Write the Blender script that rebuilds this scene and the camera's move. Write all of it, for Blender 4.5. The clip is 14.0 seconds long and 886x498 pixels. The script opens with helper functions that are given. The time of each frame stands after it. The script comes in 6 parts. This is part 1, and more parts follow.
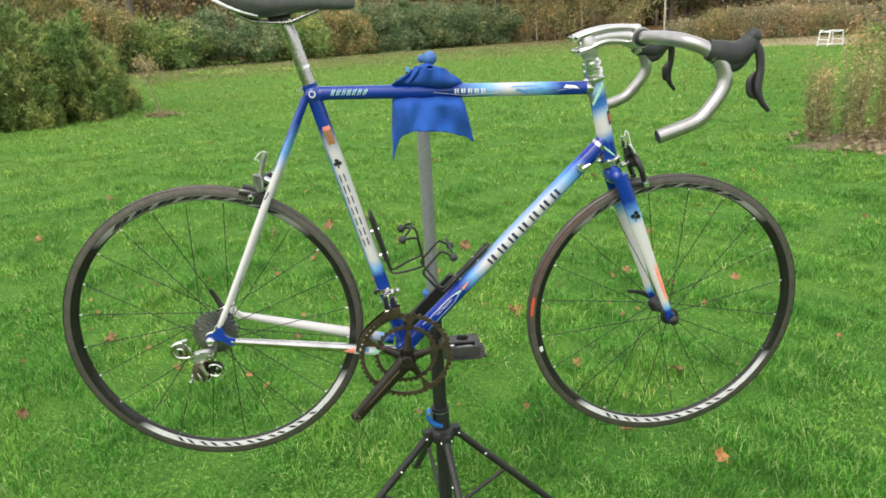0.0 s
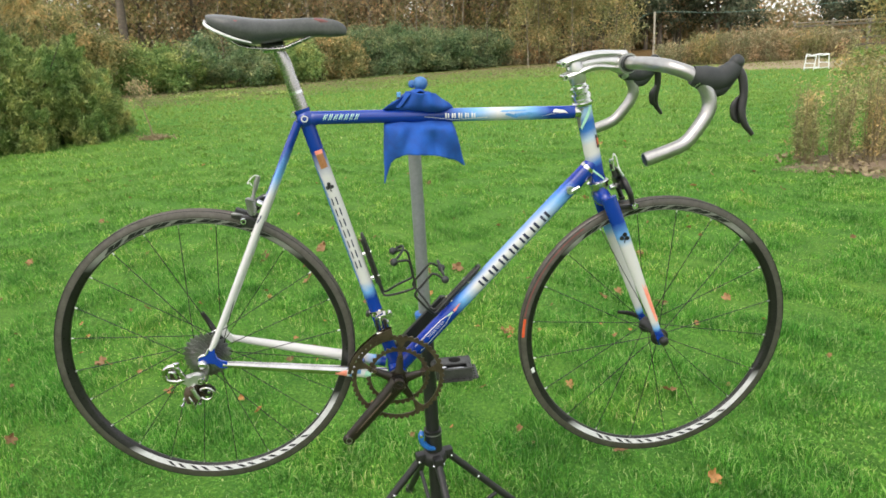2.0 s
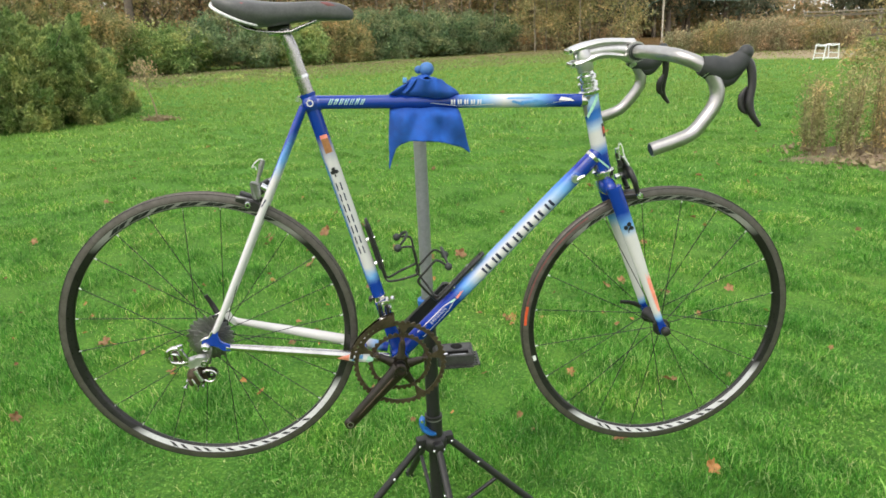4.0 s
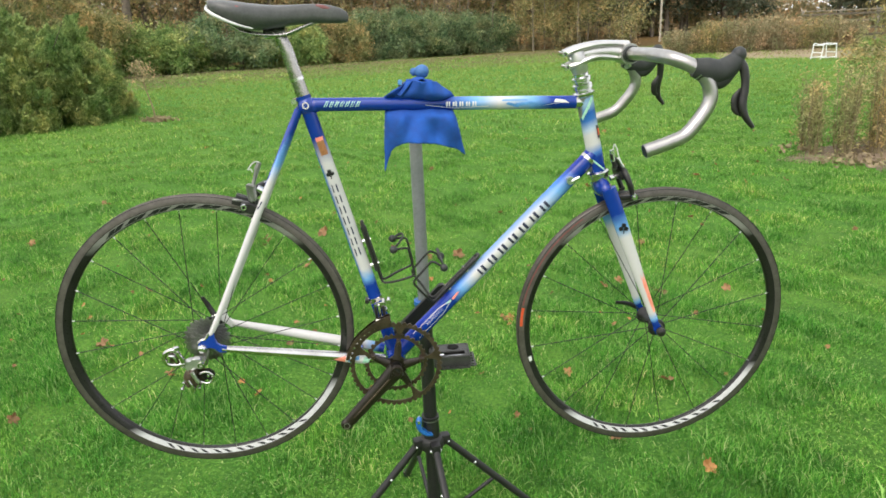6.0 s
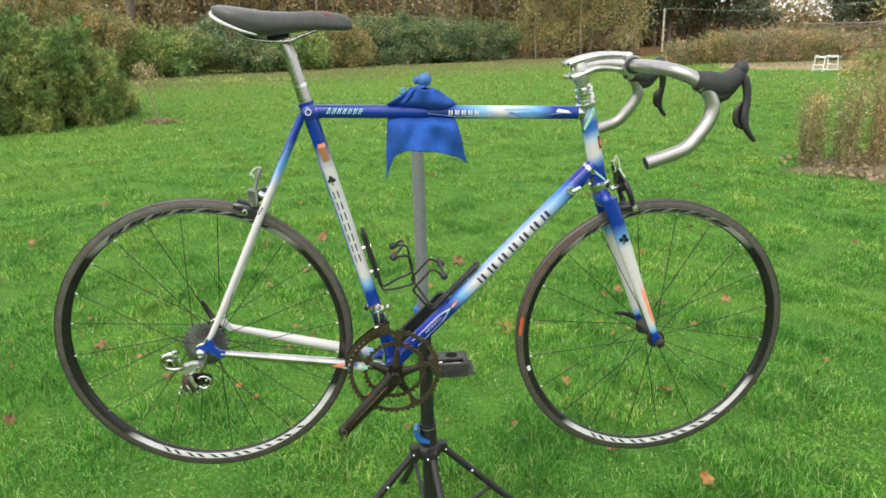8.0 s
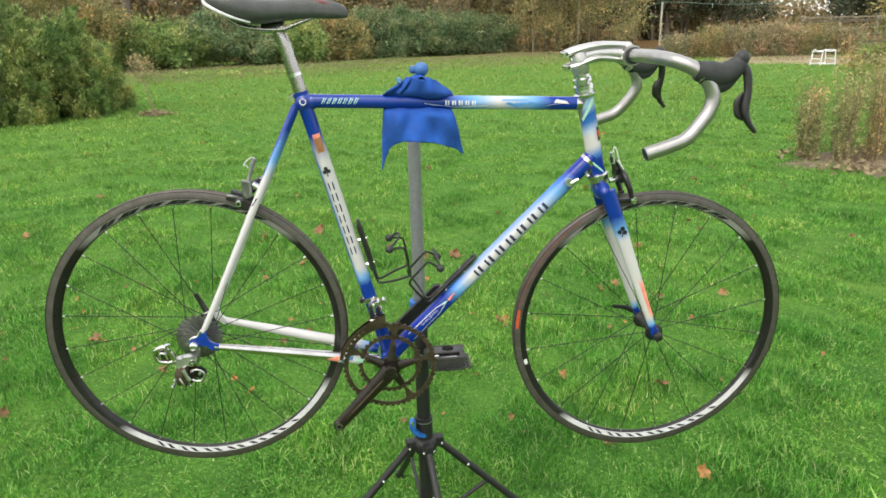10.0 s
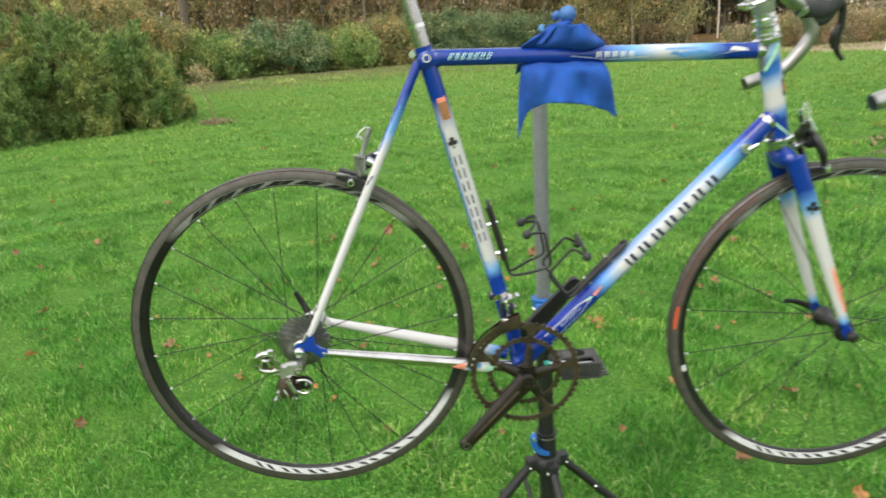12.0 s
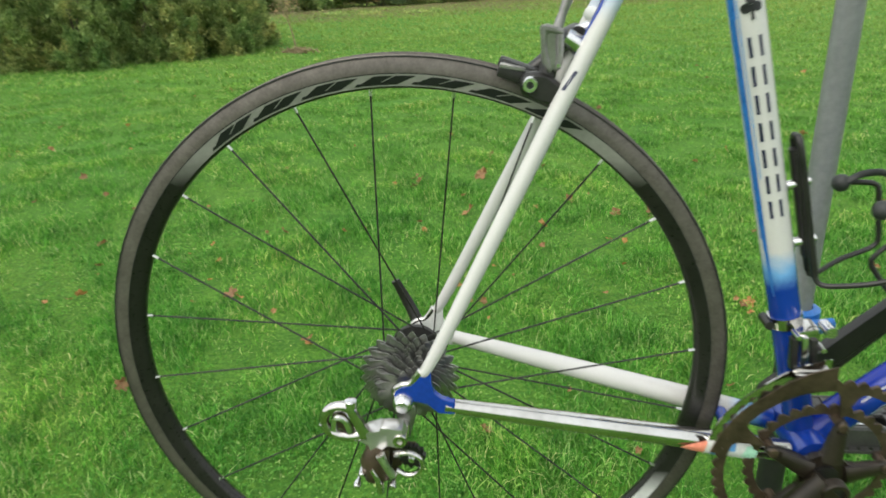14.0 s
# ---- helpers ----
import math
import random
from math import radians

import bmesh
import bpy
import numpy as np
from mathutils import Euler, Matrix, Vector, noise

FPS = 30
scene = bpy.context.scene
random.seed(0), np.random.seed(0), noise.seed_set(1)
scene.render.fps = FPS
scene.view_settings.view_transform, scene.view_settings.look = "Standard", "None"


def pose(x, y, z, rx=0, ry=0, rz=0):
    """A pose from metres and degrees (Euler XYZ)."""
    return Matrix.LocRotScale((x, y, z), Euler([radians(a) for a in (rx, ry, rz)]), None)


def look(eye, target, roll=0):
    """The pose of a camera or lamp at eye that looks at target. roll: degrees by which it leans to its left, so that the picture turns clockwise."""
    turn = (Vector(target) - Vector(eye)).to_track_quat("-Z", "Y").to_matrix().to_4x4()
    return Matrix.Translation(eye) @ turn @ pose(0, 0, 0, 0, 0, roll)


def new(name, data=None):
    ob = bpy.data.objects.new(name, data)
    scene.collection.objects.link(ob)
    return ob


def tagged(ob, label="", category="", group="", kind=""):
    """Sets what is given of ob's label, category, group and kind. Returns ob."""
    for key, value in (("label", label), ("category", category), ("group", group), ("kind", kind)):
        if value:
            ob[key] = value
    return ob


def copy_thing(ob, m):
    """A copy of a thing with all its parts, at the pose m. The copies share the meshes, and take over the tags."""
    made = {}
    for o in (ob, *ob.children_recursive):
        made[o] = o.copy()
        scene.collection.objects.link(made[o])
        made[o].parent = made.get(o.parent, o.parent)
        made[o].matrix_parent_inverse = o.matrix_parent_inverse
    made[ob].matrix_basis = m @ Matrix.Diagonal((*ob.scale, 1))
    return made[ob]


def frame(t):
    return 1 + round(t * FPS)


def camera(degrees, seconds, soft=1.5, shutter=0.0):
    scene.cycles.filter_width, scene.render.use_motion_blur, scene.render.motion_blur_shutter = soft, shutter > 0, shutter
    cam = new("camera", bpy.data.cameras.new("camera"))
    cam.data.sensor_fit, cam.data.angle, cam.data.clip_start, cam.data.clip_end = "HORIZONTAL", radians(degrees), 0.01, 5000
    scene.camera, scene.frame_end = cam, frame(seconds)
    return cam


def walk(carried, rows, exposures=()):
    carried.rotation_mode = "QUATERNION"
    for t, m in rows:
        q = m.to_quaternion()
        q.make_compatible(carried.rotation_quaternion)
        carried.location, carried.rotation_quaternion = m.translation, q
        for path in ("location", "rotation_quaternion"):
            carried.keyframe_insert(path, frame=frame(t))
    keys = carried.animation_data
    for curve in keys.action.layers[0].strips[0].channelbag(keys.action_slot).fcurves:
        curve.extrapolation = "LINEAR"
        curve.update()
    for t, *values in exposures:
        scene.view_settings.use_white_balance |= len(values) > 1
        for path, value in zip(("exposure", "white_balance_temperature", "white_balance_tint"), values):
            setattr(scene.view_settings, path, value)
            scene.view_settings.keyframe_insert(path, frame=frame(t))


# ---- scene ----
# camera and its walk
cam = camera(65.9, 14.0, soft=1.65, shutter=0.45)
PATH = [
    (0, (0.423, -1.419, 1.495), (0.533, 0.472, 0.854), -3.2),
    (0.5, (0.426, -1.423, 1.496), (0.56, 0.469, 0.861), -3.1),
    (1, (0.425, -1.427, 1.497), (0.553, 0.474, 0.891), -2.9),
    (1.5, (0.426, -1.427, 1.5), (0.56, 0.481, 0.916), -3.0),
    (2, (0.426, -1.431, 1.499), (0.561, 0.478, 0.918), -3.2),
    (2.5, (0.425, -1.434, 1.5), (0.545, 0.474, 0.911), -2.8),
    (3, (0.425, -1.434, 1.5), (0.542, 0.476, 0.919), -2.8),
    (3.2, (0.425, -1.43, 1.5), (0.536, 0.468, 0.879), -2.6),
    (5.3, (0.429, -1.436, 1.509), (0.571, 0.462, 0.894), -2.1),
    (5.5, (0.43, -1.438, 1.51), (0.563, 0.462, 0.899), -2.2),
    (6, (0.432, -1.435, 1.506), (0.558, 0.462, 0.885), -2.5),
    (6.5, (0.432, -1.436, 1.505), (0.553, 0.457, 0.87), -2.4),
    (7, (0.433, -1.429, 1.502), (0.549, 0.461, 0.858), -2.0),
    (7.5, (0.433, -1.426, 1.505), (0.554, 0.463, 0.86), -1.8),
    (8, (0.431, -1.434, 1.511), (0.559, 0.468, 0.906), -1.6),
    (8.2, (0.431, -1.434, 1.512), (0.558, 0.469, 0.91), -1.7),
    (10.3, (0.433, -1.418, 1.501), (0.57, 0.477, 0.877), -1.4),
    (10.5, (0.428, -1.423, 1.5), (0.559, 0.474, 0.88), -1.8),
    (11, (0.414, -1.41, 1.496), (0.517, 0.51, 0.947), -2.5),
    (11.5, (0.365, -1.351, 1.465), (0.375, 0.552, 0.852), -2.7),
    (12, (0.278, -1.198, 1.406), (0.265, 0.708, 0.801), -3.8),
    (12.5, (0.19, -1.071, 1.367), (0.042, 0.824, 0.745), -5.5),
    (13, (0.181, -0.921, 1.316), (-0.001, 0.95, 0.636), -3.4),
    (13.5, (0.177, -0.778, 1.288), (-0.14, 1.064, 0.575), -3.3),
    (14, (0.116, -0.634, 1.26), (-0.113, 1.206, 0.511), -2.6),
]
walk(cam, [(t, look(eye, target, roll)) for t, eye, target, roll in PATH], exposures=[(0.0, 1.0, 6500, 10), (11.5, 1.0, 6500, 10), (13.0, 0.95, 6500, 4), (14.0, 0.85, 6500, 4)])

# world: bright overcast autumn day
world = bpy.data.worlds.new("overcast_sky")
scene.world = world
world.use_nodes = True
wn, wl = world.node_tree.nodes, world.node_tree.links
sky = wn.new("ShaderNodeTexSky")
sky.sky_type = "NISHITA"
sky.sun_disc = False
sky.sun_elevation, sky.sun_rotation = radians(50), radians(215)
sky.air_density, sky.dust_density, sky.ozone_density = 1.0, 6.0, 1.0
# an even layer of white cloud over the clear sky
cloud = wn.new("ShaderNodeMix")
cloud.data_type = "RGBA"
cloud.inputs["Factor"].default_value = 0.75
cloud.inputs[7].default_value = (5.9, 5.9, 5.8, 1)
wl.new(sky.outputs[0], cloud.inputs[6])
wl.new(cloud.outputs[2], wn["Background"].inputs[0])
wn["Background"].inputs[1].default_value = 0.15
sun = new("sun", bpy.data.lights.new("sun", "SUN"))
sun.data.energy, sun.data.angle, sun.data.color = 0.9, radians(45), (1.0, 0.97, 0.92)
sun.matrix_world = look((-2.8, -4.0, 7.5), (0, 0, 0))


# ---- node materials ----
def nodes_of(name):
    m = bpy.data.materials.new(name)
    m.use_nodes = True
    return m, m.node_tree.nodes, m.node_tree.links, m.node_tree.nodes["Principled BSDF"]


def add_noise(n, l, scale, detail=4.0, rough=0.6, coord="Object"):
    tc = n.new("ShaderNodeTexCoord")
    tx = n.new("ShaderNodeTexNoise")
    tx.inputs["Scale"].default_value, tx.inputs["Detail"].default_value, tx.inputs["Roughness"].default_value = scale, detail, rough
    l.new(tc.outputs[coord], tx.inputs["Vector"])
    return tx.outputs["Fac"]


def ramp(n, l, fac, stops):
    r = n.new("ShaderNodeValToRGB")
    e = r.color_ramp.elements
    while len(e) < len(stops):
        e.new(0.5)
    for k, (p, c) in zip(e, stops):
        k.position, k.color = p, (*c, 1)
    l.new(fac, r.inputs["Fac"])
    return r.outputs["Color"]


def mixed(n, l, fac, a, b, kind="MIX"):
    m = n.new("ShaderNodeMix")
    m.data_type, m.blend_type = "RGBA", kind
    for sock, v in ((m.inputs["Factor"], fac), (m.inputs[6], a), (m.inputs[7], b)):
        if isinstance(v, (int, float)):
            sock.default_value = v
        elif isinstance(v, tuple):
            sock.default_value = (*v, 1)
        else:
            l.new(v, sock)
    return m.outputs[2]


def relief(n, l, shader, fac, strength, distance):
    b = n.new("ShaderNodeBump")
    b.inputs["Strength"].default_value, b.inputs["Distance"].default_value = strength, distance
    l.new(fac, b.inputs["Height"])
    l.new(b.outputs[0], shader.inputs["Normal"])


def surface(name, dark, light, rough=0.5, metal=0.0, scale=30.0, bump=0.1, depth=0.002, coat=0.0, random_tint=0.0, through_light=0.0):
    """A surface with two scales of variation between two colours, its gloss broken up, and a fine relief."""
    m, n, l, s = nodes_of(name)
    fine, broad = add_noise(n, l, scale * 6, 5), add_noise(n, l, scale, 3)
    base = ramp(n, l, broad, [(0.3, dark), (0.72, light)])
    base = mixed(n, l, 0.1 if metal > 0.5 else 0.35, base, ramp(n, l, fine, [(0.3, tuple(0.6 * c for c in dark)), (0.7, tuple(min(1, 1.15 * c) for c in light))]))
    if random_tint:
        info = n.new("ShaderNodeObjectInfo") if random_tint > 0 else n.new("ShaderNodeNewGeometry")
        v = info.outputs["Random"] if random_tint > 0 else info.outputs["Random Per Island"]
        k = abs(random_tint)
        base = mixed(n, l, 1.0, base, ramp(n, l, v, [(0, (1 - k, 1 - k, 1 - k)), (0.6, (1, 1, 1)), (1, (1 + k * 0.5, 1 + 0.2 * k, 1 - 0.4 * k))]), "MULTIPLY")
    l.new(base, s.inputs["Base Color"])
    l.new(ramp(n, l, fine, [(0.2, (rough * (0.93 if metal > 0.5 else 0.8),) * 3), (0.8, (min(1, rough * (1.07 if metal > 0.5 else 1.2)),) * 3)]), s.inputs["Roughness"])
    s.inputs["Metallic"].default_value = metal
    s.inputs["Coat Weight"].default_value = coat
    s.inputs["Coat Roughness"].default_value = 0.06
    if through_light:
        s.inputs["Subsurface Weight"].default_value = 0.0
        t = n.new("ShaderNodeBsdfTranslucent")
        l.new(base, t.inputs["Color"])
        x = n.new("ShaderNodeMixShader")
        x.inputs[0].default_value = through_light
        l.new(s.outputs[0], x.inputs[1])
        l.new(t.outputs[0], x.inputs[2])
        l.new(x.outputs[0], n["Material Output"].inputs[0])
    relief(n, l, s, fine, bump * (0.3 if metal > 0.5 else 1.0), depth)
    return m


BLUE, SKYB, WHITE, PINK = (0.004, 0.032, 0.25), (0.14, 0.34, 0.64), (0.54, 0.535, 0.53), (0.85, 0.25, 0.16)


def paint_along(name, a, b, stops, edge=None):
    """Glossy lacquer whose airbrushed colours fade along the line from a to b."""
    m, n, l, s = nodes_of(name)
    a, b = Vector(a), Vector(b)
    d = b - a
    tc = n.new("ShaderNodeTexCoord")
    sub = n.new("ShaderNodeVectorMath")
    sub.operation = "SUBTRACT"
    sub.inputs[1].default_value = a
    l.new(tc.outputs["Object"], sub.inputs[0])
    dot = n.new("ShaderNodeVectorMath")
    dot.operation = "DOT_PRODUCT"
    dot.inputs[1].default_value = d / d.length_squared
    l.new(sub.outputs[0], dot.inputs[0])
    wob = n.new("ShaderNodeMath")
    wob.operation = "MULTIPLY_ADD"
    wob.inputs[1].default_value, wob.inputs[2].default_value = 0.03, -0.015
    l.new(add_noise(n, l, 60), wob.inputs[0])
    add = n.new("ShaderNodeMath")
    l.new(dot.outputs["Value"], add.inputs[0])
    l.new(wob.outputs[0], add.inputs[1])
    col = ramp(n, l, add.outputs[0], stops)
    if edge:
        across, half, tone = edge
        dot2 = n.new("ShaderNodeVectorMath")
        dot2.operation = "DOT_PRODUCT"
        dot2.inputs[1].default_value = Vector(across) / half
        l.new(sub.outputs[0], dot2.inputs[0])
        away = n.new("ShaderNodeMath")
        away.operation = "ABSOLUTE"
        l.new(dot2.outputs["Value"], away.inputs[0])
        col = mixed(n, l, ramp(n, l, away.outputs[0], [(0.4, (0, 0, 0)), (0.95, (0.9, 0.9, 0.9))]), col, tone, "MULTIPLY")
    speck = add_noise(n, l, 900, 2)
    col = mixed(n, l, 0.12, col, ramp(n, l, speck, [(0.35, (0.5, 0.5, 0.5)), (0.6, (1, 1, 1))]), "MULTIPLY")
    l.new(col, s.inputs["Base Color"])
    s.inputs["Roughness"].default_value = 0.22
    s.inputs["Specular IOR Level"].default_value = 0.35
    s.inputs["Coat Weight"].default_value, s.inputs["Coat Roughness"].default_value = 0.3, 0.05
    relief(n, l, s, add_noise(n, l, 25), 0.05, 0.002)
    return m


def grass_material(name, stops, rough=0.55, through_light=0.3, dry=0.0):
    """Blades differ in colour one by one and in broad patches of the lawn."""
    m, n, l, s = nodes_of(name)
    geo = n.new("ShaderNodeNewGeometry")
    one = ramp(n, l, geo.outputs["Random Per Island"], stops)
    tx = n.new("ShaderNodeTexNoise")
    tx.inputs["Scale"].default_value, tx.inputs["Detail"].default_value = 1.6, 5
    l.new(geo.outputs["Position"], tx.inputs["Vector"])
    tint = ramp(n, l, tx.outputs["Fac"], [(0.3, (0.55, 0.72, 0.62)), (0.5, (1, 1, 1)), (0.68, (1.65, 1.25, 1.25))])
    base = mixed(n, l, 1.0, one, tint, "MULTIPLY")
    ty = n.new("ShaderNodeTexNoise")
    ty.inputs["Scale"].default_value, ty.inputs["Detail"].default_value = 7.5, 3
    l.new(geo.outputs["Position"], ty.inputs["Vector"])
    base = mixed(n, l, 1.0, base, ramp(n, l, ty.outputs["Fac"], [(0.32, (0.6, 0.68, 0.66)), (0.5, (1, 1, 1)), (0.68, (1.25, 1.2, 1.2))]), "MULTIPLY")
    if dry:
        # blades blend to a paler yellow-green towards the far end of the lawn
        sep = n.new("ShaderNodeSeparateXYZ")
        l.new(geo.outputs["Position"], sep.inputs[0])
        far = n.new("ShaderNodeMapRange")
        far.inputs["From Min"].default_value, far.inputs["From Max"].default_value, far.inputs["To Max"].default_value = 2.0, 20.0, dry
        l.new(sep.outputs["Y"], far.inputs["Value"])
        base = mixed(n, l, far.outputs[0], base, (0.29, 0.35, 0.09))
    l.new(base, s.inputs["Base Color"])
    s.inputs["Roughness"].default_value = rough
    s.inputs["Specular IOR Level"].default_value = 0.22
    t = n.new("ShaderNodeBsdfTranslucent")
    l.new(base, t.inputs["Color"])
    x = n.new("ShaderNodeMixShader")
    x.inputs[0].default_value = through_light
    l.new(s.outputs[0], x.inputs[1])
    l.new(t.outputs[0], x.inputs[2])
    l.new(x.outputs[0], n["Material Output"].inputs[0])
    return m


def ground_material():
    m, n, l, s = nodes_of("lawn_turf")
    broad, mid, fine = add_noise(n, l, 0.35, 4), add_noise(n, l, 5, 6, 0.7), add_noise(n, l, 60, 6, 0.75)
    base = ramp(n, l, fine, [(0.3, (0.03, 0.1, 0.015)), (0.5, (0.065, 0.2, 0.026)), (0.72, (0.15, 0.34, 0.05))])
    base = mixed(n, l, 1.0, base, ramp(n, l, mid, [(0.3, (0.7, 0.75, 0.7)), (0.7, (1.25, 1.15, 1.0))]), "MULTIPLY")
    base = mixed(n, l, 1.0, base, ramp(n, l, broad, [(0.35, (0.95, 0.95, 0.95)), (0.65, (1.5, 1.1, 1.2))]), "MULTIPLY")
    # leaf litter under the trees beyond the lawn
    tc = n.new("ShaderNodeTexCoord")
    sep = n.new("ShaderNodeSeparateXYZ")
    l.new(tc.outputs["Object"], sep.inputs[0])
    edge = n.new("ShaderNodeMath")
    edge.operation = "MULTIPLY_ADD"
    edge.inputs[1].default_value = 8.0
    l.new(mid, edge.inputs[0])
    l.new(sep.outputs["Y"], edge.inputs[2])
    far = n.new("ShaderNodeMapRange")
    far.inputs["From Min"].default_value, far.inputs["From Max"].default_value = 35.0, 42.0
    l.new(edge.outputs[0], far.inputs["Value"])
    litter = ramp(n, l, fine, [(0.3, (0.05, 0.035, 0.015)), (0.7, (0.2, 0.12, 0.04))])
    l.new(mixed(n, l, far.outputs[0], base, litter), s.inputs["Base Color"])
    s.inputs["Roughness"].default_value = 0.9
    s.inputs["Specular IOR Level"].default_value = 0.2
    relief(n, l, s, fine, 0.8, 0.03)
    return m


M_TURF = ground_material()
M_TRAY = surface("dark_grey_plastic", (0.032, 0.032, 0.03), (0.066, 0.066, 0.062), 0.5, scale=40, bump=0.1)
M_GRASS = grass_material("grass_blades", [(0, (0.024, 0.12, 0.011)), (0.4, (0.072, 0.265, 0.026)), (0.74, (0.16, 0.42, 0.055)), (0.9, (0.3, 0.5, 0.13)), (1, (0.52, 0.56, 0.26))], dry=0.7)
M_CLOVER = grass_material("clover_leaves", [(0, (0.06, 0.2, 0.025)), (0.5, (0.11, 0.29, 0.04)), (0.93, (0.18, 0.36, 0.07)), (1, (0.36, 0.44, 0.16))], 0.7, 0.3)
M_PALE = grass_material("pale_weed_leaves", [(0, (0.26, 0.36, 0.1)), (1, (0.46, 0.54, 0.2))])
M_BUSH = grass_material("evergreen_leaves", [(0, (0.175, 0.25, 0.085)), (0.6, (0.29, 0.385, 0.13)), (1, (0.44, 0.53, 0.2))], 0.6, 0.5)
M_OLIVE = grass_material("olive_leaves", [(0, (0.22, 0.215, 0.1)), (0.6, (0.36, 0.34, 0.15)), (1, (0.5, 0.42, 0.2))], 0.6, 0.5)
M_BROWN = grass_material("autumn_leaves", [(0, (0.28, 0.235, 0.135)), (0.5, (0.4, 0.34, 0.2)), (0.85, (0.48, 0.41, 0.23)), (1, (0.56, 0.45, 0.22))], 0.7, 0.5)
M_GOLD = grass_material("yellowing_leaves", [(0, (0.24, 0.225, 0.1)), (0.5, (0.4, 0.37, 0.17)), (1, (0.54, 0.5, 0.25))], 0.6, 0.5)
M_IVY = grass_material("ivy_leaves", [(0, (0.13, 0.185, 0.1)), (0.6, (0.22, 0.3, 0.15)), (1, (0.34, 0.42, 0.2))], 0.5, 0.45)
M_WOODS = grass_material("distant_leaves", [(0, (0.34, 0.3, 0.17)), (0.5, (0.46, 0.4, 0.23)), (1, (0.58, 0.49, 0.28))], 0.8, 0.5)
M_STRAW = grass_material("tawny_dry_leaves", [(0, (0.24, 0.2, 0.115)), (0.6, (0.38, 0.33, 0.19)), (1, (0.5, 0.45, 0.28))], 0.8, 0.4)
M_FIR = grass_material("dark_conifer_needles", [(0, (0.09, 0.115, 0.08)), (0.7, (0.15, 0.18, 0.115)), (1, (0.21, 0.24, 0.15))], 0.7, 0.45)
M_BARK = surface("bark", (0.06, 0.048, 0.036), (0.17, 0.135, 0.1), 0.9, scale=8, bump=0.8, depth=0.02)
M_PALEBARK = surface("pale_bark", (0.12, 0.1, 0.07), (0.32, 0.27, 0.2), 0.85, scale=8, bump=0.6, depth=0.01)
M_STEM = surface("dry_stems", (0.15, 0.115, 0.06), (0.32, 0.26, 0.145), 0.85, scale=20, bump=0.3)
M_SOIL = surface("soil", (0.1, 0.075, 0.045), (0.27, 0.2, 0.13), 0.95, scale=6, bump=1.0, depth=0.03)
M_LEAF = surface("fallen_leaf", (0.22, 0.11, 0.045), (0.46, 0.25, 0.10), 0.6, scale=40, bump=0.4, random_tint=0.45, through_light=0.15)
M_WOOD = surface("weathered_wood", (0.16, 0.13, 0.1), (0.36, 0.31, 0.25), 0.85, scale=12, bump=0.4)
M_PALEWOOD = surface("pale_weathered_wood", (0.42, 0.38, 0.31), (0.62, 0.57, 0.48), 0.85, scale=12, bump=0.3)
M_CHAIR = surface("white_lacquered_metal", (0.7, 0.7, 0.7), (0.82, 0.82, 0.82), 0.4, scale=20, bump=0.05)
M_WIRE = surface("green_wire", (0.1, 0.2, 0.16), (0.2, 0.32, 0.26), 0.5, scale=20, bump=0.05)
M_CHROME = surface("chrome", (0.62, 0.62, 0.63), (0.76, 0.76, 0.77), 0.2, 1.0, 40, 0.04, 0.001)
M_ALU = surface("polished_aluminium", (0.58, 0.58, 0.59), (0.74, 0.74, 0.75), 0.28, 1.0, 30, 0.06, 0.001)
M_OLDCHROME = surface("tarnished_chrome", (0.5, 0.485, 0.46), (0.64, 0.63, 0.61), 0.1, 1.0, 25, 0.02, 0.0004)
M_GREYMETAL = surface("grey_brake_alloy", (0.2, 0.2, 0.195), (0.34, 0.335, 0.33), 0.34, 0.7, 60, 0.1, 0.0006)
M_SILVER = surface("satin_silver", (0.5, 0.49, 0.485), (0.64, 0.63, 0.62), 0.3, 0.85, 40, 0.03, 0.0006)
M_BAR = surface("brushed_grey_bar", (0.33, 0.32, 0.31), (0.43, 0.42, 0.405), 0.3, 0.85, 40, 0.03, 0.0006)
M_POSTCHROME = surface("smoked_seat_post", (0.33, 0.315, 0.3), (0.42, 0.405, 0.39), 0.27, 1.0, 25, 0.02, 0.0004)
M_TRACK = surface("worn_brake_track", (0.072, 0.064, 0.057), (0.13, 0.118, 0.105), 0.4, 0.45, 60, 0.1, 0.0005)
M_RIM = surface("black_anodised_rim", (0.008, 0.008, 0.008), (0.02, 0.019, 0.018), 0.3, 0.2, 40, 0.05, 0.0005)
M_INK = surface("black_decal_and_hole_dark", (0.006, 0.006, 0.008), (0.016, 0.016, 0.02), 0.35, scale=60, bump=0.03)
M_NAVY = surface("navy_decal", (0.008, 0.01, 0.035), (0.02, 0.025, 0.07), 0.3, scale=60, bump=0.03)
M_WHITE = surface("white_decal", (0.56, 0.58, 0.57), (0.66, 0.67, 0.66), 0.35, scale=60, bump=0.03)
M_SKY = surface("light_blue_decal", (0.05, 0.2, 0.5), (0.14, 0.36, 0.68), 0.3, scale=50, bump=0.03)
M_AZURE = surface("azure_decal", (0.012, 0.11, 0.42), (0.03, 0.19, 0.55), 0.3, scale=50, bump=0.03)
M_PINK = surface("salmon_decal", (0.72, 0.2, 0.13), (0.88, 0.34, 0.24), 0.35, scale=50, bump=0.03)
M_ORANGE = surface("orange_red_decal", (0.5, 0.06, 0.02), (0.7, 0.12, 0.04), 0.35, scale=50, bump=0.03)
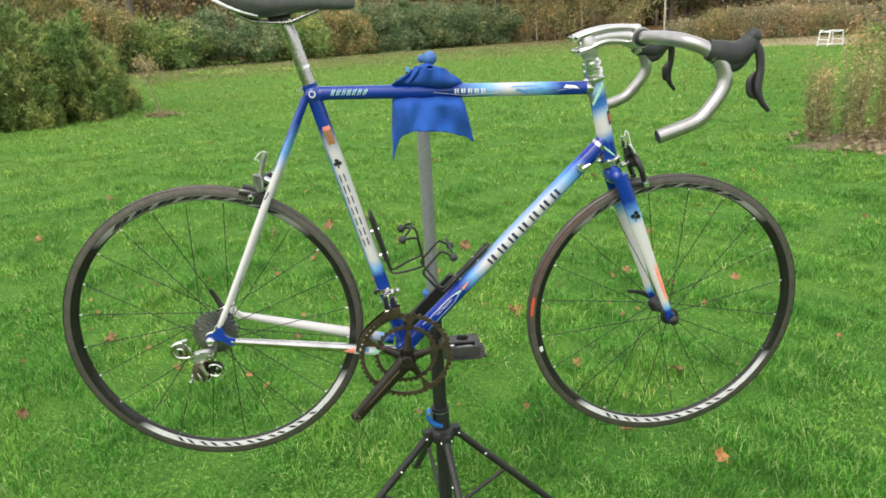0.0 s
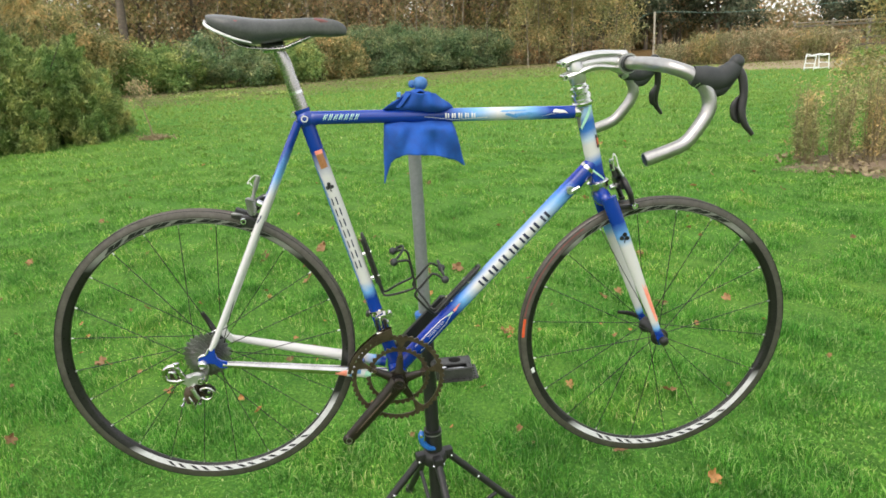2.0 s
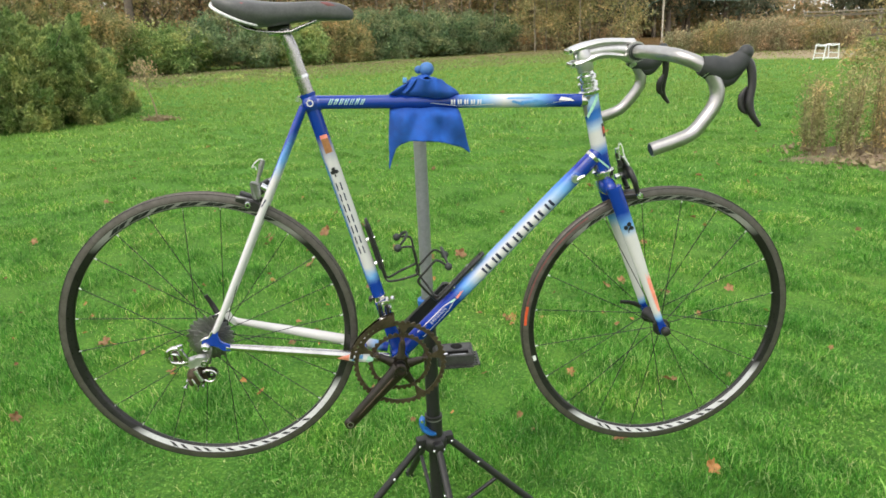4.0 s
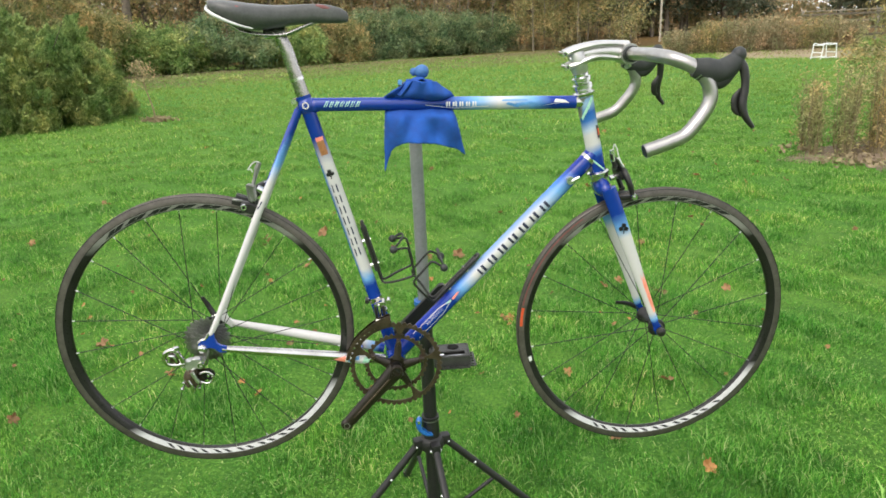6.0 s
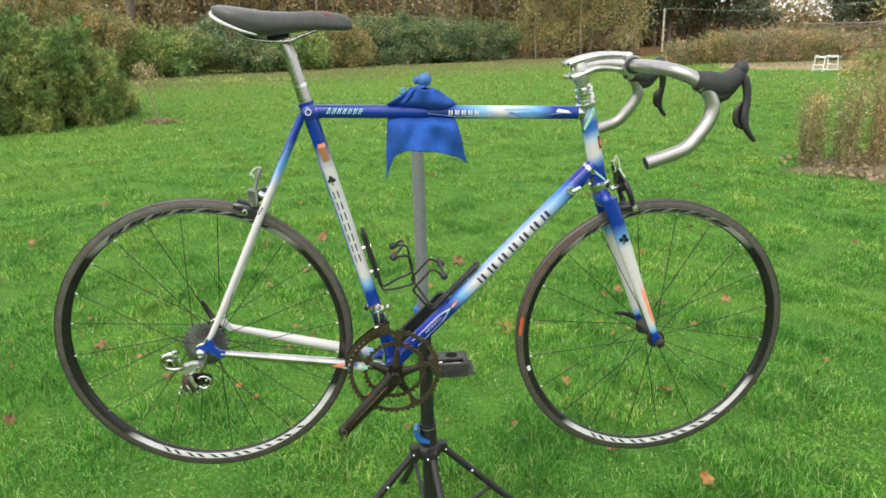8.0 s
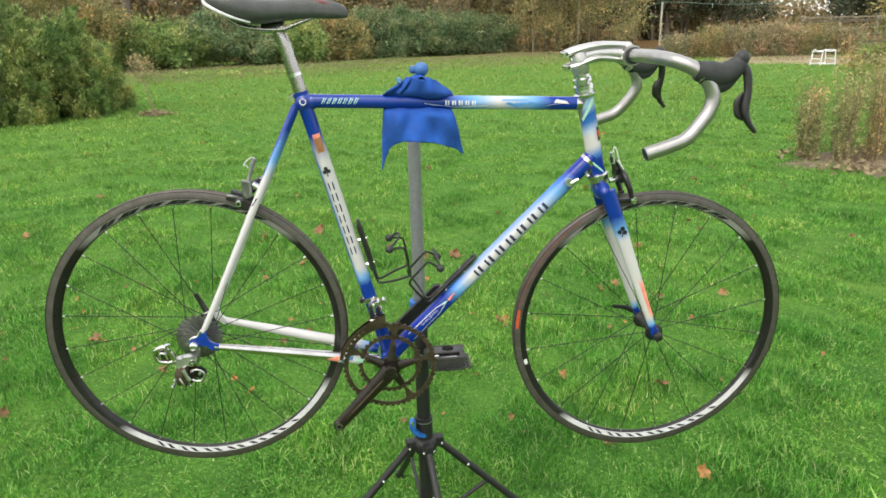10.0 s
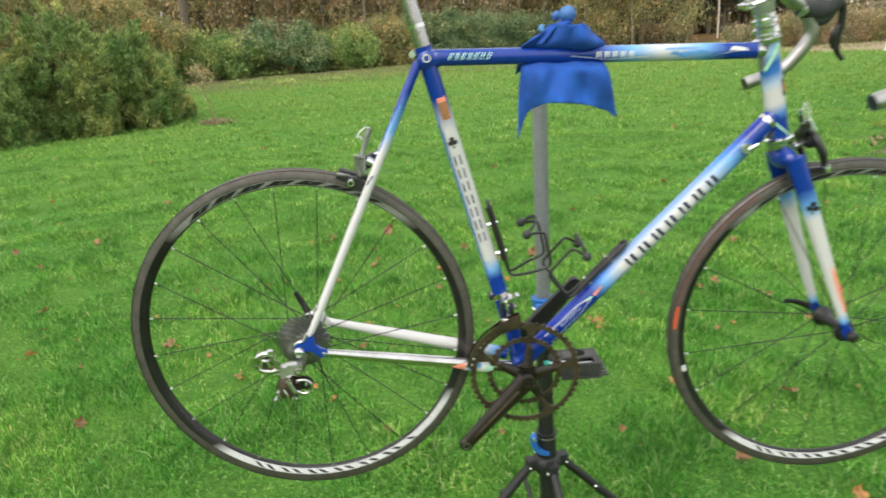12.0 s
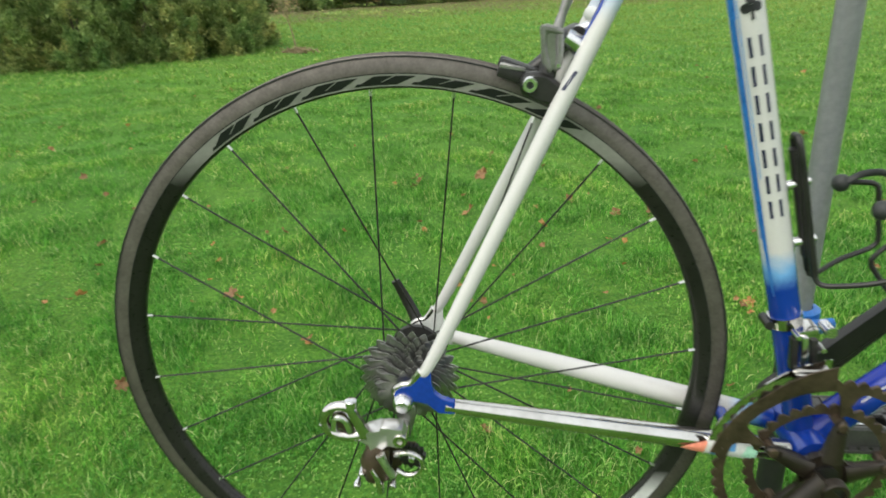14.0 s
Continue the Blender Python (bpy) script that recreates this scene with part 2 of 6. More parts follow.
M_TEAL = surface("teal_decal", (0.02, 0.3, 0.26), (0.06, 0.45, 0.38), 0.3, scale=50, bump=0.03)
M_MINT = surface("mint_decal", (0.3, 0.6, 0.45), (0.45, 0.75, 0.6), 0.3, scale=50, bump=0.03)
M_GOLDBADGE = surface("gold_badge", (0.26, 0.1, 0.035), (0.42, 0.2, 0.08), 0.35, 0.3, 200, 0.2, 0.0005)
M_BLUE = surface("gloss_blue_lacquer", (0.004, 0.026, 0.22), (0.007, 0.042, 0.31), 0.22, scale=30, bump=0.03, coat=0.35)
M_RUBBER = surface("black_rubber", (0.012, 0.014, 0.014), (0.03, 0.033, 0.033), 0.55, scale=60, bump=0.2, depth=0.0008)
M_BLACK = surface("black_lacquered_metal", (0.008, 0.008, 0.008), (0.022, 0.021, 0.02), 0.38, 0.1, 40, 0.06, 0.0008)
M_STANDTUBE = surface("black_powder_coat", (0.006, 0.006, 0.006), (0.018, 0.0175, 0.017), 0.5, 0.0, 60, 0.12, 0.0008)
M_POST = surface("grey_stand_tube", (0.23, 0.235, 0.25), (0.28, 0.285, 0.3), 0.42, 0.35, 20, 0.04, 0.0006)
M_STANDBLUE = surface("blue_plastic", (0.01, 0.09, 0.36), (0.025, 0.17, 0.5), 0.42, scale=40, bump=0.08)
M_KNOB = surface("soft_blue_knob", (0.02, 0.09, 0.28), (0.05, 0.16, 0.4), 0.6, scale=40, bump=0.1)
M_CLOTH = surface("blue_microfibre", (0.005, 0.042, 0.24), (0.014, 0.105, 0.47), 0.95, scale=9, bump=0.35, depth=0.001)
M_RING = surface("tarnished_bronze_chainring", (0.045, 0.033, 0.022), (0.12, 0.088, 0.06), 0.36, 0.6, 60, 0.15, 0.0008)
M_CRANK = surface("dark_worn_crank", (0.009, 0.007, 0.005), (0.03, 0.023, 0.016), 0.36, 0.3, 30, 0.1, 0.0008)
M_SPROCKET = surface("dark_steel_sprockets", (0.24, 0.24, 0.23), (0.4, 0.4, 0.385), 0.32, 0.95, 60, 0.1, 0.0006)
M_SPOKE = surface("black_spoke", (0.012, 0.012, 0.012), (0.035, 0.034, 0.033), 0.4, 0.5, 60, 0.05, 0.0004)
M_SADDLE = surface("grey_black_saddle_cover", (0.05, 0.052, 0.052), (0.085, 0.087, 0.085), 0.38, scale=40, bump=0.2, depth=0.001)
M_SADDLEEDGE = surface("pale_saddle_edge", (0.5, 0.5, 0.5), (0.68, 0.68, 0.67), 0.45, scale=30, bump=0.06)
M_RED = surface("dull_red_decal_and_reflection", (0.13, 0.045, 0.045), (0.24, 0.07, 0.07), 0.5, scale=50, bump=0.05)


# ---- shapes ----
def part(name, bm, material, parent, label="", smooth=True):
    me = bpy.data.meshes.new(name)
    bmesh.ops.recalc_face_normals(bm, faces=bm.faces[:])
    bm.to_mesh(me)
    bm.free()
    if smooth:
        for p in me.polygons:
            p.use_smooth = True
        me.set_sharp_from_angle(angle=radians(42))
    me.materials.append(material)
    ob = new(name, me)
    ob.parent = parent
    return tagged(ob, label)


def empty(name, label, category, m=None, group="", kind=""):
    ob = new(name)
    ob.empty_display_size = 0.1
    if m is not None:
        ob.matrix_world = m
    return tagged(ob, label, category, group, kind)


def spline(points, n=6):
    """A smooth line through points."""
    p = [Vector(q) for q in points]
    p = [2 * p[0] - p[1], *p, 2 * p[-1] - p[-2]]
    out = []
    for i in range(1, len(p) - 2):
        for k in range(n):
            t = k / n
            a, b, c, d = p[i - 1:i + 3]
            out.append(0.5 * (2 * b + (c - a) * t + (2 * a - 5 * b + 4 * c - d) * t * t + (3 * b - a - 3 * c + d) * t ** 3))
    return [*out, p[-2]]


def spread(values, n):
    """Values eased along with spline()'s points."""
    out = []
    for a, b in zip(values, values[1:]):
        out += [a + (b - a) * k / n for k in range(n)]
    return [*out, values[-1]]


def tube(points, radii, sides=14, bm=None, flat=1.0, flat_axis=None, caps=True):
    """A round bar along points; flat squeezes it along flat_axis."""
    bm = bm or bmesh.new()
    pts = [Vector(p) for p in points]
    if isinstance(radii, (int, float)):
        radii = [radii] * len(pts)
    rings, ref = [], None
    for i, p in enumerate(pts):
        d = (pts[min(i + 1, len(pts) - 1)] - pts[max(i - 1, 0)]).normalized()
        if ref is None:
            ref = Vector(flat_axis) if flat_axis else (Vector((0, 1, 0)) if abs(d.y) < 0.9 else Vector((0, 0, 1)))
        e1 = (ref - d * ref.dot(d)).normalized()
        e2 = d.cross(e1)
        ref = e1 if not flat_axis else ref
        rings.append([bm.verts.new(p + radii[i] * (math.cos(a) * e1 * flat + math.sin(a) * e2)) for a in (2 * math.pi * k / sides for k in range(sides))])
    for a, b in zip(rings, rings[1:]):
        for k in range(sides):
            bm.faces.new((a[k], a[(k + 1) % sides], b[(k + 1) % sides], b[k]))
    if caps:
        bm.faces.new(rings[0][::-1])
        bm.faces.new(rings[-1])
    return bm


def lathe(profile, centre=(0, 0, 0), axis="Y", sides=48, start=0.0, end=360.0, bm=None):
    """Turns (radius, height) pairs round an axis through centre; a closed profile repeats its first point."""
    bm = bm or bmesh.new()
    whole = end - start >= 359.9
    count = sides if whole else sides + 1
    rings = []
    for k in range(count):
        a = radians(start + (end - start) * k / sides)
        ring = []
        for r, h in profile:
            q = {"Y": (r * math.cos(a), h, r * math.sin(a)), "Z": (r * math.cos(a), r * math.sin(a), h), "X": (h, r * math.cos(a), r * math.sin(a))}[axis]
            ring.append(bm.verts.new(Vector(q) + Vector(centre)))
        rings.append(ring)
    for k in range(count if whole else count - 1):
        a, b = rings[k], rings[(k + 1) % count]
        for i in range(len(profile) - 1):
            bm.faces.new((a[i], a[i + 1], b[i + 1], b[i]))
    bmesh.ops.remove_doubles(bm, verts=bm.verts[:], dist=1e-6)
    return bm


def block(size, m=None, bevel=0.002, bm=None):
    """A box with rounded edges at the pose m."""
    own = bmesh.new()
    bmesh.ops.create_cube(own, size=1.0, matrix=Matrix.Diagonal((*size, 1)))
    if bevel:
        bmesh.ops.bevel(own, geom=own.edges[:], offset=bevel, segments=2, affect="EDGES", profile=0.6)
    if m is not None:
        own.transform(m)
    if bm is None:
        return own
    me = bpy.data.meshes.new("tmp")
    own.to_mesh(me)
    own.free()
    bm.from_mesh(me)
    bpy.data.meshes.remove(me)
    return bm


def ball(centre, r, bm=None, squash=(1, 1, 1), seg=16):
    bm = bm or bmesh.new()
    bmesh.ops.create_uvsphere(bm, u_segments=seg, v_segments=seg // 2 + 2, radius=r, matrix=Matrix.Translation(centre) @ Matrix.Diagonal((*squash, 1)))
    return bm


def plate(outline, thickness, y, bm=None, bevel=0.0008):
    """An outline in x and z, cut from a plate whose middle lies at y."""
    own = bmesh.new()
    f = own.faces.new([own.verts.new((x, y - thickness / 2, z)) for x, z in outline])
    r = bmesh.ops.extrude_face_region(own, geom=[f])
    bmesh.ops.translate(own, verts=[v for v in r["geom"] if isinstance(v, bmesh.types.BMVert)], vec=(0, thickness, 0))
    if bevel:
        bmesh.ops.bevel(own, geom=[e for e in own.edges if e.calc_length() > bevel * 3], offset=bevel, segments=1, affect="EDGES")
    if bm is None:
        return own
    me = bpy.data.meshes.new("tmp")
    own.to_mesh(me)
    own.free()
    bm.from_mesh(me)
    bpy.data.meshes.remove(me)
    return bm


def raw(name, verts, faces, material, parent=None, smooth=False):
    """One mesh object straight from arrays."""
    me = bpy.data.meshes.new(name)
    k = faces.shape[1]
    me.vertices.add(len(verts))
    me.vertices.foreach_set("co", np.asarray(verts, np.float32).ravel())
    me.loops.add(faces.size)
    me.loops.foreach_set("vertex_index", faces.astype(np.int32).ravel())
    me.polygons.add(len(faces))
    me.polygons.foreach_set("loop_start", np.arange(0, faces.size, k, dtype=np.int32))
    me.update(calc_edges=True)
    me.materials.append(material)
    ob = new(name, me)
    ob.parent = parent
    return ob


# ---- ground ----
def lawn_height(x, y):
    """A gently uneven lawn."""
    return 0.02 * np.sin(0.9 * x + 0.4) * np.cos(0.7 * y) + 0.012 * np.sin(2.3 * x - 1.1 * y)


def build_ground():
    xs = np.concatenate([[-1500, -300, -90, -45], np.arange(-24, 40.1, 0.8), [60, 120, 400, 1500]])
    ys = np.concatenate([[-1500, -300, -80, -25, -10], np.arange(-5, 46, 0.8), [60, 120, 400, 1500]])
    X, Y = np.meshgrid(xs, ys)
    Z = np.where((abs(X) < 60) & (abs(Y) < 60), lawn_height(X, Y), 0)
    v = np.stack([X, Y, Z], -1).reshape(-1, 3)
    w = len(xs)
    i = (np.arange(len(ys) - 1)[:, None] * w + np.arange(w - 1)).ravel()
    ob = raw("ground", v, np.stack([i, i + 1, i + w + 1, i + w], 1), M_TURF)
    for p in ob.data.polygons:
        p.use_smooth = True
    return tagged(ob, "green autumn lawn with uneven short grass", "lawn", kind="structure")


def blades(rng, x, y, length, width):
    """Bent three-sided blades of grass at x, y."""
    n = len(x)
    a = rng.uniform(0, 2 * np.pi, n)
    lean = rng.uniform(0.2, 1.35, n) * length
    b = rng.uniform(0, 2 * np.pi, n)
    z0 = lawn_height(x, y) - 0.004
    side = np.stack([np.cos(a), np.sin(a), 0 * a], 1) * width[:, None] / 2
    out = np.stack([np.cos(b), np.sin(b), 0 * b], 1)
    foot = np.stack([x, y, z0], 1)
    mid = foot + out * (0.3 * lean)[:, None]
    mid[:, 2] += length * 0.6
    tip = foot + out * lean[:, None]
    tip[:, 2] += length * rng.uniform(0.7, 1.0, n)
    v = np.stack([foot - side, foot + side, mid + 0.8 * side, mid - 0.8 * side, tip], 1).reshape(-1, 3)
    k = np.arange(n)[:, None] * 5
    f = np.concatenate([k + np.array([[0, 1, 2]]), k + np.array([[0, 2, 3]]), k + np.array([[3, 2, 4]])])
    return v, f


def build_grass():
    rng = np.random.default_rng(4)
    vs, fs, base = [], [], 0
    # strips of the lawn: from, to, blades per square metre, length, width
    for y0, y1, dens, ln, wd in ((0.2, 2.2, 20000, 0.032, 0.0025), (2.2, 4.5, 10500, 0.034, 0.0033), (4.5, 8.0, 4200, 0.032, 0.0052), (8.0, 15.0, 900, 0.042, 0.010), (15.0, 32.0, 190, 0.05, 0.022)):
        def lo(y): return -1.6 - 0.8 * y
        def hi(y): return 1.7 + 0.78 * y
        area = (y1 - y0) * (hi((y0 + y1) / 2) - lo((y0 + y1) / 2))
        n = int(area * dens * 1.25)
        y = rng.uniform(y0, y1, n)
        x = rng.uniform(lo(y1), hi(y1), n)
        keep = (x > lo(y)) & (x < hi(y))
        # tufts: thinner and thicker places
        tuft = np.sin(7.1 * x + 2 * np.sin(3.3 * y)) + np.sin(8.3 * y + 2 * np.sin(2.9 * x)) + 0.8 * np.sin(21 * x + 13 * y)
        keep &= rng.uniform(0, 1, n) < 0.6 + 0.2 * tuft
        x, y = x[keep], y[keep]
        tall = 1 + 0.3 * np.clip(tuft[keep], -2, 2) + 0.22 * np.sin(33 * x + 3 * np.sin(11 * y)) * np.sin(29 * y + 3 * np.sin(13 * x))
        v, f = blades(rng, x, y, ln * tall * rng.uniform(0.55, 1.45, len(x)), wd * rng.uniform(0.7, 1.4, len(x)))
        vs.append(v), fs.append(f + base)
        base += len(v)
    # thinner, coarser blades on the lawn all round
    n = 150000
    x, y = rng.uniform(-8, 9, n), rng.uniform(-5, 8, n)
    keep = (y < 0.2) | (x < -1.6 - 0.8 * y) | (x > 1.7 + 0.78 * y)
    x, y = x[keep], y[keep]
    v, f = blades(rng, x, y, 0.05 * rng.uniform(0.55, 1.45, len(x)), 0.011 * rng.uniform(0.7, 1.4, len(x)))
    vs.append(v), fs.append(f + base)
    ob = raw("grass", np.concatenate(vs), np.concatenate(fs), M_GRASS)
    return tagged(ob, "short damp green grass blades with lighter tufts", "grass", kind="stuff")


def build_clover():
    """Low round-leaved clover and moss that lies in patches between the blades."""
    rng = np.random.default_rng(9)
    n = 150000
    y = 0.3 + 8.5 * rng.uniform(0, 1, n) ** 1.4
    x = rng.uniform(-1, 1, n) * (1.7 + 0.8 * y)
    patch = np.sin(2.3 * x + 1.7 * np.sin(1.9 * y)) + np.sin(2.9 * y + 1.3 * np.sin(2.2 * x)) + 0.5 * np.sin(9 * x - 7 * y)
    keep = rng.uniform(-0.6, 2.2, n) < patch
    x, y = x[keep], y[keep]
    z = lawn_height(x, y) + rng.uniform(0.008, 0.03, len(x))
    r = (0.0035 + 0.0009 * y) * rng.uniform(0.7, 1.4, len(x))
    a = rng.uniform(0, 2 * np.pi, len(x))
    t1 = np.stack([np.cos(a), np.sin(a), rng.normal(0, 0.3, len(x))], 1) * r[:, None]
    t2 = np.stack([-np.sin(a), np.cos(a), rng.normal(0, 0.3, len(x))], 1) * r[:, None]
    p = np.stack([x, y, z], 1)
    v = np.stack([p - t1, p + 0.8 * t2, p + t1, p - 0.8 * t2], 1).reshape(-1, 3)
    ob = raw("clover", v, np.arange(len(x))[:, None] * 4 + np.array([[0, 1, 2, 3]]), M_CLOVER)
    return tagged(ob, "low yellow-green clover and moss between the grass blades", "clover", kind="stuff")


build_ground()
build_grass()
build_clover()


# ---- bicycle: x runs from the rear axle to the front axle, its right side faces -y ----
BIKE = Matrix(((0.9984, -0.02034, 0.0525, 0.0010), (0.02087, 0.99973, -0.01064, -0.0183), (-0.0522, 0.01172, 0.99856, 0.8775), (0, 0, 0, 1)))
BASE = 1.0104                      # wheelbase
BB = Vector((0.410, 0, -0.064))
SEAT = Vector((0.234, 0, 0.508))
HEAD_T, HEAD_B = Vector((0.8085, 0, 0.522)), Vector((0.852, 0, 0.358))
bicycle = empty("road_bicycle", "blue and white racing bicycle without tyres in a repair stand", "bicycle", BIKE)


def decal(name, a, b, r, pieces, material, parent, label="", turn=0.0, lift=0.0005):
    """Shapes on a round tube from a to b. Pieces: corner lists of (metres along, metres round); 0 round faces the right side."""
    a, b = Vector(a), Vector(b)
    d = (b - a).normalized()
    e1 = (Vector((0, -1, 0)) - d * Vector((0, -1, 0)).dot(d)).normalized()
    e2 = e1.cross(d)
    if e2.z < 0:
        e2 = -e2
    bm = bmesh.new()
    for quad in pieces:
        (s0, w0), (s1, w1), (s2, w2), (s3, w3) = quad
        n = 5
        rows = []
        for i in range(n + 1):
            t = i / n
            row = []
            for s, w in ((s0 + (s3 - s0) * t, w0 + (w3 - w0) * t), (s1 + (s2 - s1) * t, w1 + (w2 - w1) * t)):
                k = w / r + turn
                row.append(bm.verts.new(a + d * s + (r + lift) * (math.cos(k) * e1 + math.sin(k) * e2)))
            rows.append(row)
        for p, q in zip(rows, rows[1:]):
            bm.faces.new((p[0], p[1], q[1], q[0]))
    return part(name, bm, material, parent, label)


def bars(start, step, count, height, slant=0.0, width=0.3, seed=1, mid=0.0):
    """A row of plain upright bars, two for each character of the writing."""
    rnd = random.Random(seed)
    out = []
    for k in range(count):
        for u, w in ((0.0, width), (0.4, width * 0.8)):
            s = start + (k + u) * step
            h = height / 2 * rnd.uniform(0.92, 1.0)
            w *= step
            out.append([(s - slant * h, mid - h), (s + w - slant * h, mid - h), (s + w + slant * h, mid + h), (s + slant * h, mid + h)])
    return out


def strokes(start, step, count, height, apart, width, mid=0.0):
    """A column of plain bars down a tube, two side by side for each character of the writing."""
    out = []
    for k in range(count):
        s = start + k * step
        for w in (mid - apart, mid + apart):
            out.append([(s, w - width / 2), (s + height, w - width / 2), (s + height, w + width / 2), (s, w + width / 2)])
    return out


def discs(spots, r, n=10):
    """Small round marks as fans of four-cornered pieces."""
    out = []
    for s, w in spots:
        q = [(s + r * math.cos(2 * math.pi * k / n), w + r * math.sin(2 * math.pi * k / n)) for k in range(n)]
        out += [[(s, w), q[k], q[(k + 1) % n], (s, w)] for k in range(n)]
    return out


def build_frame():
    # main tubes
    tt_a, tt_b = Vector((0.236, 0, 0.5015)), Vector((0.812, 0, 0.5075))
    m = paint_along("top_tube_paint", tt_a, tt_b, [(0, BLUE), (0.50, BLUE), (0.60, SKYB), (0.68, WHITE), (0.80, SKYB), (0.87, BLUE), (1, BLUE)])
    top = part("top_tube", tube([tt_a, tt_b], 0.0137, 20), m, bicycle, "blue top tube fading to white and back")
    decal("signature", tt_a, tt_b, 0.0137, bars(0.038, 0.0105, 7, 0.012, 0.5, 0.16, 3, 0.002), M_MINT, top, "pale handwritten mark as plain bars")
    decal("lettering", tt_a, tt_b, 0.0137, bars(0.282, 0.0135, 5, 0.0095, 0.0, 0.26, 5), M_WHITE, top, "white lettering as plain bars")
    decal("swoosh", tt_a, tt_b, 0.0137, [[(0.24, -0.002), (0.30, -0.0095), (0.30, -0.0083), (0.24, -0.0008)], [(0.30, -0.0095), (0.37, -0.006), (0.37, -0.004), (0.30, -0.0083)]], M_WHITE, top)
    decal("emblem", tt_a, tt_b, 0.0137, [[(0.405, -0.001), (0.43, -0.009), (0.436, -0.004), (0.41, 0.003)], [(0.43, -0.006), (0.47, 0.0), (0.46, 0.004), (0.425, 0.001)], [(0.395, 0.005), (0.45, 0.006), (0.45, 0.0085), (0.4, 0.008)]], M_SKY, top)
    decal("arrow", tt_a, tt_b, 0.0137, [[(0.475, -0.007), (0.52, 0.001), (0.535, 0.0015), (0.50, -0.001)], [(0.505, 0.002), (0.538, 0.0), (0.53, 0.006), (0.51, 0.009)]], M_WHITE, top)
    m = paint_along("seat_tube_paint", SEAT, BB, [(0, BLUE), (0.13, BLUE), (0.22, WHITE), (0.625, WHITE), (0.66, SKYB), (0.69, BLUE), (1, BLUE)])
    seat = part("seat_tube", tube([SEAT + (SEAT - BB).normalized() * 0.012, SEAT, BB], [0.0155, 0.0145, 0.0145], 20), m, bicycle, "white seat tube with blue ends")
    decal("lettering", SEAT, BB, 0.0145, strokes(0.176, 0.0243, 7, 0.017, 0.0043, 0.0027, -0.0005), M_NAVY, seat, "navy lettering as plain bars")
    decal("clover", SEAT, BB, 0.0145, discs(((0.1465, 0.0), (0.153, 0.0045), (0.153, -0.0045)), 0.0042) + [[(0.15, -0.0008), (0.163, -0.0014), (0.163, 0.0014), (0.15, 0.0008)]], M_INK, seat)
    decal("blue_stripe", SEAT, BB, 0.0145, [[(0.10, -0.0205), (0.16, -0.021), (0.16, -0.0125), (0.10, -0.014)], [(0.16, -0.0205), (0.36, -0.018), (0.36, -0.012), (0.16, -0.0135)], [(0.36, -0.0165), (0.42, -0.0125), (0.42, -0.0115), (0.36, -0.012)]], M_AZURE, seat)
    decal("pale_stripe", SEAT, BB, 0.0145, [[(0.13, -0.0118), (0.30, -0.0102), (0.30, -0.0092), (0.13, -0.0106)]], M_SKY, seat)
    decal("tubing_badge", SEAT, BB, 0.0145, [[(0.078, -0.004), (0.112, -0.004), (0.112, 0.011), (0.078, 0.011)]], M_GOLDBADGE, seat, "small gold and brown tubing badge")
    decal("badge_edge", SEAT, BB, 0.0145, [[(0.074, -0.004), (0.082, -0.004), (0.082, 0.011), (0.074, 0.011)]], M_PINK, seat, lift=0.0009)
    dt_t = Vector((0.838, 0, 0.398))
    m = paint_along("down_tube_paint", dt_t, BB, [(0, BLUE), (0.09, BLUE), (0.17, SKYB), (0.28, WHITE), (0.58, WHITE), (0.645, SKYB), (0.70, BLUE), (1, BLUE)], ((-0.733, 0, 0.68), 0.0172, (0.24, 0.5, 1.0)))
    down = part("down_tube", tube([dt_t, BB], 0.0172, 22), m, bicycle, "white down tube with blue ends")
    decal("lettering", dt_t, BB, 0.0172, bars(0.142, 0.0325, 7, 0.0185, 0.0, 0.2, 12), M_NAVY, down, "navy lettering as plain bars")
    decal("loop_outline", dt_t, BB, 0.0172, [[(0.448, 0.003), (0.475, 0.0085), (0.475, 0.0098), (0.446, 0.0045)], [(0.475, 0.0085), (0.56, 0.0095), (0.56, 0.0108), (0.475, 0.0098)], [(0.446, 0.003), (0.475, -0.005), (0.475, -0.0063), (0.444, 0.002)], [(0.475, -0.005), (0.56, -0.007), (0.56, -0.0083), (0.475, -0.0063)]], M_WHITE, down, "thin white loop outline")
    decal("mint_loop_tip", dt_t, BB, 0.0172, [[(0.443, 0.001), (0.458, 0.0035), (0.456, 0.0062), (0.444, 0.0045)]], M_MINT, down, lift=0.0009)
    decal("script", dt_t, BB, 0.0172, bars(0.474, 0.0065, 8, 0.0065, 0.3, 0.12, 4, 0.003), M_WHITE, down, "white script as plain bars")
    decal("salmon_tip", dt_t, BB, 0.0172, [[(0.416, 0.0035), (0.44, -0.001), (0.44, 0.0045), (0.422, 0.0055)]], M_PINK, down)
    m = paint_along("head_tube_paint", HEAD_T + Vector((-0.02, 0, 0)), HEAD_B + Vector((0.02, 0, 0)), [(0, SKYB), (0.14, (0.3, 0.45, 0.62)), (0.24, (0.02, 0.11, 0.4)), (0.32, (0.04, 0.15, 0.45)), (0.42, (0.4, 0.5, 0.62)), (0.48, WHITE), (0.6, WHITE), (0.7, (0.06, 0.18, 0.48)), (0.76, BLUE), (1, BLUE)])
    head = part("head_tube", tube([HEAD_T, HEAD_T.lerp(HEAD_B, 0.1), HEAD_T.lerp(HEAD_B, 0.9), HEAD_B], [0.0185, 0.0172, 0.0172, 0.0185], 22), m, bicycle, "white head tube with blue airbrushed waves")
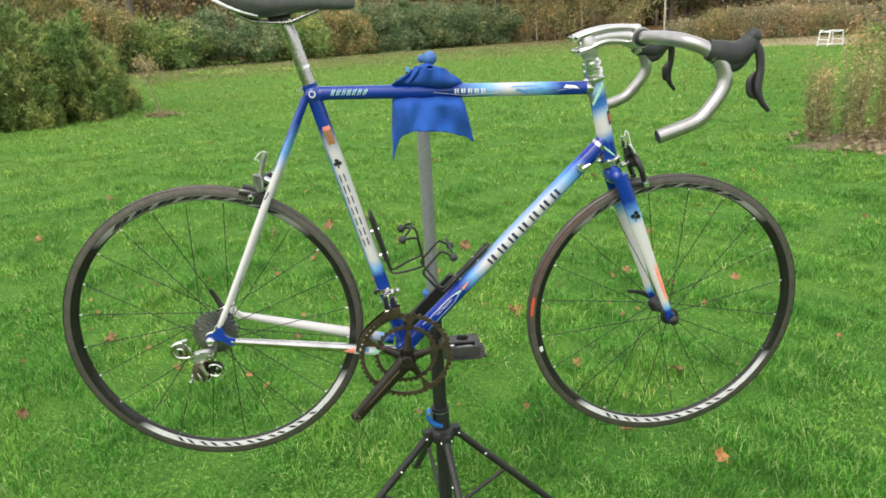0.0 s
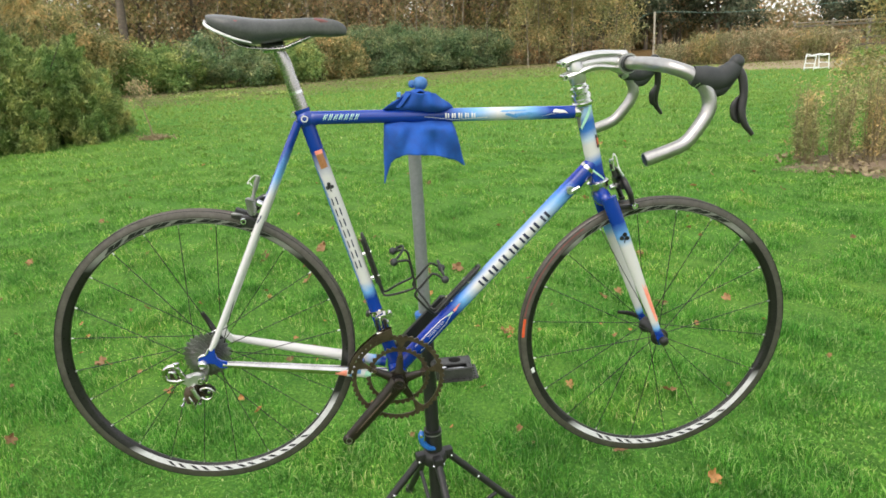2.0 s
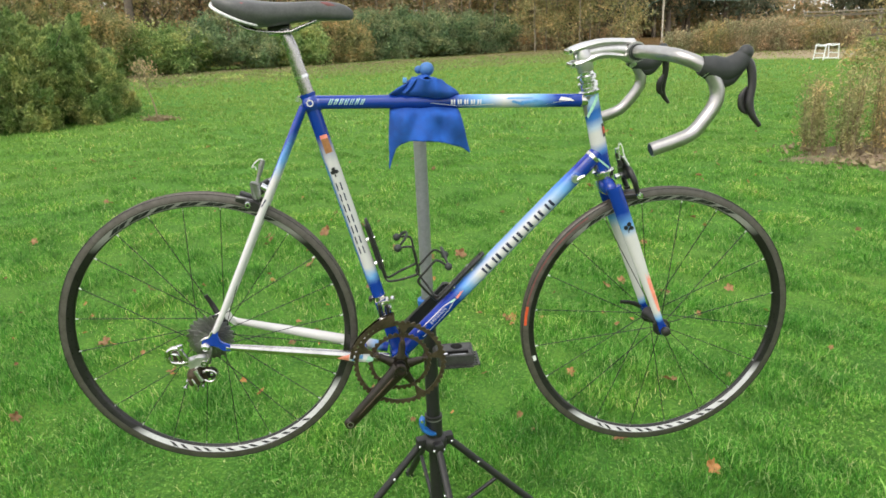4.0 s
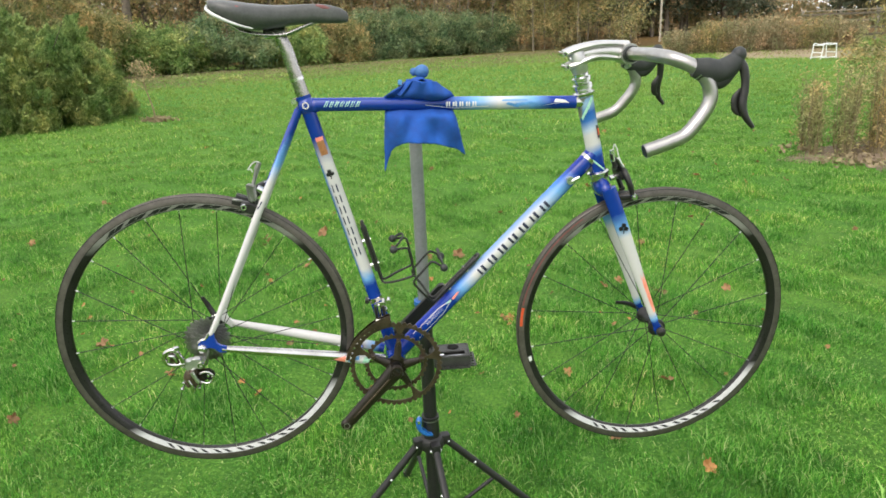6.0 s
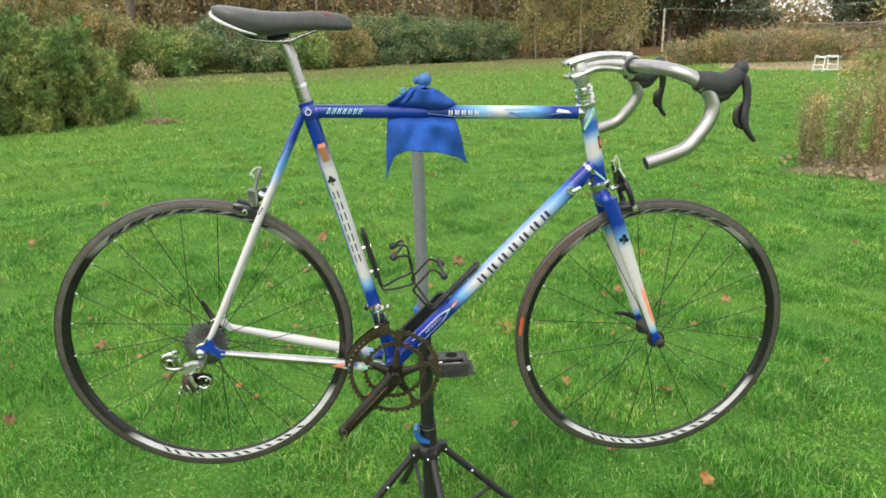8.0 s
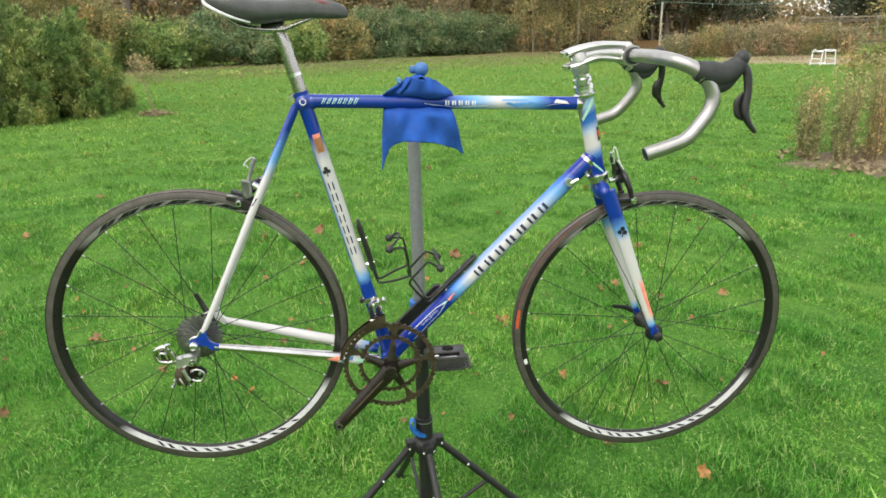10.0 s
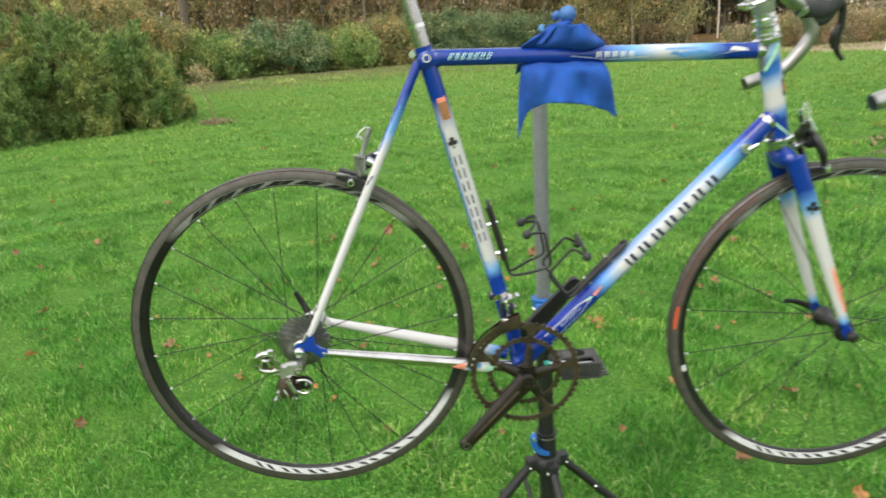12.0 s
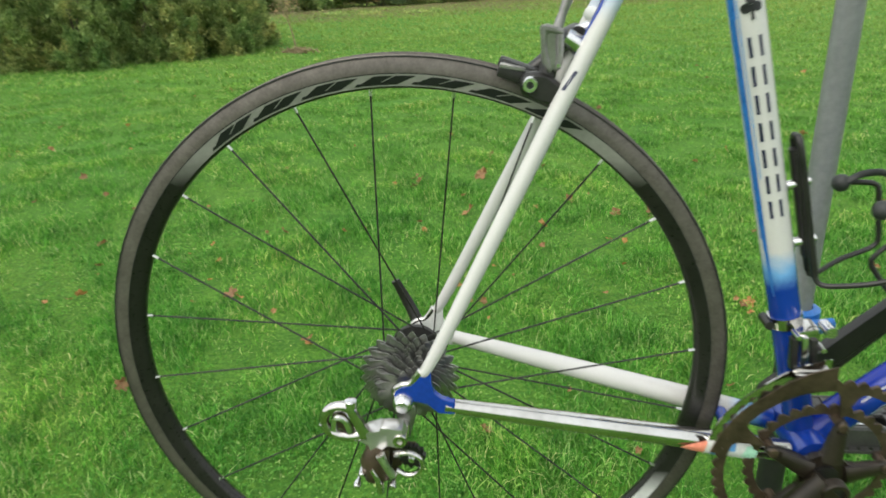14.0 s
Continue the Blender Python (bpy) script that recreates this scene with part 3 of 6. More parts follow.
    decal("green_line", HEAD_T, HEAD_B, 0.0190, [[(0.125, -0.018), (0.130, -0.019), (0.165, 0.010), (0.160, 0.010)]], M_MINT, head)
    decal("upper_green_line", HEAD_T, HEAD_B, 0.0190, [[(0.002, 0.010), (0.009, 0.0135), (0.049, -0.017), (0.043, -0.019)]], M_MINT, head)
    decal("head_badge", HEAD_T, HEAD_B, 0.0177, [[(0.065, 0.009), (0.095, 0.009), (0.092, 0.021), (0.068, 0.021)]], M_INK, head)
    decal("head_badge_centre", HEAD_T, HEAD_B, 0.0181, [[(0.072, 0.011), (0.088, 0.011), (0.086, 0.018), (0.074, 0.018)]], M_ORANGE, head)
    decal("chromed_upper_lug", HEAD_T, HEAD_B, 0.0182, [[(0.003, -0.027), (0.046, -0.027), (0.044, -0.018), (0.003, 0.010)]], M_GREYMETAL, head, lift=0.0005)
    decal("chromed_lower_lug", HEAD_T, HEAD_B, 0.0178, [[(0.128, -0.027), (0.168, -0.027), (0.165, 0.009), (0.130, -0.019)]], M_GREYMETAL, head, lift=0.0005)
    part("upper_lug_sleeve", tube([(0.790, 0, 0.507), (0.812, 0, 0.5075)], [0.0143, 0.0152], 20), M_OLDCHROME, bicycle, "chromed lug sleeve")
    part("lower_lug_sleeve", tube([dt_t.lerp(BB, 0.018), dt_t.lerp(BB, 0.03)], [0.0182, 0.0178], 20), M_OLDCHROME, bicycle, "chromed lug sleeve")
    # lugs
    part("seat_lug", ball((0.237, -0.002, 0.5), 0.0185, tube([(0.226, 0, 0.493), (0.256, 0, 0.5017)], 0.0152, 18), (1, 1, 1.05)), M_BLUE, bicycle)
    lathe_m = lathe([(0.0068, 0), (0.0068, 0.0016), (0.0048, 0.0016), (0.0048, 0), (0.0068, 0)], (0.2365, -0.0222, 0.502), sides=20)
    part("lug_mark", lathe_m, M_WHITE, bicycle)
    part("seat_bolt", tube([(0.213, -0.012, 0.508), (0.213, 0.012, 0.508)], 0.006, 12), M_CHROME, bicycle)
    part("bottom_bracket_shell", tube([(BB.x, -0.036, BB.z), (BB.x, 0.036, BB.z)], 0.0215, 24), M_BLUE, bicycle)
    # stays
    for side in (-1, 1):
        a, b = Vector((0.222, side * 0.016, 0.494)), Vector((0.0325, side * 0.062, 0.058))
        m = paint_along("seat_stay_paint", a, b, [(0, BLUE), (0.1, BLUE), (0.24, SKYB), (0.33, WHITE), (0.985, WHITE), (1, WHITE)])
        pts = spline([a, a.lerp(b, 0.5) + Vector((0, side * 0.001, 0)), b, (0.015, side * 0.0645, 0.030)], 6)
        stay = part("seat_stay", tube(pts, spread([0.0078, 0.0078, 0.0064, 0.0035], 6), 14), m, bicycle, "white seat stay, blue at the top")
        if side < 0:
            decal("script", a, b, 0.0085, bars(0.075, 0.0062, 8, 0.0055, 0.0, 0.2, 9), M_SKY, stay)
            decal("blue_edge", a, b, 0.0079, [[(0.03, 0.001), (0.14, 0.005), (0.205, 0.0135), (0.03, 0.0135)]], M_BLUE, stay, lift=0.0004)
            decal("multicolour_dash", a, b, 0.0083, [[(0.20, 0.000), (0.218, 0.003), (0.218, 0.006), (0.2, 0.003)]], M_NAVY, stay)
        drop_z = 0.004 if side < 0 else 0.0
        a, b = Vector((0.040, side * 0.062, -drop_z)), Vector((0.385, side * 0.024, -0.0585 - drop_z))
        pts = spline([a, a.lerp(b, 0.35), a.lerp(b, 0.75), b], 6)
        if side < 0:
            stay = part("chain_stay", tube(pts, spread([0.0072, 0.0098, 0.0112, 0.0115], 6), 20), M_OLDCHROME, bicycle, "chromed chain stay with a salmon and white tip")
            decal("salmon_tip", a, b, 0.0118, [[(0.235, -0.003), (0.262, -0.008), (0.262, 0.007), (0.24, -0.001)]], M_PINK, stay, lift=0.0014)
            decal("white_tip", a, b, 0.0118, [[(0.262, -0.009), (0.31, -0.011), (0.31, 0.011), (0.262, 0.007)]], M_WHITE, stay, lift=0.0016)
            decal("blue_dot_mark", a, b, 0.0118, [[(0.268, -0.007), (0.278, -0.007), (0.278, 0.001), (0.268, 0.001)], [(0.283, 0.0), (0.292, 0.0), (0.292, 0.008), (0.283, 0.008)]], M_SKY, stay, lift=0.002)
            decal("mint_patch", a, b, 0.0118, [[(0.30, -0.005), (0.315, -0.005), (0.315, 0.008), (0.303, 0.006)]], M_MINT, stay, lift=0.002)
        else:
            m = paint_along("chain_stay_paint", a, b, [(0, WHITE), (0.006, WHITE), (0.016, WHITE), (0.86, WHITE), (0.93, SKYB), (0.97, BLUE), (1, BLUE)])
            part("chain_stay", tube(pts, spread([0.0075, 0.0105, 0.0125, 0.012], 6), 14), m, bicycle, "white chain stay")
        # dropouts
        y = side * 0.0645
        out = [(0.0165, 0.037), (0.0265, 0.044), (0.0268, 0.026), (0.030, 0.0155), (0.038, 0.0095), (0.050, 0.0065), (0.0505, -0.0075), (0.034, -0.0075), (0.024, 0.0015), (0.014, 0.004), (0.003, 0.0035), (-0.003, 0.0095), (-0.0055, 0.0055), (-0.009, 0.009), (-0.0075, 0.0155), (-0.001, 0.0205), (0.0075, 0.023), (0.0125, 0.0285)]
        drop = part("dropout", plate(out, 0.007, y), M_BLUE if side < 0 else M_WHITE, bicycle, "painted dropout")
        part("pale_edge", tube(spline([(0.0165, y, 0.037), (0.0075, y, 0.0235), (-0.001, y, 0.021), (-0.0078, y, 0.0158), (-0.009, y, 0.009)], 5), spread([0.0042, 0.0035, 0.0032, 0.003, 0.0025], 5), 10), M_OLDCHROME, drop)
    part("brake_bridge", tube([(0.158, -0.03, 0.352), (0.158, 0.03, 0.352)], 0.007, 12), M_WHITE, bicycle)
    part("chain_stay_bridge", tube([(0.33, -0.03, -0.05), (0.33, 0.03, -0.05)], 0.007, 12), M_BLUE, bicycle)
    for p in ((0.786, -0.014, 0.345),):
        boss = part("shifter_boss", tube([Vector(p) + Vector((0, 0.012, 0)), Vector(p) - Vector((0, 0.012, 0))], 0.0085, 16), M_ALU, bicycle, "polished cable stop on the down tube")
        part("adjuster", tube([(0.79, -0.022, 0.343), (0.805, -0.024, 0.352)], [0.006, 0.004], 10), M_CHROME, boss)


def build_fork():
    part("fork_crown", ball((0.862, 0, 0.326), 0.024, None, (0.75, 1.75, 0.85), 20), M_BLUE, bicycle, "blue fork crown")
    for side in (-1, 1):
        a, b = Vector((0.866, side * 0.037, 0.33)), Vector((1.001, side * 0.052, 0.014))
        m = paint_along("fork_blade_paint", a, b, [(0, BLUE), (0.17, BLUE), (0.27, SKYB), (0.34, WHITE), (0.9, WHITE), (0.95, SKYB), (0.975, BLUE), (1, BLUE)])
        pts = [a.lerp(b, k / 10) for k in range(11)]
        radii = [0.0165, 0.0163, 0.0158, 0.015, 0.0142, 0.0132, 0.0122, 0.011, 0.0098, 0.0088, 0.008]
        blade = part("fork_blade", tube(pts, radii, 16, flat=0.66, flat_axis=(0, 1, 0)), m, bicycle, "straight white fork blade with a blue top")
        part("fork_tip", plate([(0.992, 0.02), (1.006, 0.022), (1.017, 0.004), (1.014, -0.012), (1.004, -0.012), (0.998, 0.0)], 0.006, side * 0.051), M_BLUE, blade)
        if side < 0:
            # salmon and teal panels lie along the blade's front edge
            for name, mat_, t0, t1 in (("teal_panel", M_TEAL, 0.36, 0.53), ("salmon_panel", M_PINK, 0.48, 0.90)):
                bm = bmesh.new()
                rows = []
                for k in range(9):
                    t = t0 + (t1 - t0) * k / 8
                    p = a.lerp(b, t)
                    d = (b - a).normalized()
                    fwd = Vector((0, 1, 0)).cross(d)
                    fwd = fwd if fwd.x > 0 else -fwd
                    r = radii[0] + (radii[-1] - radii[0]) * t
                    e0 = 1.2 - 1.0 * k / 8 if name == "teal_panel" else 0.28 - 0.2 * math.sin(math.pi * k / 8)
                    row = []
                    for j in range(5):
                        q = e0 + (1.35 - e0) * j / 4
                        row.append(bm.verts.new(p + (r + 0.0006) * (math.sin(q) * fwd - math.cos(q) * 0.66 * Vector((0, 1, 0)))))
                    rows.append(row)
                for p, q in zip(rows, rows[1:]):
                    for j in range(4):
                        bm.faces.new((p[j], p[j + 1], q[j + 1], q[j]))
                part(name, bm, mat_, blade)
            c = a.lerp(b, 0.27)
            bm = bmesh.new()
            for u, v in ((0, 0.007), (-0.006, -0.001), (0.006, -0.001)):
                tube([(c.x + u, c.y - 0.0118, c.z + v), (c.x + u, c.y - 0.0102, c.z + v)], 0.0048, 12, bm)
            block((0.002, 0.0014, 0.012), Matrix.Translation((c.x + 0.001, c.y - 0.011, c.z - 0.006)), 0, bm)
            part("clover", bm, M_INK, blade)
    axis = (HEAD_T - HEAD_B).normalized()
    for name, c, prof in (("lower_headset_cup", HEAD_B, [(0.0, -0.016), (0.018, -0.016), (0.021, -0.012), (0.021, -0.005), (0.0235, -0.003), (0.0235, 0.001), (0.019, 0.004), (0.0, 0.004)]),
                          ("upper_headset_cup", HEAD_T, [(0.0, -0.002), (0.019, -0.002), (0.0225, 0.002), (0.0225, 0.005), (0.0185, 0.008), (0.0185, 0.012), (0.0205, 0.014), (0.0205, 0.022), (0.016, 0.025), (0.016, 0.028), (0.0195, 0.03), (0.0195, 0.036), (0.016, 0.039), (0.016, 0.045), (0.0, 0.045)])):
        bm = lathe(prof, axis="Z", sides=28)
        bm.transform(Matrix.Translation(c) @ axis.to_track_quat("Z", "Y").to_matrix().to_4x4())
        part(name, bm, M_CHROME, bicycle, "polished headset cup")


def rim_y(r):
    """Half width of the rim's side at radius r."""
    return 0.0102 if r > 0.3022 else 0.0062 + (r - 0.2895) / 0.0127 * 0.0040


def rim_patch(bm, cx, t0, t1, r0, r1, side, slant=0.0, n=None, lift=0.0006):
    n = n or max(2, int(abs(t1 - t0) / 2.5))
    rows = []
    for k in range(n + 1):
        row = []
        for j in range(3):
            r = r0 + (r1 - r0) * j / 2
            a = radians(t0 + (t1 - t0) * k / n + slant * j / 2)
            row.append(bm.verts.new((cx + r * math.cos(a), side * (rim_y(r) + lift), r * math.sin(a))))
        rows.append(row)
    for p, q in zip(rows, rows[1:]):
        for j in range(2):
            bm.faces.new((p[j], p[j + 1], q[j + 1], q[j]))


def band_material(name, centre, tone, start, end, fade=7.0):
    """A decal band that fades into the black rim over some degrees at both its ends."""
    m, n, l, s = nodes_of(name)
    tc = n.new("ShaderNodeTexCoord")
    sub = n.new("ShaderNodeVectorMath")
    sub.operation = "SUBTRACT"
    sub.inputs[1].default_value = centre
    l.new(tc.outputs["Object"], sub.inputs[0])
    axis = radians((start + end) / 2)
    dot = n.new("ShaderNodeVectorMath")
    dot.operation = "DOT_PRODUCT"
    dot.inputs[1].default_value = (math.cos(axis) / 0.296, 0, math.sin(axis) / 0.296)
    l.new(sub.outputs[0], dot.inputs[0])
    half = radians((end - start) / 2)
    lo, hi = math.cos(half), math.cos(half - radians(fade))
    fac = n.new("ShaderNodeMapRange")
    fac.inputs["From Min"].default_value, fac.inputs["From Max"].default_value = lo, hi
    l.new(dot.outputs["Value"], fac.inputs["Value"])
    grain = ramp(n, l, add_noise(n, l, 120, 4), [(0.3, tuple(0.8 * c for c in tone)), (0.7, tone)])
    l.new(mixed(n, l, fac.outputs[0], (0.012, 0.0115, 0.011), grain), s.inputs["Base Color"])
    s.inputs["Roughness"].default_value, s.inputs["Metallic"].default_value = 0.38, 0.25
    return m


def build_wheel(name, cx, count, phase, hub, label, grow, shift):
    """hub: (flange y, flange radius, tangential share) for the right and the left side."""
    body = [(0.3022, -0.0102), (0.2935, -0.0076), (0.2895, -0.0055), (0.2882, -0.003), (0.2880, 0.0), (0.2882, 0.003), (0.2895, 0.0055), (0.2935, 0.0076), (0.3022, 0.0102)]
    wheel = part(name, lathe(body, (cx, 0, 0), sides=120), M_RIM, bicycle, label)
    track = [(0.3022, -0.0102), (0.3172, -0.0101), (0.3182, -0.0092), (0.3174, -0.0080), (0.3140, -0.0075), (0.3105, -0.004), (0.3105, 0.004), (0.3140, 0.0075), (0.3174, 0.0080), (0.3182, 0.0092), (0.3172, 0.0101), (0.3022, 0.0102)]
    part("brake_track", lathe(track, (cx, 0, 0), sides=120), M_TRACK, wheel, "worn grey aluminium brake track without tyre")
    silver = band_material(name + "_silver_decal", (cx, 0, 0), (0.62, 0.62, 0.63), 229, 338)
    grey = band_material(name + "_grey_decal", (cx, 0, 0), (0.34, 0.33, 0.32), 44, 140, 9)
    for side in (-1, 1):
        bm = bmesh.new()
        rim_patch(bm, cx, 229, 338, 0.2905, 0.3016, side)
        part("silver_band", bm, silver, wheel, "silver decal band fading out at both ends")
        bm = bmesh.new()
        for k in range(7):
            t = 246 + k * 10.2
            w = 2.6 if k < 6 else 2.2
            for u in ((0, 0.62) if k != 6 else (0.2,)):
                rim_patch(bm, cx, t + u * 7, t + u * 7 + w * 0.75, 0.2925, 0.3, side, 2.6, 3, 0.001)
        part("lettering", bm, M_INK, wheel, "black lettering as plain bars")
        bm = bmesh.new()
        rim_patch(bm, cx, 44, 140, 0.2905, 0.3016, side)
        part("grey_band", bm, grey, wheel, "grey decal band fading out at both ends")
        bm = bmesh.new()
        for k in range(7):
            t = 62 + k * 10.0
            for u in (0, 0.55):
                rim_patch(bm, cx, t + u * 7, t + u * 7 + 3.4, 0.292, 0.3, side, -3.4, 3, 0.001)
            rim_patch(bm, cx, t + 1, t + 7.5, 0.292, 0.2945, side, -0.5, 3, 0.001)
        part("lettering", bm, M_INK, wheel, "black lettering as plain bars")
        bm = bmesh.new()
        rim_patch(bm, cx, 0, 360, 0.3160, 0.3174, side, 0, 120)
        rim_patch(bm, cx, 0, 360, 0.3017, 0.3025, side, 0, 120)
        part("wear_line", bm, M_INK, wheel)
    (yr, fr, tr), (yl, fl, tl) = hub
    for k in range(count):
        a = radians(phase + k * 360.0 / count)
        y, f, tan = (yr, fr, tr) if k % 2 == 0 else (yl, fl, tl)
        sign = (-1 if (k // 2) % 2 == 0 else 1) if k % 2 == 0 else -1
        b = a + sign * tan
        outer = Vector((cx + 0.2885 * math.cos(a), math.copysign(0.002, y), 0.2885 * math.sin(a)))
        inner = Vector((cx + f * math.cos(b), y + sign * 0.002, f * math.sin(b)))
        spoke = part("spoke", tube([outer, outer.lerp(inner, 0.07), inner], [0.0010, 0.0009, 0.0010], 6), M_SPOKE, wheel)
        part("nipple", tube([outer - (inner - outer).normalized() * 0.001, outer.lerp(inner, 0.022)], [0.0017, 0.0014], 8), M_ALU, spoke)
    # seat the rim and spokes in the frame
    for o in [wheel, *wheel.children_recursive]:
        for v in o.data.vertices:
            v.co = Vector((cx, 0, 0)) + (v.co - Vector((cx, 0, 0))) * grow + Vector((shift[0], 0, shift[1]))
    return wheel


def build_wheels():
    rear = build_wheel("rear_wheel", 0.0, 24, 7.0, ((-0.019, 0.026, 1.3), (0.036, 0.024, 0.8)), "black and grey aluminium rear wheel with no tyre", 0.997, (0.0, 0.002))
    front = build_wheel("front_wheel", BASE, 20, 120.0, ((-0.035, 0.017, 0.0), (0.035, 0.017, 0.0)), "black and grey aluminium front wheel with no tyre", 0.997, (-0.003, 0.004))
    bm = bmesh.new()
    rim_patch(bm, BASE - 0.003, 172, 180.5, 0.3065, 0.3125, -1)
    bm.transform(Matrix.Translation((0, 0, 0.004)))
    part("orange_mark", bm, M_ORANGE, front)
    # thin red reflection on the brake track, painted as a coloured arc
    bm = bmesh.new()
    rim_patch(bm, BASE - 0.003, 126, 171, 0.3095, 0.3125, -1)
    bm.transform(Matrix.Translation((0, 0, 0.004)))
    part("red_line", bm, M_RED, front)
    bm = bmesh.new()
    rim_patch(bm, BASE - 0.003, 196, 198.5, 0.292, 0.3, -1)
    bm.transform(Matrix.Translation((0, 0, 0.004)))
    part("white_mark", bm, M_WHITE, front)
    prof = [(0.0, -0.05), (0.011, -0.05), (0.013, -0.046), (0.013, -0.041), (0.0195, -0.039), (0.0205, -0.036), (0.0195, -0.032), (0.0125, -0.026), (0.0105, -0.012), (0.0105, 0.012), (0.0125, 0.026), (0.0195, 0.032), (0.0205, 0.036), (0.0195, 0.039), (0.013, 0.041), (0.013, 0.05), (0.0, 0.05)]
    hub = part("hub", lathe(prof, (BASE, 0, 0), sides=32), M_BLACK, front, "black front hub")
    part("axle_nut", lathe([(0.0, -0.069), (0.006, -0.069), (0.010, -0.066), (0.0105, -0.058), (0.008, -0.055), (0.0, -0.055)], (BASE, 0, 0), sides=20), M_BLACK, hub)
    lever = spline([(BASE, 0.058, 0), (BASE - 0.005, 0.074, 0.004), (BASE - 0.03, 0.08, 0.012), (BASE - 0.058, 0.078, 0.016)], 5)
    part("quick_release_lever", tube(lever, spread([0.008, 0.007, 0.0055, 0.0045], 5), 12, flat=0.6, flat_axis=(0, 1, 0)), M_BLACK, hub, "black quick release lever")
    prof = [(0.0, -0.06), (0.009, -0.06), (0.012, -0.055), (0.016, -0.052), (0.016, -0.024), (0.027, -0.022), (0.028, -0.018), (0.024, -0.015), (0.012, -0.01), (0.0105, 0.01), (0.012, 0.03), (0.0265, 0.034), (0.0275, 0.038), (0.0265, 0.04), (0.013, 0.043), (0.012, 0.06), (0.0, 0.06)]
    hub = part("hub", lathe(prof, sides=32), M_BLACK, rear, "black rear hub")
    part("axle_nut", lathe([(0.0, -0.077), (0.006, -0.077), (0.0095, -0.073), (0.0105, -0.066), (0.0, -0.066)], sides=20), M_CHROME, hub)
    lever = spline([(0, 0.068, 0), (-0.004, 0.08, 0.008), (-0.018, 0.088, 0.032), (-0.03, 0.086, 0.056)], 5)
    part("quick_release_lever", tube(lever, spread([0.008, 0.0075, 0.0065, 0.005], 5), 12, flat=0.6, flat_axis=(0, 1, 0)), M_BLACK, hub, "black quick release lever")
    # sprockets, largest inboard
    teeth = (25, 23, 21, 19, 17, 16, 15, 14, 13, 12)
    for i, n in enumerate(teeth):
        y = -0.0205 - i * 0.0037
        r = 0.94 * n * 0.0127 / (2 * math.pi) + 0.0008
        out = []
        for k in range(n * 4):
            a = 2 * math.pi * k / (n * 4) + 0.3 * i
            rr = r + (0.0036 if k % 4 == 0 else 0.0006 if k % 4 in (1, 3) else -0.0042)
            out.append((rr * math.cos(a), rr * math.sin(a)))
        part("sprocket", plate(out, 0.0015, y, None, 0), M_SPROCKET, hub, smooth=False)
    part("lockring", lathe([(0.0, -0.0555), (0.013, -0.0555), (0.0165, -0.054), (0.0165, -0.052), (0.0, -0.052)], sides=28), M_SPROCKET, hub)


def ring_plate(teeth, y, inner, thick=0.0035, turn=0.0, tab=0.02, bolt=0.0):
    """A toothed chainring."""
    bm = bmesh.new()
    r = teeth * 0.0127 / (2 * math.pi)
    n = teeth * 4
    loops = []
    for yy in (y - thick / 2, y + thick / 2):
        o, q = [], []
        for k in range(n):
            a = 2 * math.pi * k / n + turn
            rr = r + (0.0026 if k % 4 == 0 else 0.0008 if k % 4 in (1, 3) else -0.0032)
            o.append(bm.verts.new((BB.x + rr * math.cos(a), yy, BB.z + rr * math.sin(a))))
            # inner edge bulges towards the five bolts
            ri = inner - tab * max(0, math.cos(2.5 * (a - bolt))) ** 60 if math.cos(2.5 * (a - bolt)) > 0 else inner - tab * (-math.cos(2.5 * (a - bolt))) ** 60
            q.append(bm.verts.new((BB.x + ri * math.cos(a), yy, BB.z + ri * math.sin(a))))
        loops.append((o, q))
    (o0, q0), (o1, q1) = loops
    for k in range(n):
        j = (k + 1) % n
        bm.faces.new((o0[k], o0[j], q0[j], q0[k]))
        bm.faces.new((o1[k], q1[k], q1[j], o1[j]))
        bm.faces.new((o0[k], o1[k], o1[j], o0[j]))
        bm.faces.new((q0[k], q0[j], q1[j], q1[k]))
    return bm


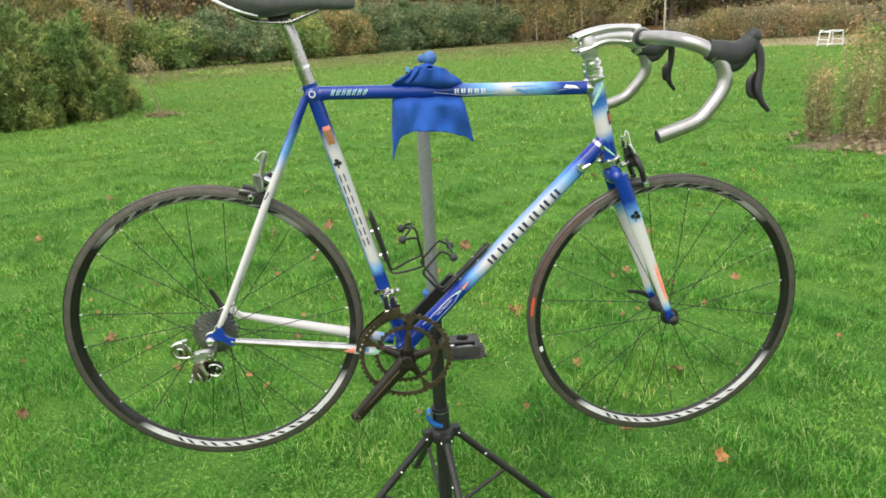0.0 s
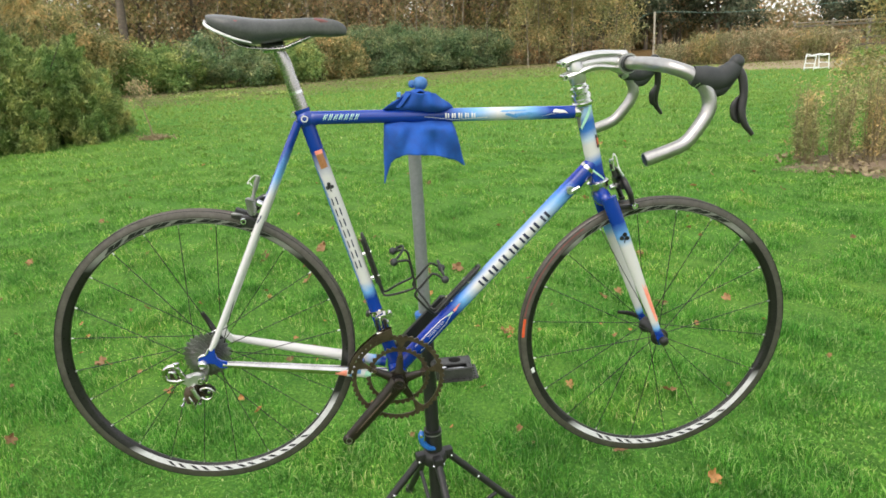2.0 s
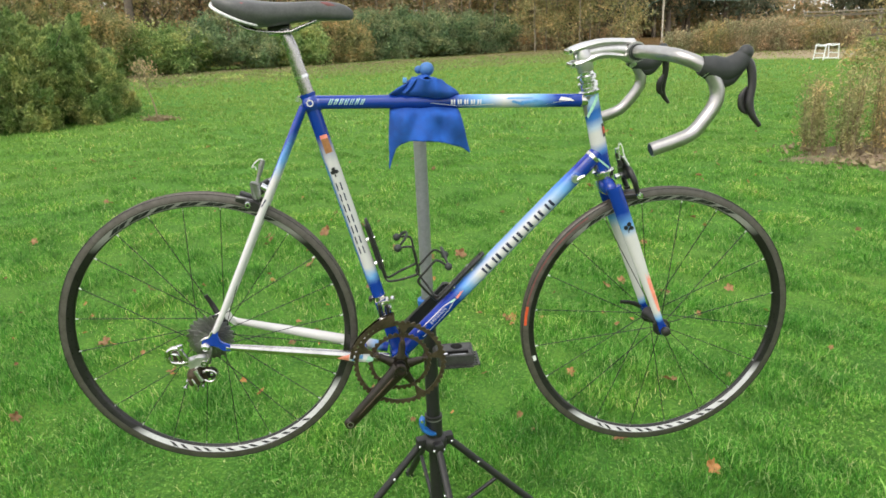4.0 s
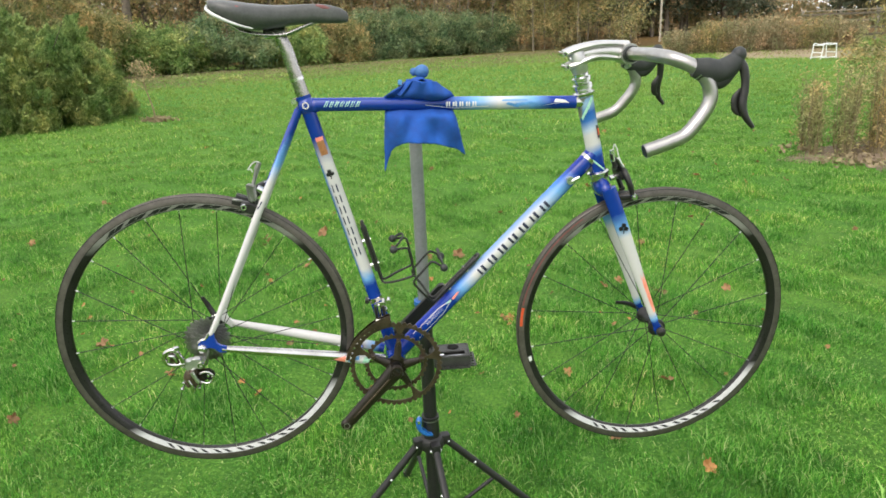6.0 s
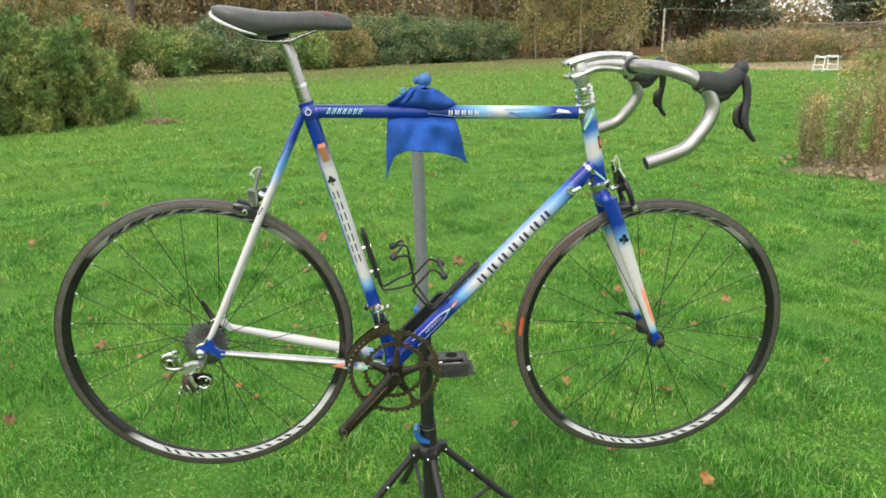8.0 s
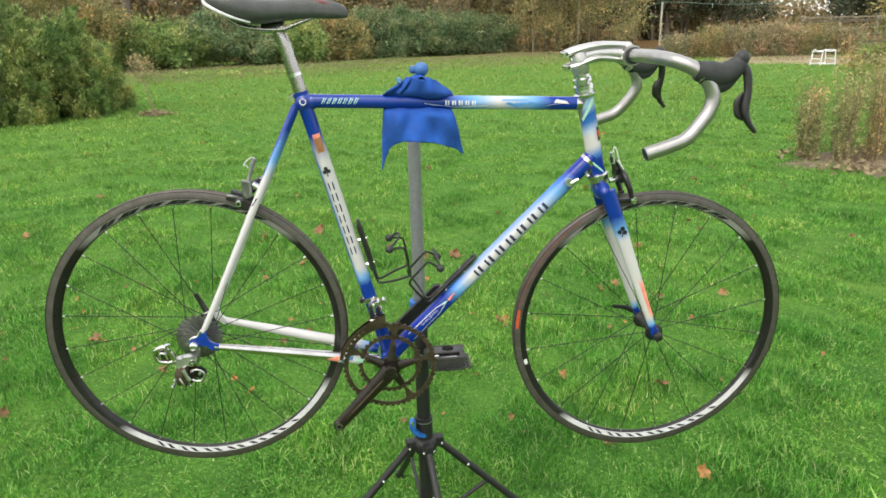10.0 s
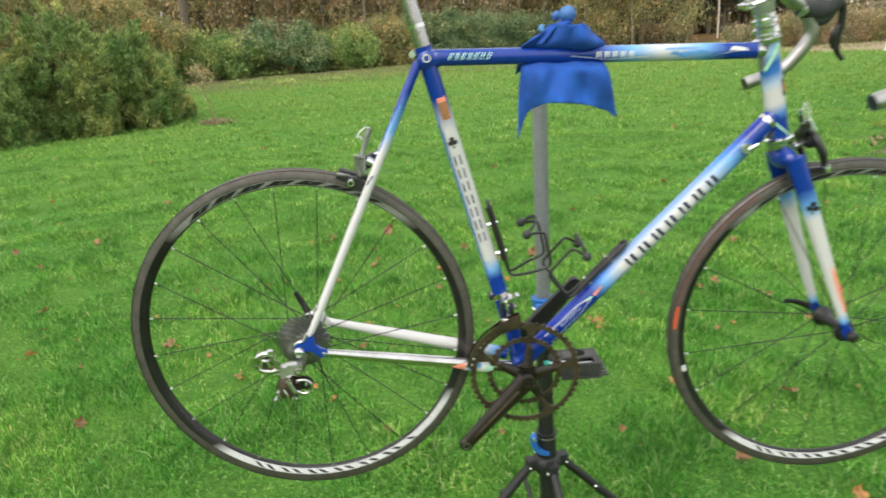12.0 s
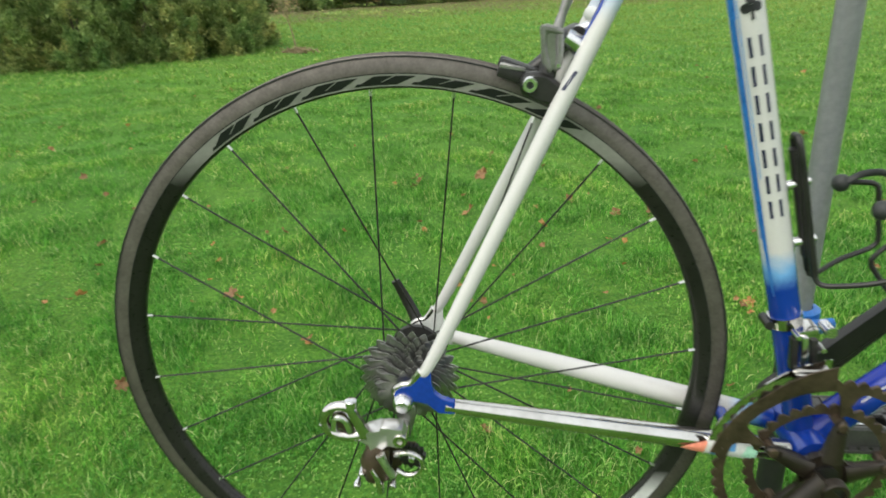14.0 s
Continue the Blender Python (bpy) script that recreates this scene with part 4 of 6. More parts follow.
def build_crankset():
    end = Vector((0.298, -0.081, -0.191))
    c = Vector((BB.x, -0.071, BB.z))
    base = math.atan2(end.z - c.z, end.x - c.x)
    outer = part("outer_chainring", ring_plate(50, -0.0475, 0.0918, 0.0035, 0.0, 0.033, base), M_RING, bicycle, "tarnished bronze outer chainring", False)
    part("inner_chainring", ring_plate(34, -0.0395, 0.0605, 0.003, 0.05, 0.010, base), M_RING, outer, "tarnished bronze inner chainring", False)
    # five-armed spider: wide webs running into slim tips
    web = []
    for k in range(120):
        a = base + 2 * math.pi * k / 120
        web.append((BB.x + (0.0235 + 0.0405 * abs(math.cos(2.5 * (a - base))) ** 7) * math.cos(a), BB.z + (0.0235 + 0.0405 * abs(math.cos(2.5 * (a - base))) ** 7) * math.sin(a)))
    spider = part("spider", plate(web, 0.007, -0.0535, None, 0.0012), M_CRANK, outer, "dark five-armed spider")
    for k in range(5):
        a = base + k * 2 * math.pi / 5
        q = Vector((BB.x + 0.0565 * math.cos(a), 0, BB.z + 0.0565 * math.sin(a)))
        part("chainring_bolt", lathe([(0.0, -0.0575), (0.0022, -0.0575), (0.0022, -0.0585), (0.0042, -0.0585), (0.0048, -0.0575), (0.0048, -0.036), (0.0, -0.036)], (q.x, 0, q.z), sides=14), M_RING, outer)
        rib0 = Vector((BB.x + 0.018 * math.cos(a), -0.0595, BB.z + 0.018 * math.sin(a)))
        rib1 = Vector((BB.x + 0.05 * math.cos(a), -0.0565, BB.z + 0.05 * math.sin(a)))
        part("arm_rib", tube([rib0, rib1], [0.0105, 0.006], 10, flat=0.4, flat_axis=(0, 1, 0)), M_CRANK, spider)
    pts = [c, c.lerp(end, 0.08), c.lerp(end, 0.5), c.lerp(end, 0.93), end]
    arm = part("crank_arm", tube(pts, [0.0215, 0.0195, 0.0155, 0.0138, 0.0118], 16, flat=0.6, flat_axis=(0, 1, 0)), M_CRANK, bicycle, "dark worn right crank arm")
    d = (end - c).normalized()
    tip = ball(end + Vector((0, 0, 0)), 0.0142, None, (1, 0.6, 1))
    part("pedal_boss", tip, M_CRANK, arm)
    part("pedal_hole", lathe([(0.0, 0.001), (0.0052, 0.001), (0.0055, -0.0092), (0.0072, -0.0092), (0.0072, 0.002)], tuple(end), sides=18), M_SPROCKET, arm, "threaded pedal hole")
    part("crank_bolt", lathe([(0.0, -0.0105), (0.0075, -0.0105), (0.0082, -0.0145), (0.0118, -0.0145), (0.0128, -0.0125), (0.0128, -0.004), (0.0, -0.004)], tuple(c), sides=26), M_CRANK, arm, "hollow worn crank bolt")
    # black disc paints the dark depth of the hollow bolt
    part("bolt_hole", lathe([(0.0, -0.0112), (0.0074, -0.0112), (0.0074, -0.0104), (0.0, -0.0104)], tuple(c), sides=22), M_INK, arm)
    # raised seam along the arm's face
    g0, g1 = c.lerp(end, 0.14) + Vector((0, -0.0112, 0.0)), c.lerp(end, 0.86) + Vector((0, -0.0078, 0))
    part("arm_seam", tube([g0, g1], [0.0026, 0.0018], 8, flat=0.5, flat_axis=(0, 1, 0)), M_RING, arm)
    c2, e2 = Vector((BB.x, 0.066, BB.z)), Vector((0.522, 0.085, 0.063))
    along, up = (e2 - c2).normalized(), Vector((-(e2 - c2).z, 0, (e2 - c2).x)).normalized()
    outline = []
    for p, r, a0, a1 in ((e2, 0.0135, -100, 100), (c2, 0.019, 80, 280)):
        for k in range(11):
            a = radians(a0 + (a1 - a0) * k / 10)
            q = p + along * r * math.cos(a) + up * r * math.sin(a)
            outline.append((q.x, q.z))
    left = part("crank_arm", plate(outline, 0.015, 0.078, None, 0.004), M_BLACK, bicycle, "flat black left crank arm")
    # no opening here: a black disc stands in for the hole's dark inside
    part("pedal_hole", lathe([(0.0, -0.0085), (0.0062, -0.0085), (0.0072, -0.0095), (0.0072, -0.004), (0.0, -0.004)], (e2.x, 0.078, e2.z), sides=20), M_INK, left, "pedal hole drawn as a black disc")
    part("silver_label", block((0.006, 0.0008, 0.009), Matrix.Translation(c2.lerp(e2, 0.7) + Vector((0.0, 0.0042, 0.004))) @ pose(0, 0, 0, 0, 45, 0), 0.0002), M_WHITE, left)
    part("spindle", tube([(BB.x, -0.06, BB.z), (BB.x, 0.065, BB.z)], 0.012, 20), M_BLACK, bicycle)


def build_gears():
    # front derailleur
    fd = part("front_derailleur", block((0.02, 0.024, 0.016), Matrix.Translation((0.379, -0.018, 0.072)) @ pose(0, 0, 0, 0, -16, 0), 0.004), M_OLDCHROME, bicycle, "tarnished chrome front derailleur")
    part("clamp_band", tube([(0.3645, 0, 0.082), (0.368, 0, 0.071)], 0.0159, 20), M_OLDCHROME, fd)
    part("clamp_screw", tube([(0.3475, -0.014, 0.074), (0.3475, 0.006, 0.074)], 0.0045, 10), M_BLACK, fd)
    part("link", block((0.007, 0.010, 0.034), Matrix.Translation((0.385, -0.029, 0.055)) @ pose(0, 0, 0, 0, -8, 0), 0.0025), M_BLACK, fd)
    part("link", block((0.006, 0.009, 0.038), Matrix.Translation((0.376, -0.031, 0.056)) @ pose(0, 0, 0, 0, -10, 0), 0.002), M_CHROME, fd)
    part("link", block((0.007, 0.010, 0.034), Matrix.Translation((0.3675, -0.029, 0.055)) @ pose(0, 0, 0, 0, -8, 0), 0.0025), M_BLACK, fd)
    part("cable_bolt", tube([(0.395, -0.034, 0.080), (0.395, -0.016, 0.080)], 0.0055, 12), M_CHROME, fd)
    for x, z in ((0.366, 0.075), (0.39, 0.063), (0.372, 0.04), (0.386, 0.04)):
        part("link_pin", tube([(x, -0.038, z), (x, -0.024, z)], 0.0027, 10), M_CHROME, fd)
    part("cage_head", block((0.034, 0.014, 0.012), Matrix.Translation((0.383, -0.05, 0.038)) @ pose(0, 0, 0, 0, -6, 0), 0.003), M_OLDCHROME, fd)
    for y, wide in ((-0.0565, 0.006), (-0.0425, 0.0)):
        arc0, arc1 = [], []
        for k in range(15):
            a = radians(96 + 74 * k / 14)
            top = max(0.0, 1 - k / 6)
            arc0.append((BB.x + (0.1125 + 0.010 * top) * math.cos(a), BB.z + (0.1125 + 0.010 * top) * math.sin(a)))
            arc1.append((BB.x + (0.1045 - wide * top) * math.cos(a), BB.z + (0.1045 - wide * top) * math.sin(a)))
        part("cage_plate", plate(arc0 + arc1[::-1], 0.0016, y, None, 0), M_RING if wide else M_OLDCHROME, fd, "worn derailleur cage plate")
    # rear derailleur
    rd = part("rear_derailleur", plate([(-0.046, -0.018), (-0.038, -0.0095), (-0.026, -0.0085), (-0.018, -0.0035), (-0.004, -0.003), (0.002, -0.009), (0.003, -0.024), (-0.004, -0.029), (-0.012, -0.024), (-0.019, -0.029), (-0.025, -0.036), (-0.032, -0.034), (-0.033, -0.026), (-0.044, -0.024)], 0.017, -0.086, None, 0.0035), M_SILVER, bicycle, "worn polished aluminium rear derailleur")
    part("hanger", plate([(-0.008, 0.0045), (0.008, 0.0045), (0.010, -0.006), (0.0065, -0.02), (0.0035, -0.033), (-0.005, -0.034), (-0.006, -0.02), (-0.0105, -0.006)], 0.006, -0.0668), M_SPROCKET, rd, "grey metal hanger")
    part("hanger_bolt", lathe([(0.0, -0.094), (0.003, -0.094), (0.003, -0.096), (0.0065, -0.096), (0.0072, -0.094), (0.0072, -0.07), (0.0, -0.07)], (-0.003, 0, -0.019), sides=18), M_OLDCHROME, rd)
    part("upper_arm", tube(spline([(-0.036, -0.09, -0.015), (-0.052, -0.094, -0.0165), (-0.068, -0.096, -0.012), (-0.0745, -0.097, 0.0)], 5), spread([0.0068, 0.0055, 0.005, 0.0046], 5), 12), M_OLDCHROME, rd)
    part("outer_link", tube(spline([(-0.0745, -0.097, 0.0), (-0.071, -0.098, 0.012), (-0.062, -0.098, 0.0185), (-0.051, -0.098, 0.019), (-0.045, -0.097, 0.008), (-0.037, -0.094, -0.010)], 5), spread([0.0046, 0.005, 0.0052, 0.0055, 0.0055, 0.0065], 5), 12), M_OLDCHROME, rd)
    part("inner_link", plate([(-0.069, -0.008), (-0.066, 0.010), (-0.050, 0.014), (-0.042, -0.002), (-0.046, -0.013)], 0.012, -0.088), M_RING, rd, "dark inner parallelogram")
    part("spring", tube(spline([(-0.064, -0.1, -0.006), (-0.062, -0.101, 0.008), (-0.053, -0.101, 0.006), (-0.049, -0.1, -0.006)], 5), 0.0032, 8), M_CHROME, rd)
    part("adjuster", lathe([(0.0, -0.004), (0.0058, -0.004), (0.0058, 0.003), (0.0045, 0.004), (0.0, 0.004)], (-0.0475, -0.098, 0.0235), axis="Z", sides=12), M_CHROME, rd)
    part("knuckle", tube(spline([(-0.023, -0.088, -0.03), (-0.028, -0.09, -0.048), (-0.026, -0.09, -0.068)], 5), spread([0.010, 0.0145, 0.0125], 5), 16, None, 0.7, (0, 1, 0)), M_RING, rd, "worn dark lower knuckle")
    part("cage_arm", tube(spline([(-0.021, -0.101, -0.031), (-0.016, -0.102, -0.042), (-0.0095, -0.1, -0.056)], 4), spread([0.0048, 0.0036, 0.0042], 4), 10), M_ALU, rd)
    part("lower_arm", tube(spline([(-0.03, -0.1, -0.05), (-0.024, -0.101, -0.062), (-0.022, -0.1, -0.076)], 4), spread([0.0025, 0.003, 0.0035], 4), 10), M_OLDCHROME, rd)
    part("cage_plate", plate([(-0.048, -0.076), (-0.042, -0.05), (-0.03, -0.032), (-0.012, -0.03), (-0.004, -0.041), (0.008, -0.041), (0.016, -0.051), (0.012, -0.064), (-0.004, -0.068), (-0.012, -0.08), (-0.034, -0.08)], 0.002, -0.066), M_RING, rd, "worn cage plate")
    for x, z in ((0.006, -0.0525), (-0.028, -0.066)):
        out = []
        for k in range(44):
            a = 2 * math.pi * k / 44
            rr = 0.0135 if k % 4 < 2 else 0.0112
            out.append((x + rr * math.cos(a), z + rr * math.sin(a)))
        pulley = part("pulley", plate(out, 0.006, -0.0725, None, 0), M_BLACK, rd, "black jockey pulley", False)
        part("pulley_bolt", lathe([(0.0, -0.081), (0.003, -0.081), (0.0042, -0.079), (0.0042, -0.07), (0.0, -0.07)], (x, 0, z), sides=14), M_CHROME, pulley)
    part("cage_loop", tube(spline([(-0.010, -0.085, -0.043), (0.003, -0.086, -0.039), (0.014, -0.086, -0.044), (0.0175, -0.086, -0.053), (0.012, -0.086, -0.063), (0.002, -0.086, -0.066), (-0.008, -0.085, -0.062)], 5), spread([0.0036, 0.003, 0.0026, 0.0026, 0.0028, 0.003, 0.0032], 5), 10), M_OLDCHROME, rd)
    for x, z in ((-0.0455, -0.0735), (-0.0225, -0.0785), (-0.0105, -0.071), (-0.04, -0.059)):
        part("cage_screw", lathe([(0.0, -0.1), (0.0026, -0.1), (0.0038, -0.098), (0.0038, -0.093), (0.0022, -0.092), (0.0022, -0.07), (0.0, -0.07)], (x, 0, z), sides=10), M_CHROME, rd)


def build_caliper(name, pivot, tilt, label):
    """A dual pivot rim brake, drawn upright round its pivot: x ahead of the frame, z up."""
    m = Matrix.Translation(pivot) @ pose(0, 0, 0, 0, tilt, 0)

    def put(kind, bm, mat_, parent, lab=""):
        bm.transform(m)
        return part(kind, bm, mat_, parent, lab)
    cal = put(name, block((0.016, 0.05, 0.022), Matrix.Translation((0.012, 0, 0.004)), 0.006), M_BLACK, bicycle, label)
    for side in (-1, 1):
        arm = put("caliper_arm", tube(spline([(0.013, -side * 0.012, 0.018), (0.016, side * 0.022, 0.012), (0.018, side * 0.037, -0.012), (0.02, side * 0.034, -0.04)], 6), spread([0.008, 0.0095, 0.0085, 0.007], 6), 12, flat=0.75, flat_axis=(1, 0, 0)), M_BLACK, cal, "black brake arm")
        put("pad_holder", block((0.05, 0.009, 0.011), Matrix.Translation((0.012, side * 0.0195, -0.048)) @ pose(0, 0, 0, 0, 14, 0), 0.003), M_BLACK, arm)
        put("brake_pad", block((0.046, 0.006, 0.008), Matrix.Translation((0.012, side * 0.0145, -0.048)) @ pose(0, 0, 0, 0, 14, 0), 0.002), M_RUBBER, arm)
        bm = lathe([(0.0, -0.008), (0.0028, -0.008), (0.0028, -0.005), (0.0066, -0.005), (0.0072, 0.004), (0.0, 0.004)], sides=18)
        bm.transform(Matrix.Translation((0.021, side * 0.04, -0.044)) @ (Matrix.Rotation(math.pi, 4, "Z") if side > 0 else Matrix.Identity(4)))
        put("pad_bolt", bm, M_CHROME, arm, "silver brake pad bolt")
    put("pivot_bolt", tube([(-0.01, 0, 0), (0.026, 0, 0)], 0.006, 12), M_CHROME, cal)
    return cal, put


def build_brakes():
    cal, put = build_caliper("front_brake", (0.890, 0, 0.347), -18, "black dual pivot front brake with silver bolts")
    put("cable_arm", tube(spline([(0.012, 0.02, 0.012), (0.006, -0.02, 0.03), (0.0, -0.03, 0.05)], 5), spread([0.008, 0.007, 0.005], 5), 12), M_BLACK, cal)
    put("release_lever", tube([(-0.002, -0.03, 0.03), (-0.004, -0.031, 0.06)], [0.0055, 0.004], 10), M_BLACK, cal)
    put("barrel_adjuster", tube([(-0.003, -0.03, 0.044), (-0.001, -0.03, 0.068)], [0.0055, 0.0045], 10), M_CHROME, cal)
    put("loose_wire", tube(spline([(0.001, -0.031, 0.066), (0.006, -0.032, 0.078), (0.0095, -0.033, 0.068), (0.0095, -0.033, 0.05), (0.012, -0.034, 0.036)], 6), 0.0012, 8), M_SADDLEEDGE, cal, "pale loose wire end")
    put("cable_screw", tube([(0.014, -0.034, 0.026), (0.006, -0.034, 0.048)], 0.0028, 8), M_ALU, cal)
    rear = part("rear_brake", plate([(0.090, 0.306), (0.0985, 0.311), (0.1125, 0.3095), (0.126, 0.300), (0.1225, 0.283), (0.104, 0.2865), (0.091, 0.2925)], 0.013, -0.034, None, 0.003), M_BLACK, bicycle, "black and grey rear rim brake")
    part("caliper_arm", tube(spline([(0.112, -0.03, 0.303), (0.1155, -0.026, 0.322), (0.124, -0.016, 0.334), (0.137, 0.012, 0.338)], 6), spread([0.0075, 0.0075, 0.008, 0.008], 6), 14), M_BLACK, rear, "black brake arm")
    part("far_arm", tube(spline([(0.138, -0.008, 0.338), (0.132, 0.024, 0.33), (0.118, 0.034, 0.315), (0.1, 0.032, 0.3)], 6), spread([0.007, 0.0075, 0.007, 0.007], 6), 14), M_BLACK, rear, "black brake arm")
    part("pivot_bolt", tube([(0.122, 0, 0.333), (0.152, 0, 0.346)], 0.005, 12), M_CHROME, rear)
    for side in (-1, 1):
        part("pad_holder", block((0.052, 0.010, 0.0125), Matrix.Translation((0.0965, side * 0.0215, 0.3025)) @ pose(0, 0, 0, 0, 18, 0), 0.003), M_BLACK, rear)
        part("brake_pad", block((0.048, 0.007, 0.009), Matrix.Translation((0.0965, side * 0.0145, 0.3035)) @ pose(0, 0, 0, 0, 18, 0), 0.002), M_RUBBER, rear)
    part("pad_guide", plate([(0.0735, 0.3165), (0.0950, 0.3125), (0.0945, 0.309), (0.073, 0.3125)], 0.005, -0.028), M_GREYMETAL, rear)
    bolt = part("pad_bolt", lathe([(0.0, -0.0430), (0.0027, -0.0430), (0.0030, -0.0462), (0.0056, -0.0462), (0.0066, -0.0445), (0.0066, -0.038), (0.0, -0.038)], (0.0986, 0, 0.3012), sides=22), M_CHROME, rear, "silver brake pad bolt")
    # shade inside the bolt's socket, put in as a black disc
    part("socket", lathe([(0.0, -0.0437), (0.0026, -0.0437), (0.0026, -0.0429), (0.0, -0.0429)], (0.0986, 0, 0.3012), sides=16), M_INK, bolt)
    # grey cable arm: two edges and a recessed web
    part("arm_web", plate([(0.108, 0.343), (0.1195, 0.341), (0.121, 0.318), (0.1165, 0.312), (0.110, 0.317)], 0.009, -0.033), M_SPROCKET, rear)
    part("cable_arm", plate([(0.1038, 0.346), (0.1085, 0.3485), (0.1235, 0.3445), (0.1225, 0.3395), (0.1105, 0.342), (0.1105, 0.330), (0.1145, 0.317), (0.1165, 0.3095), (0.111, 0.312), (0.1068, 0.318), (0.1062, 0.330)], 0.013, -0.034, None, 0.002), M_GREYMETAL, rear, "grey metal brake arm")
    part("arm_edge", plate([(0.1165, 0.341), (0.1235, 0.3435), (0.1245, 0.317), (0.1225, 0.3125), (0.1165, 0.3105), (0.1180, 0.320)], 0.012, -0.0335, None, 0.002), M_GREYMETAL, rear)
    part("arm_pin", tube([(0.1205, -0.042, 0.3165), (0.1205, -0.03, 0.3165)], 0.0016, 8), M_CHROME, rear)
    part("cable_clamp", tube([(0.1255, -0.03, 0.338), (0.131, -0.03, 0.335), (0.1395, -0.028, 0.329)], [0.0072, 0.0072, 0.0085], 12), M_CHROME, rear)
    part("release_lever", tube(spline([(0.118, -0.032, 0.343), (0.1215, -0.031, 0.356), (0.1255, -0.03, 0.368), (0.1285, -0.03, 0.379), (0.1335, -0.03, 0.391)], 5), spread([0.0045, 0.0034, 0.0044, 0.0056, 0.0042], 5), 12, flat=0.7, flat_axis=(0, 1, 0)), M_GREYMETAL, rear, "dark grey cable release lever")
    part("loose_wire", tube(spline([(0.1335, -0.033, 0.392), (0.127, -0.035, 0.3935), (0.118, -0.036, 0.387), (0.1115, -0.036, 0.3775), (0.1165, -0.035, 0.3785), (0.1195, -0.034, 0.372)], 6), 0.0013, 8), M_SADDLEEDGE, rear, "loop of pale loose wire")


def build_cockpit():
    # seat post and saddle
    axis = (SEAT - BB).normalized()
    post = part("seat_post", tube(spline([SEAT - axis * 0.02, SEAT + axis * 0.045, SEAT + axis * 0.075, (0.204, 0, 0.607), (0.193, 0, 0.632)], 6), spread([0.0134, 0.0134, 0.0128, 0.0125, 0.0115], 6), 18), M_POSTCHROME, bicycle, "polished seat post")
    part("post_ring", lathe([(0.0133, -0.003), (0.0145, -0.003), (0.0145, 0.003), (0.0133, 0.003)], sides=24, axis="Z"), M_CHROME, post).data.transform(Matrix.Translation(SEAT + axis * 0.046) @ axis.to_track_quat("Z", "Y").to_matrix().to_4x4())
    part("saddle_clamp", tube([(0.163, 0, 0.636), (0.205, 0, 0.641)], [0.0095, 0.0105], 14, flat=1.9, flat_axis=(0, 1, 0)), M_CHROME, post, "chromed saddle clamp")
    part("clamp_bolt", tube([(0.192, 0, 0.612), (0.197, 0, 0.652)], 0.0045, 10), M_CHROME, post)
    # shell: stations along x of half width, top, side and belly heights
    st = [(0.056, 0.030, 0.688, 0.683, 0.672), (0.062, 0.052, 0.691, 0.682, 0.662), (0.085, 0.066, 0.692, 0.675, 0.648), (0.115, 0.068, 0.690, 0.668, 0.642), (0.15, 0.058, 0.687, 0.664, 0.642), (0.19, 0.040, 0.686, 0.665, 0.648), (0.23, 0.028, 0.688, 0.668, 0.656), (0.27, 0.022, 0.689, 0.668, 0.658), (0.30, 0.019, 0.685, 0.665, 0.657), (0.318, 0.015, 0.677, 0.664, 0.659), (0.326, 0.007, 0.669, 0.663, 0.661)]
    st = [(0.064 + (x - 0.056) * 0.972, w, a + 0.004 + 0.004 * max(0, (0.17 - x) / 0.115) + 0.004 * max(0, (x - 0.2) / 0.12), b + 0.002 + 0.006 * max(0, (0.17 - x) / 0.115) + 0.003 * max(0, (x - 0.2) / 0.12), c + 0.014 * max(0, (0.12 - x) / 0.06)) for x, w, a, b, c in st]
    bm = bmesh.new()
    rings = []
    for x, w, zt, zs, zb in st:
        ring = []
        for k in range(28):
            a = 2 * math.pi * k / 28
            cy, sz = math.cos(a), math.sin(a)
            yy = w * math.copysign(abs(cy) ** 0.7, cy)
            zz = zs + (zt - zs) * abs(sz) ** 0.6 if sz > 0 else zs - (zs - zb) * abs(sz) ** 0.9
            if sz > 0:
                zz -= 0.0025 * math.exp(-(yy / 0.008) ** 2)
            ring.append(bm.verts.new((x, yy, zz)))
        rings.append(ring)
    for a, b in zip(rings, rings[1:]):
        for k in range(28):
            bm.faces.new((a[k], a[(k + 1) % 28], b[(k + 1) % 28], b[k]))
    bm.faces.new(rings[0]), bm.faces.new(rings[-1])
    saddle = part("saddle", bm, M_SADDLE, bicycle, "slim black and grey racing saddle")
    saddle.modifiers.new("round", "SUBSURF").levels = 1
    saddle.modifiers["round"].render_levels = 1
    for side in (-1, 1):
        edge = spline([(0.061, side * 0.012, 0.686), (0.068, side * 0.046, 0.679), (0.088, side * 0.062, 0.668), (0.12, side * 0.063, 0.655), (0.15, side * 0.053, 0.647)], 6)
        part("saddle_edge", tube(edge, spread([0.0028, 0.0032, 0.0032, 0.0026, 0.0016], 6), 10), M_SADDLEEDGE, saddle, "pale saddle edge")
        rail = spline([(0.105, side * 0.02, 0.652), (0.125, side * 0.021, 0.641), (0.155, side * 0.022, 0.636), (0.2, side * 0.022, 0.636), (0.225, side * 0.018, 0.645), (0.27, side * 0.008, 0.664)], 5)
        part("rail", tube(rail, 0.0033, 10), M_POSTCHROME, saddle, "silver saddle rail")
        for x0, x1, z0 in ((0.108, 0.14, 0.6835), (0.265, 0.292, 0.687)):
            bm = bmesh.new()
            w = 0.0645 if x0 < 0.2 else 0.0195
            tube([(x0, side * w * 0.9, z0 + 0.002), ((x0 + x1) / 2, side * w * 0.93, z0 - 0.001), (x1, side * w * 0.86, z0 - 0.003)], [0.003, 0.005, 0.002], 8, bm, 0.5, (0, 1, 0))
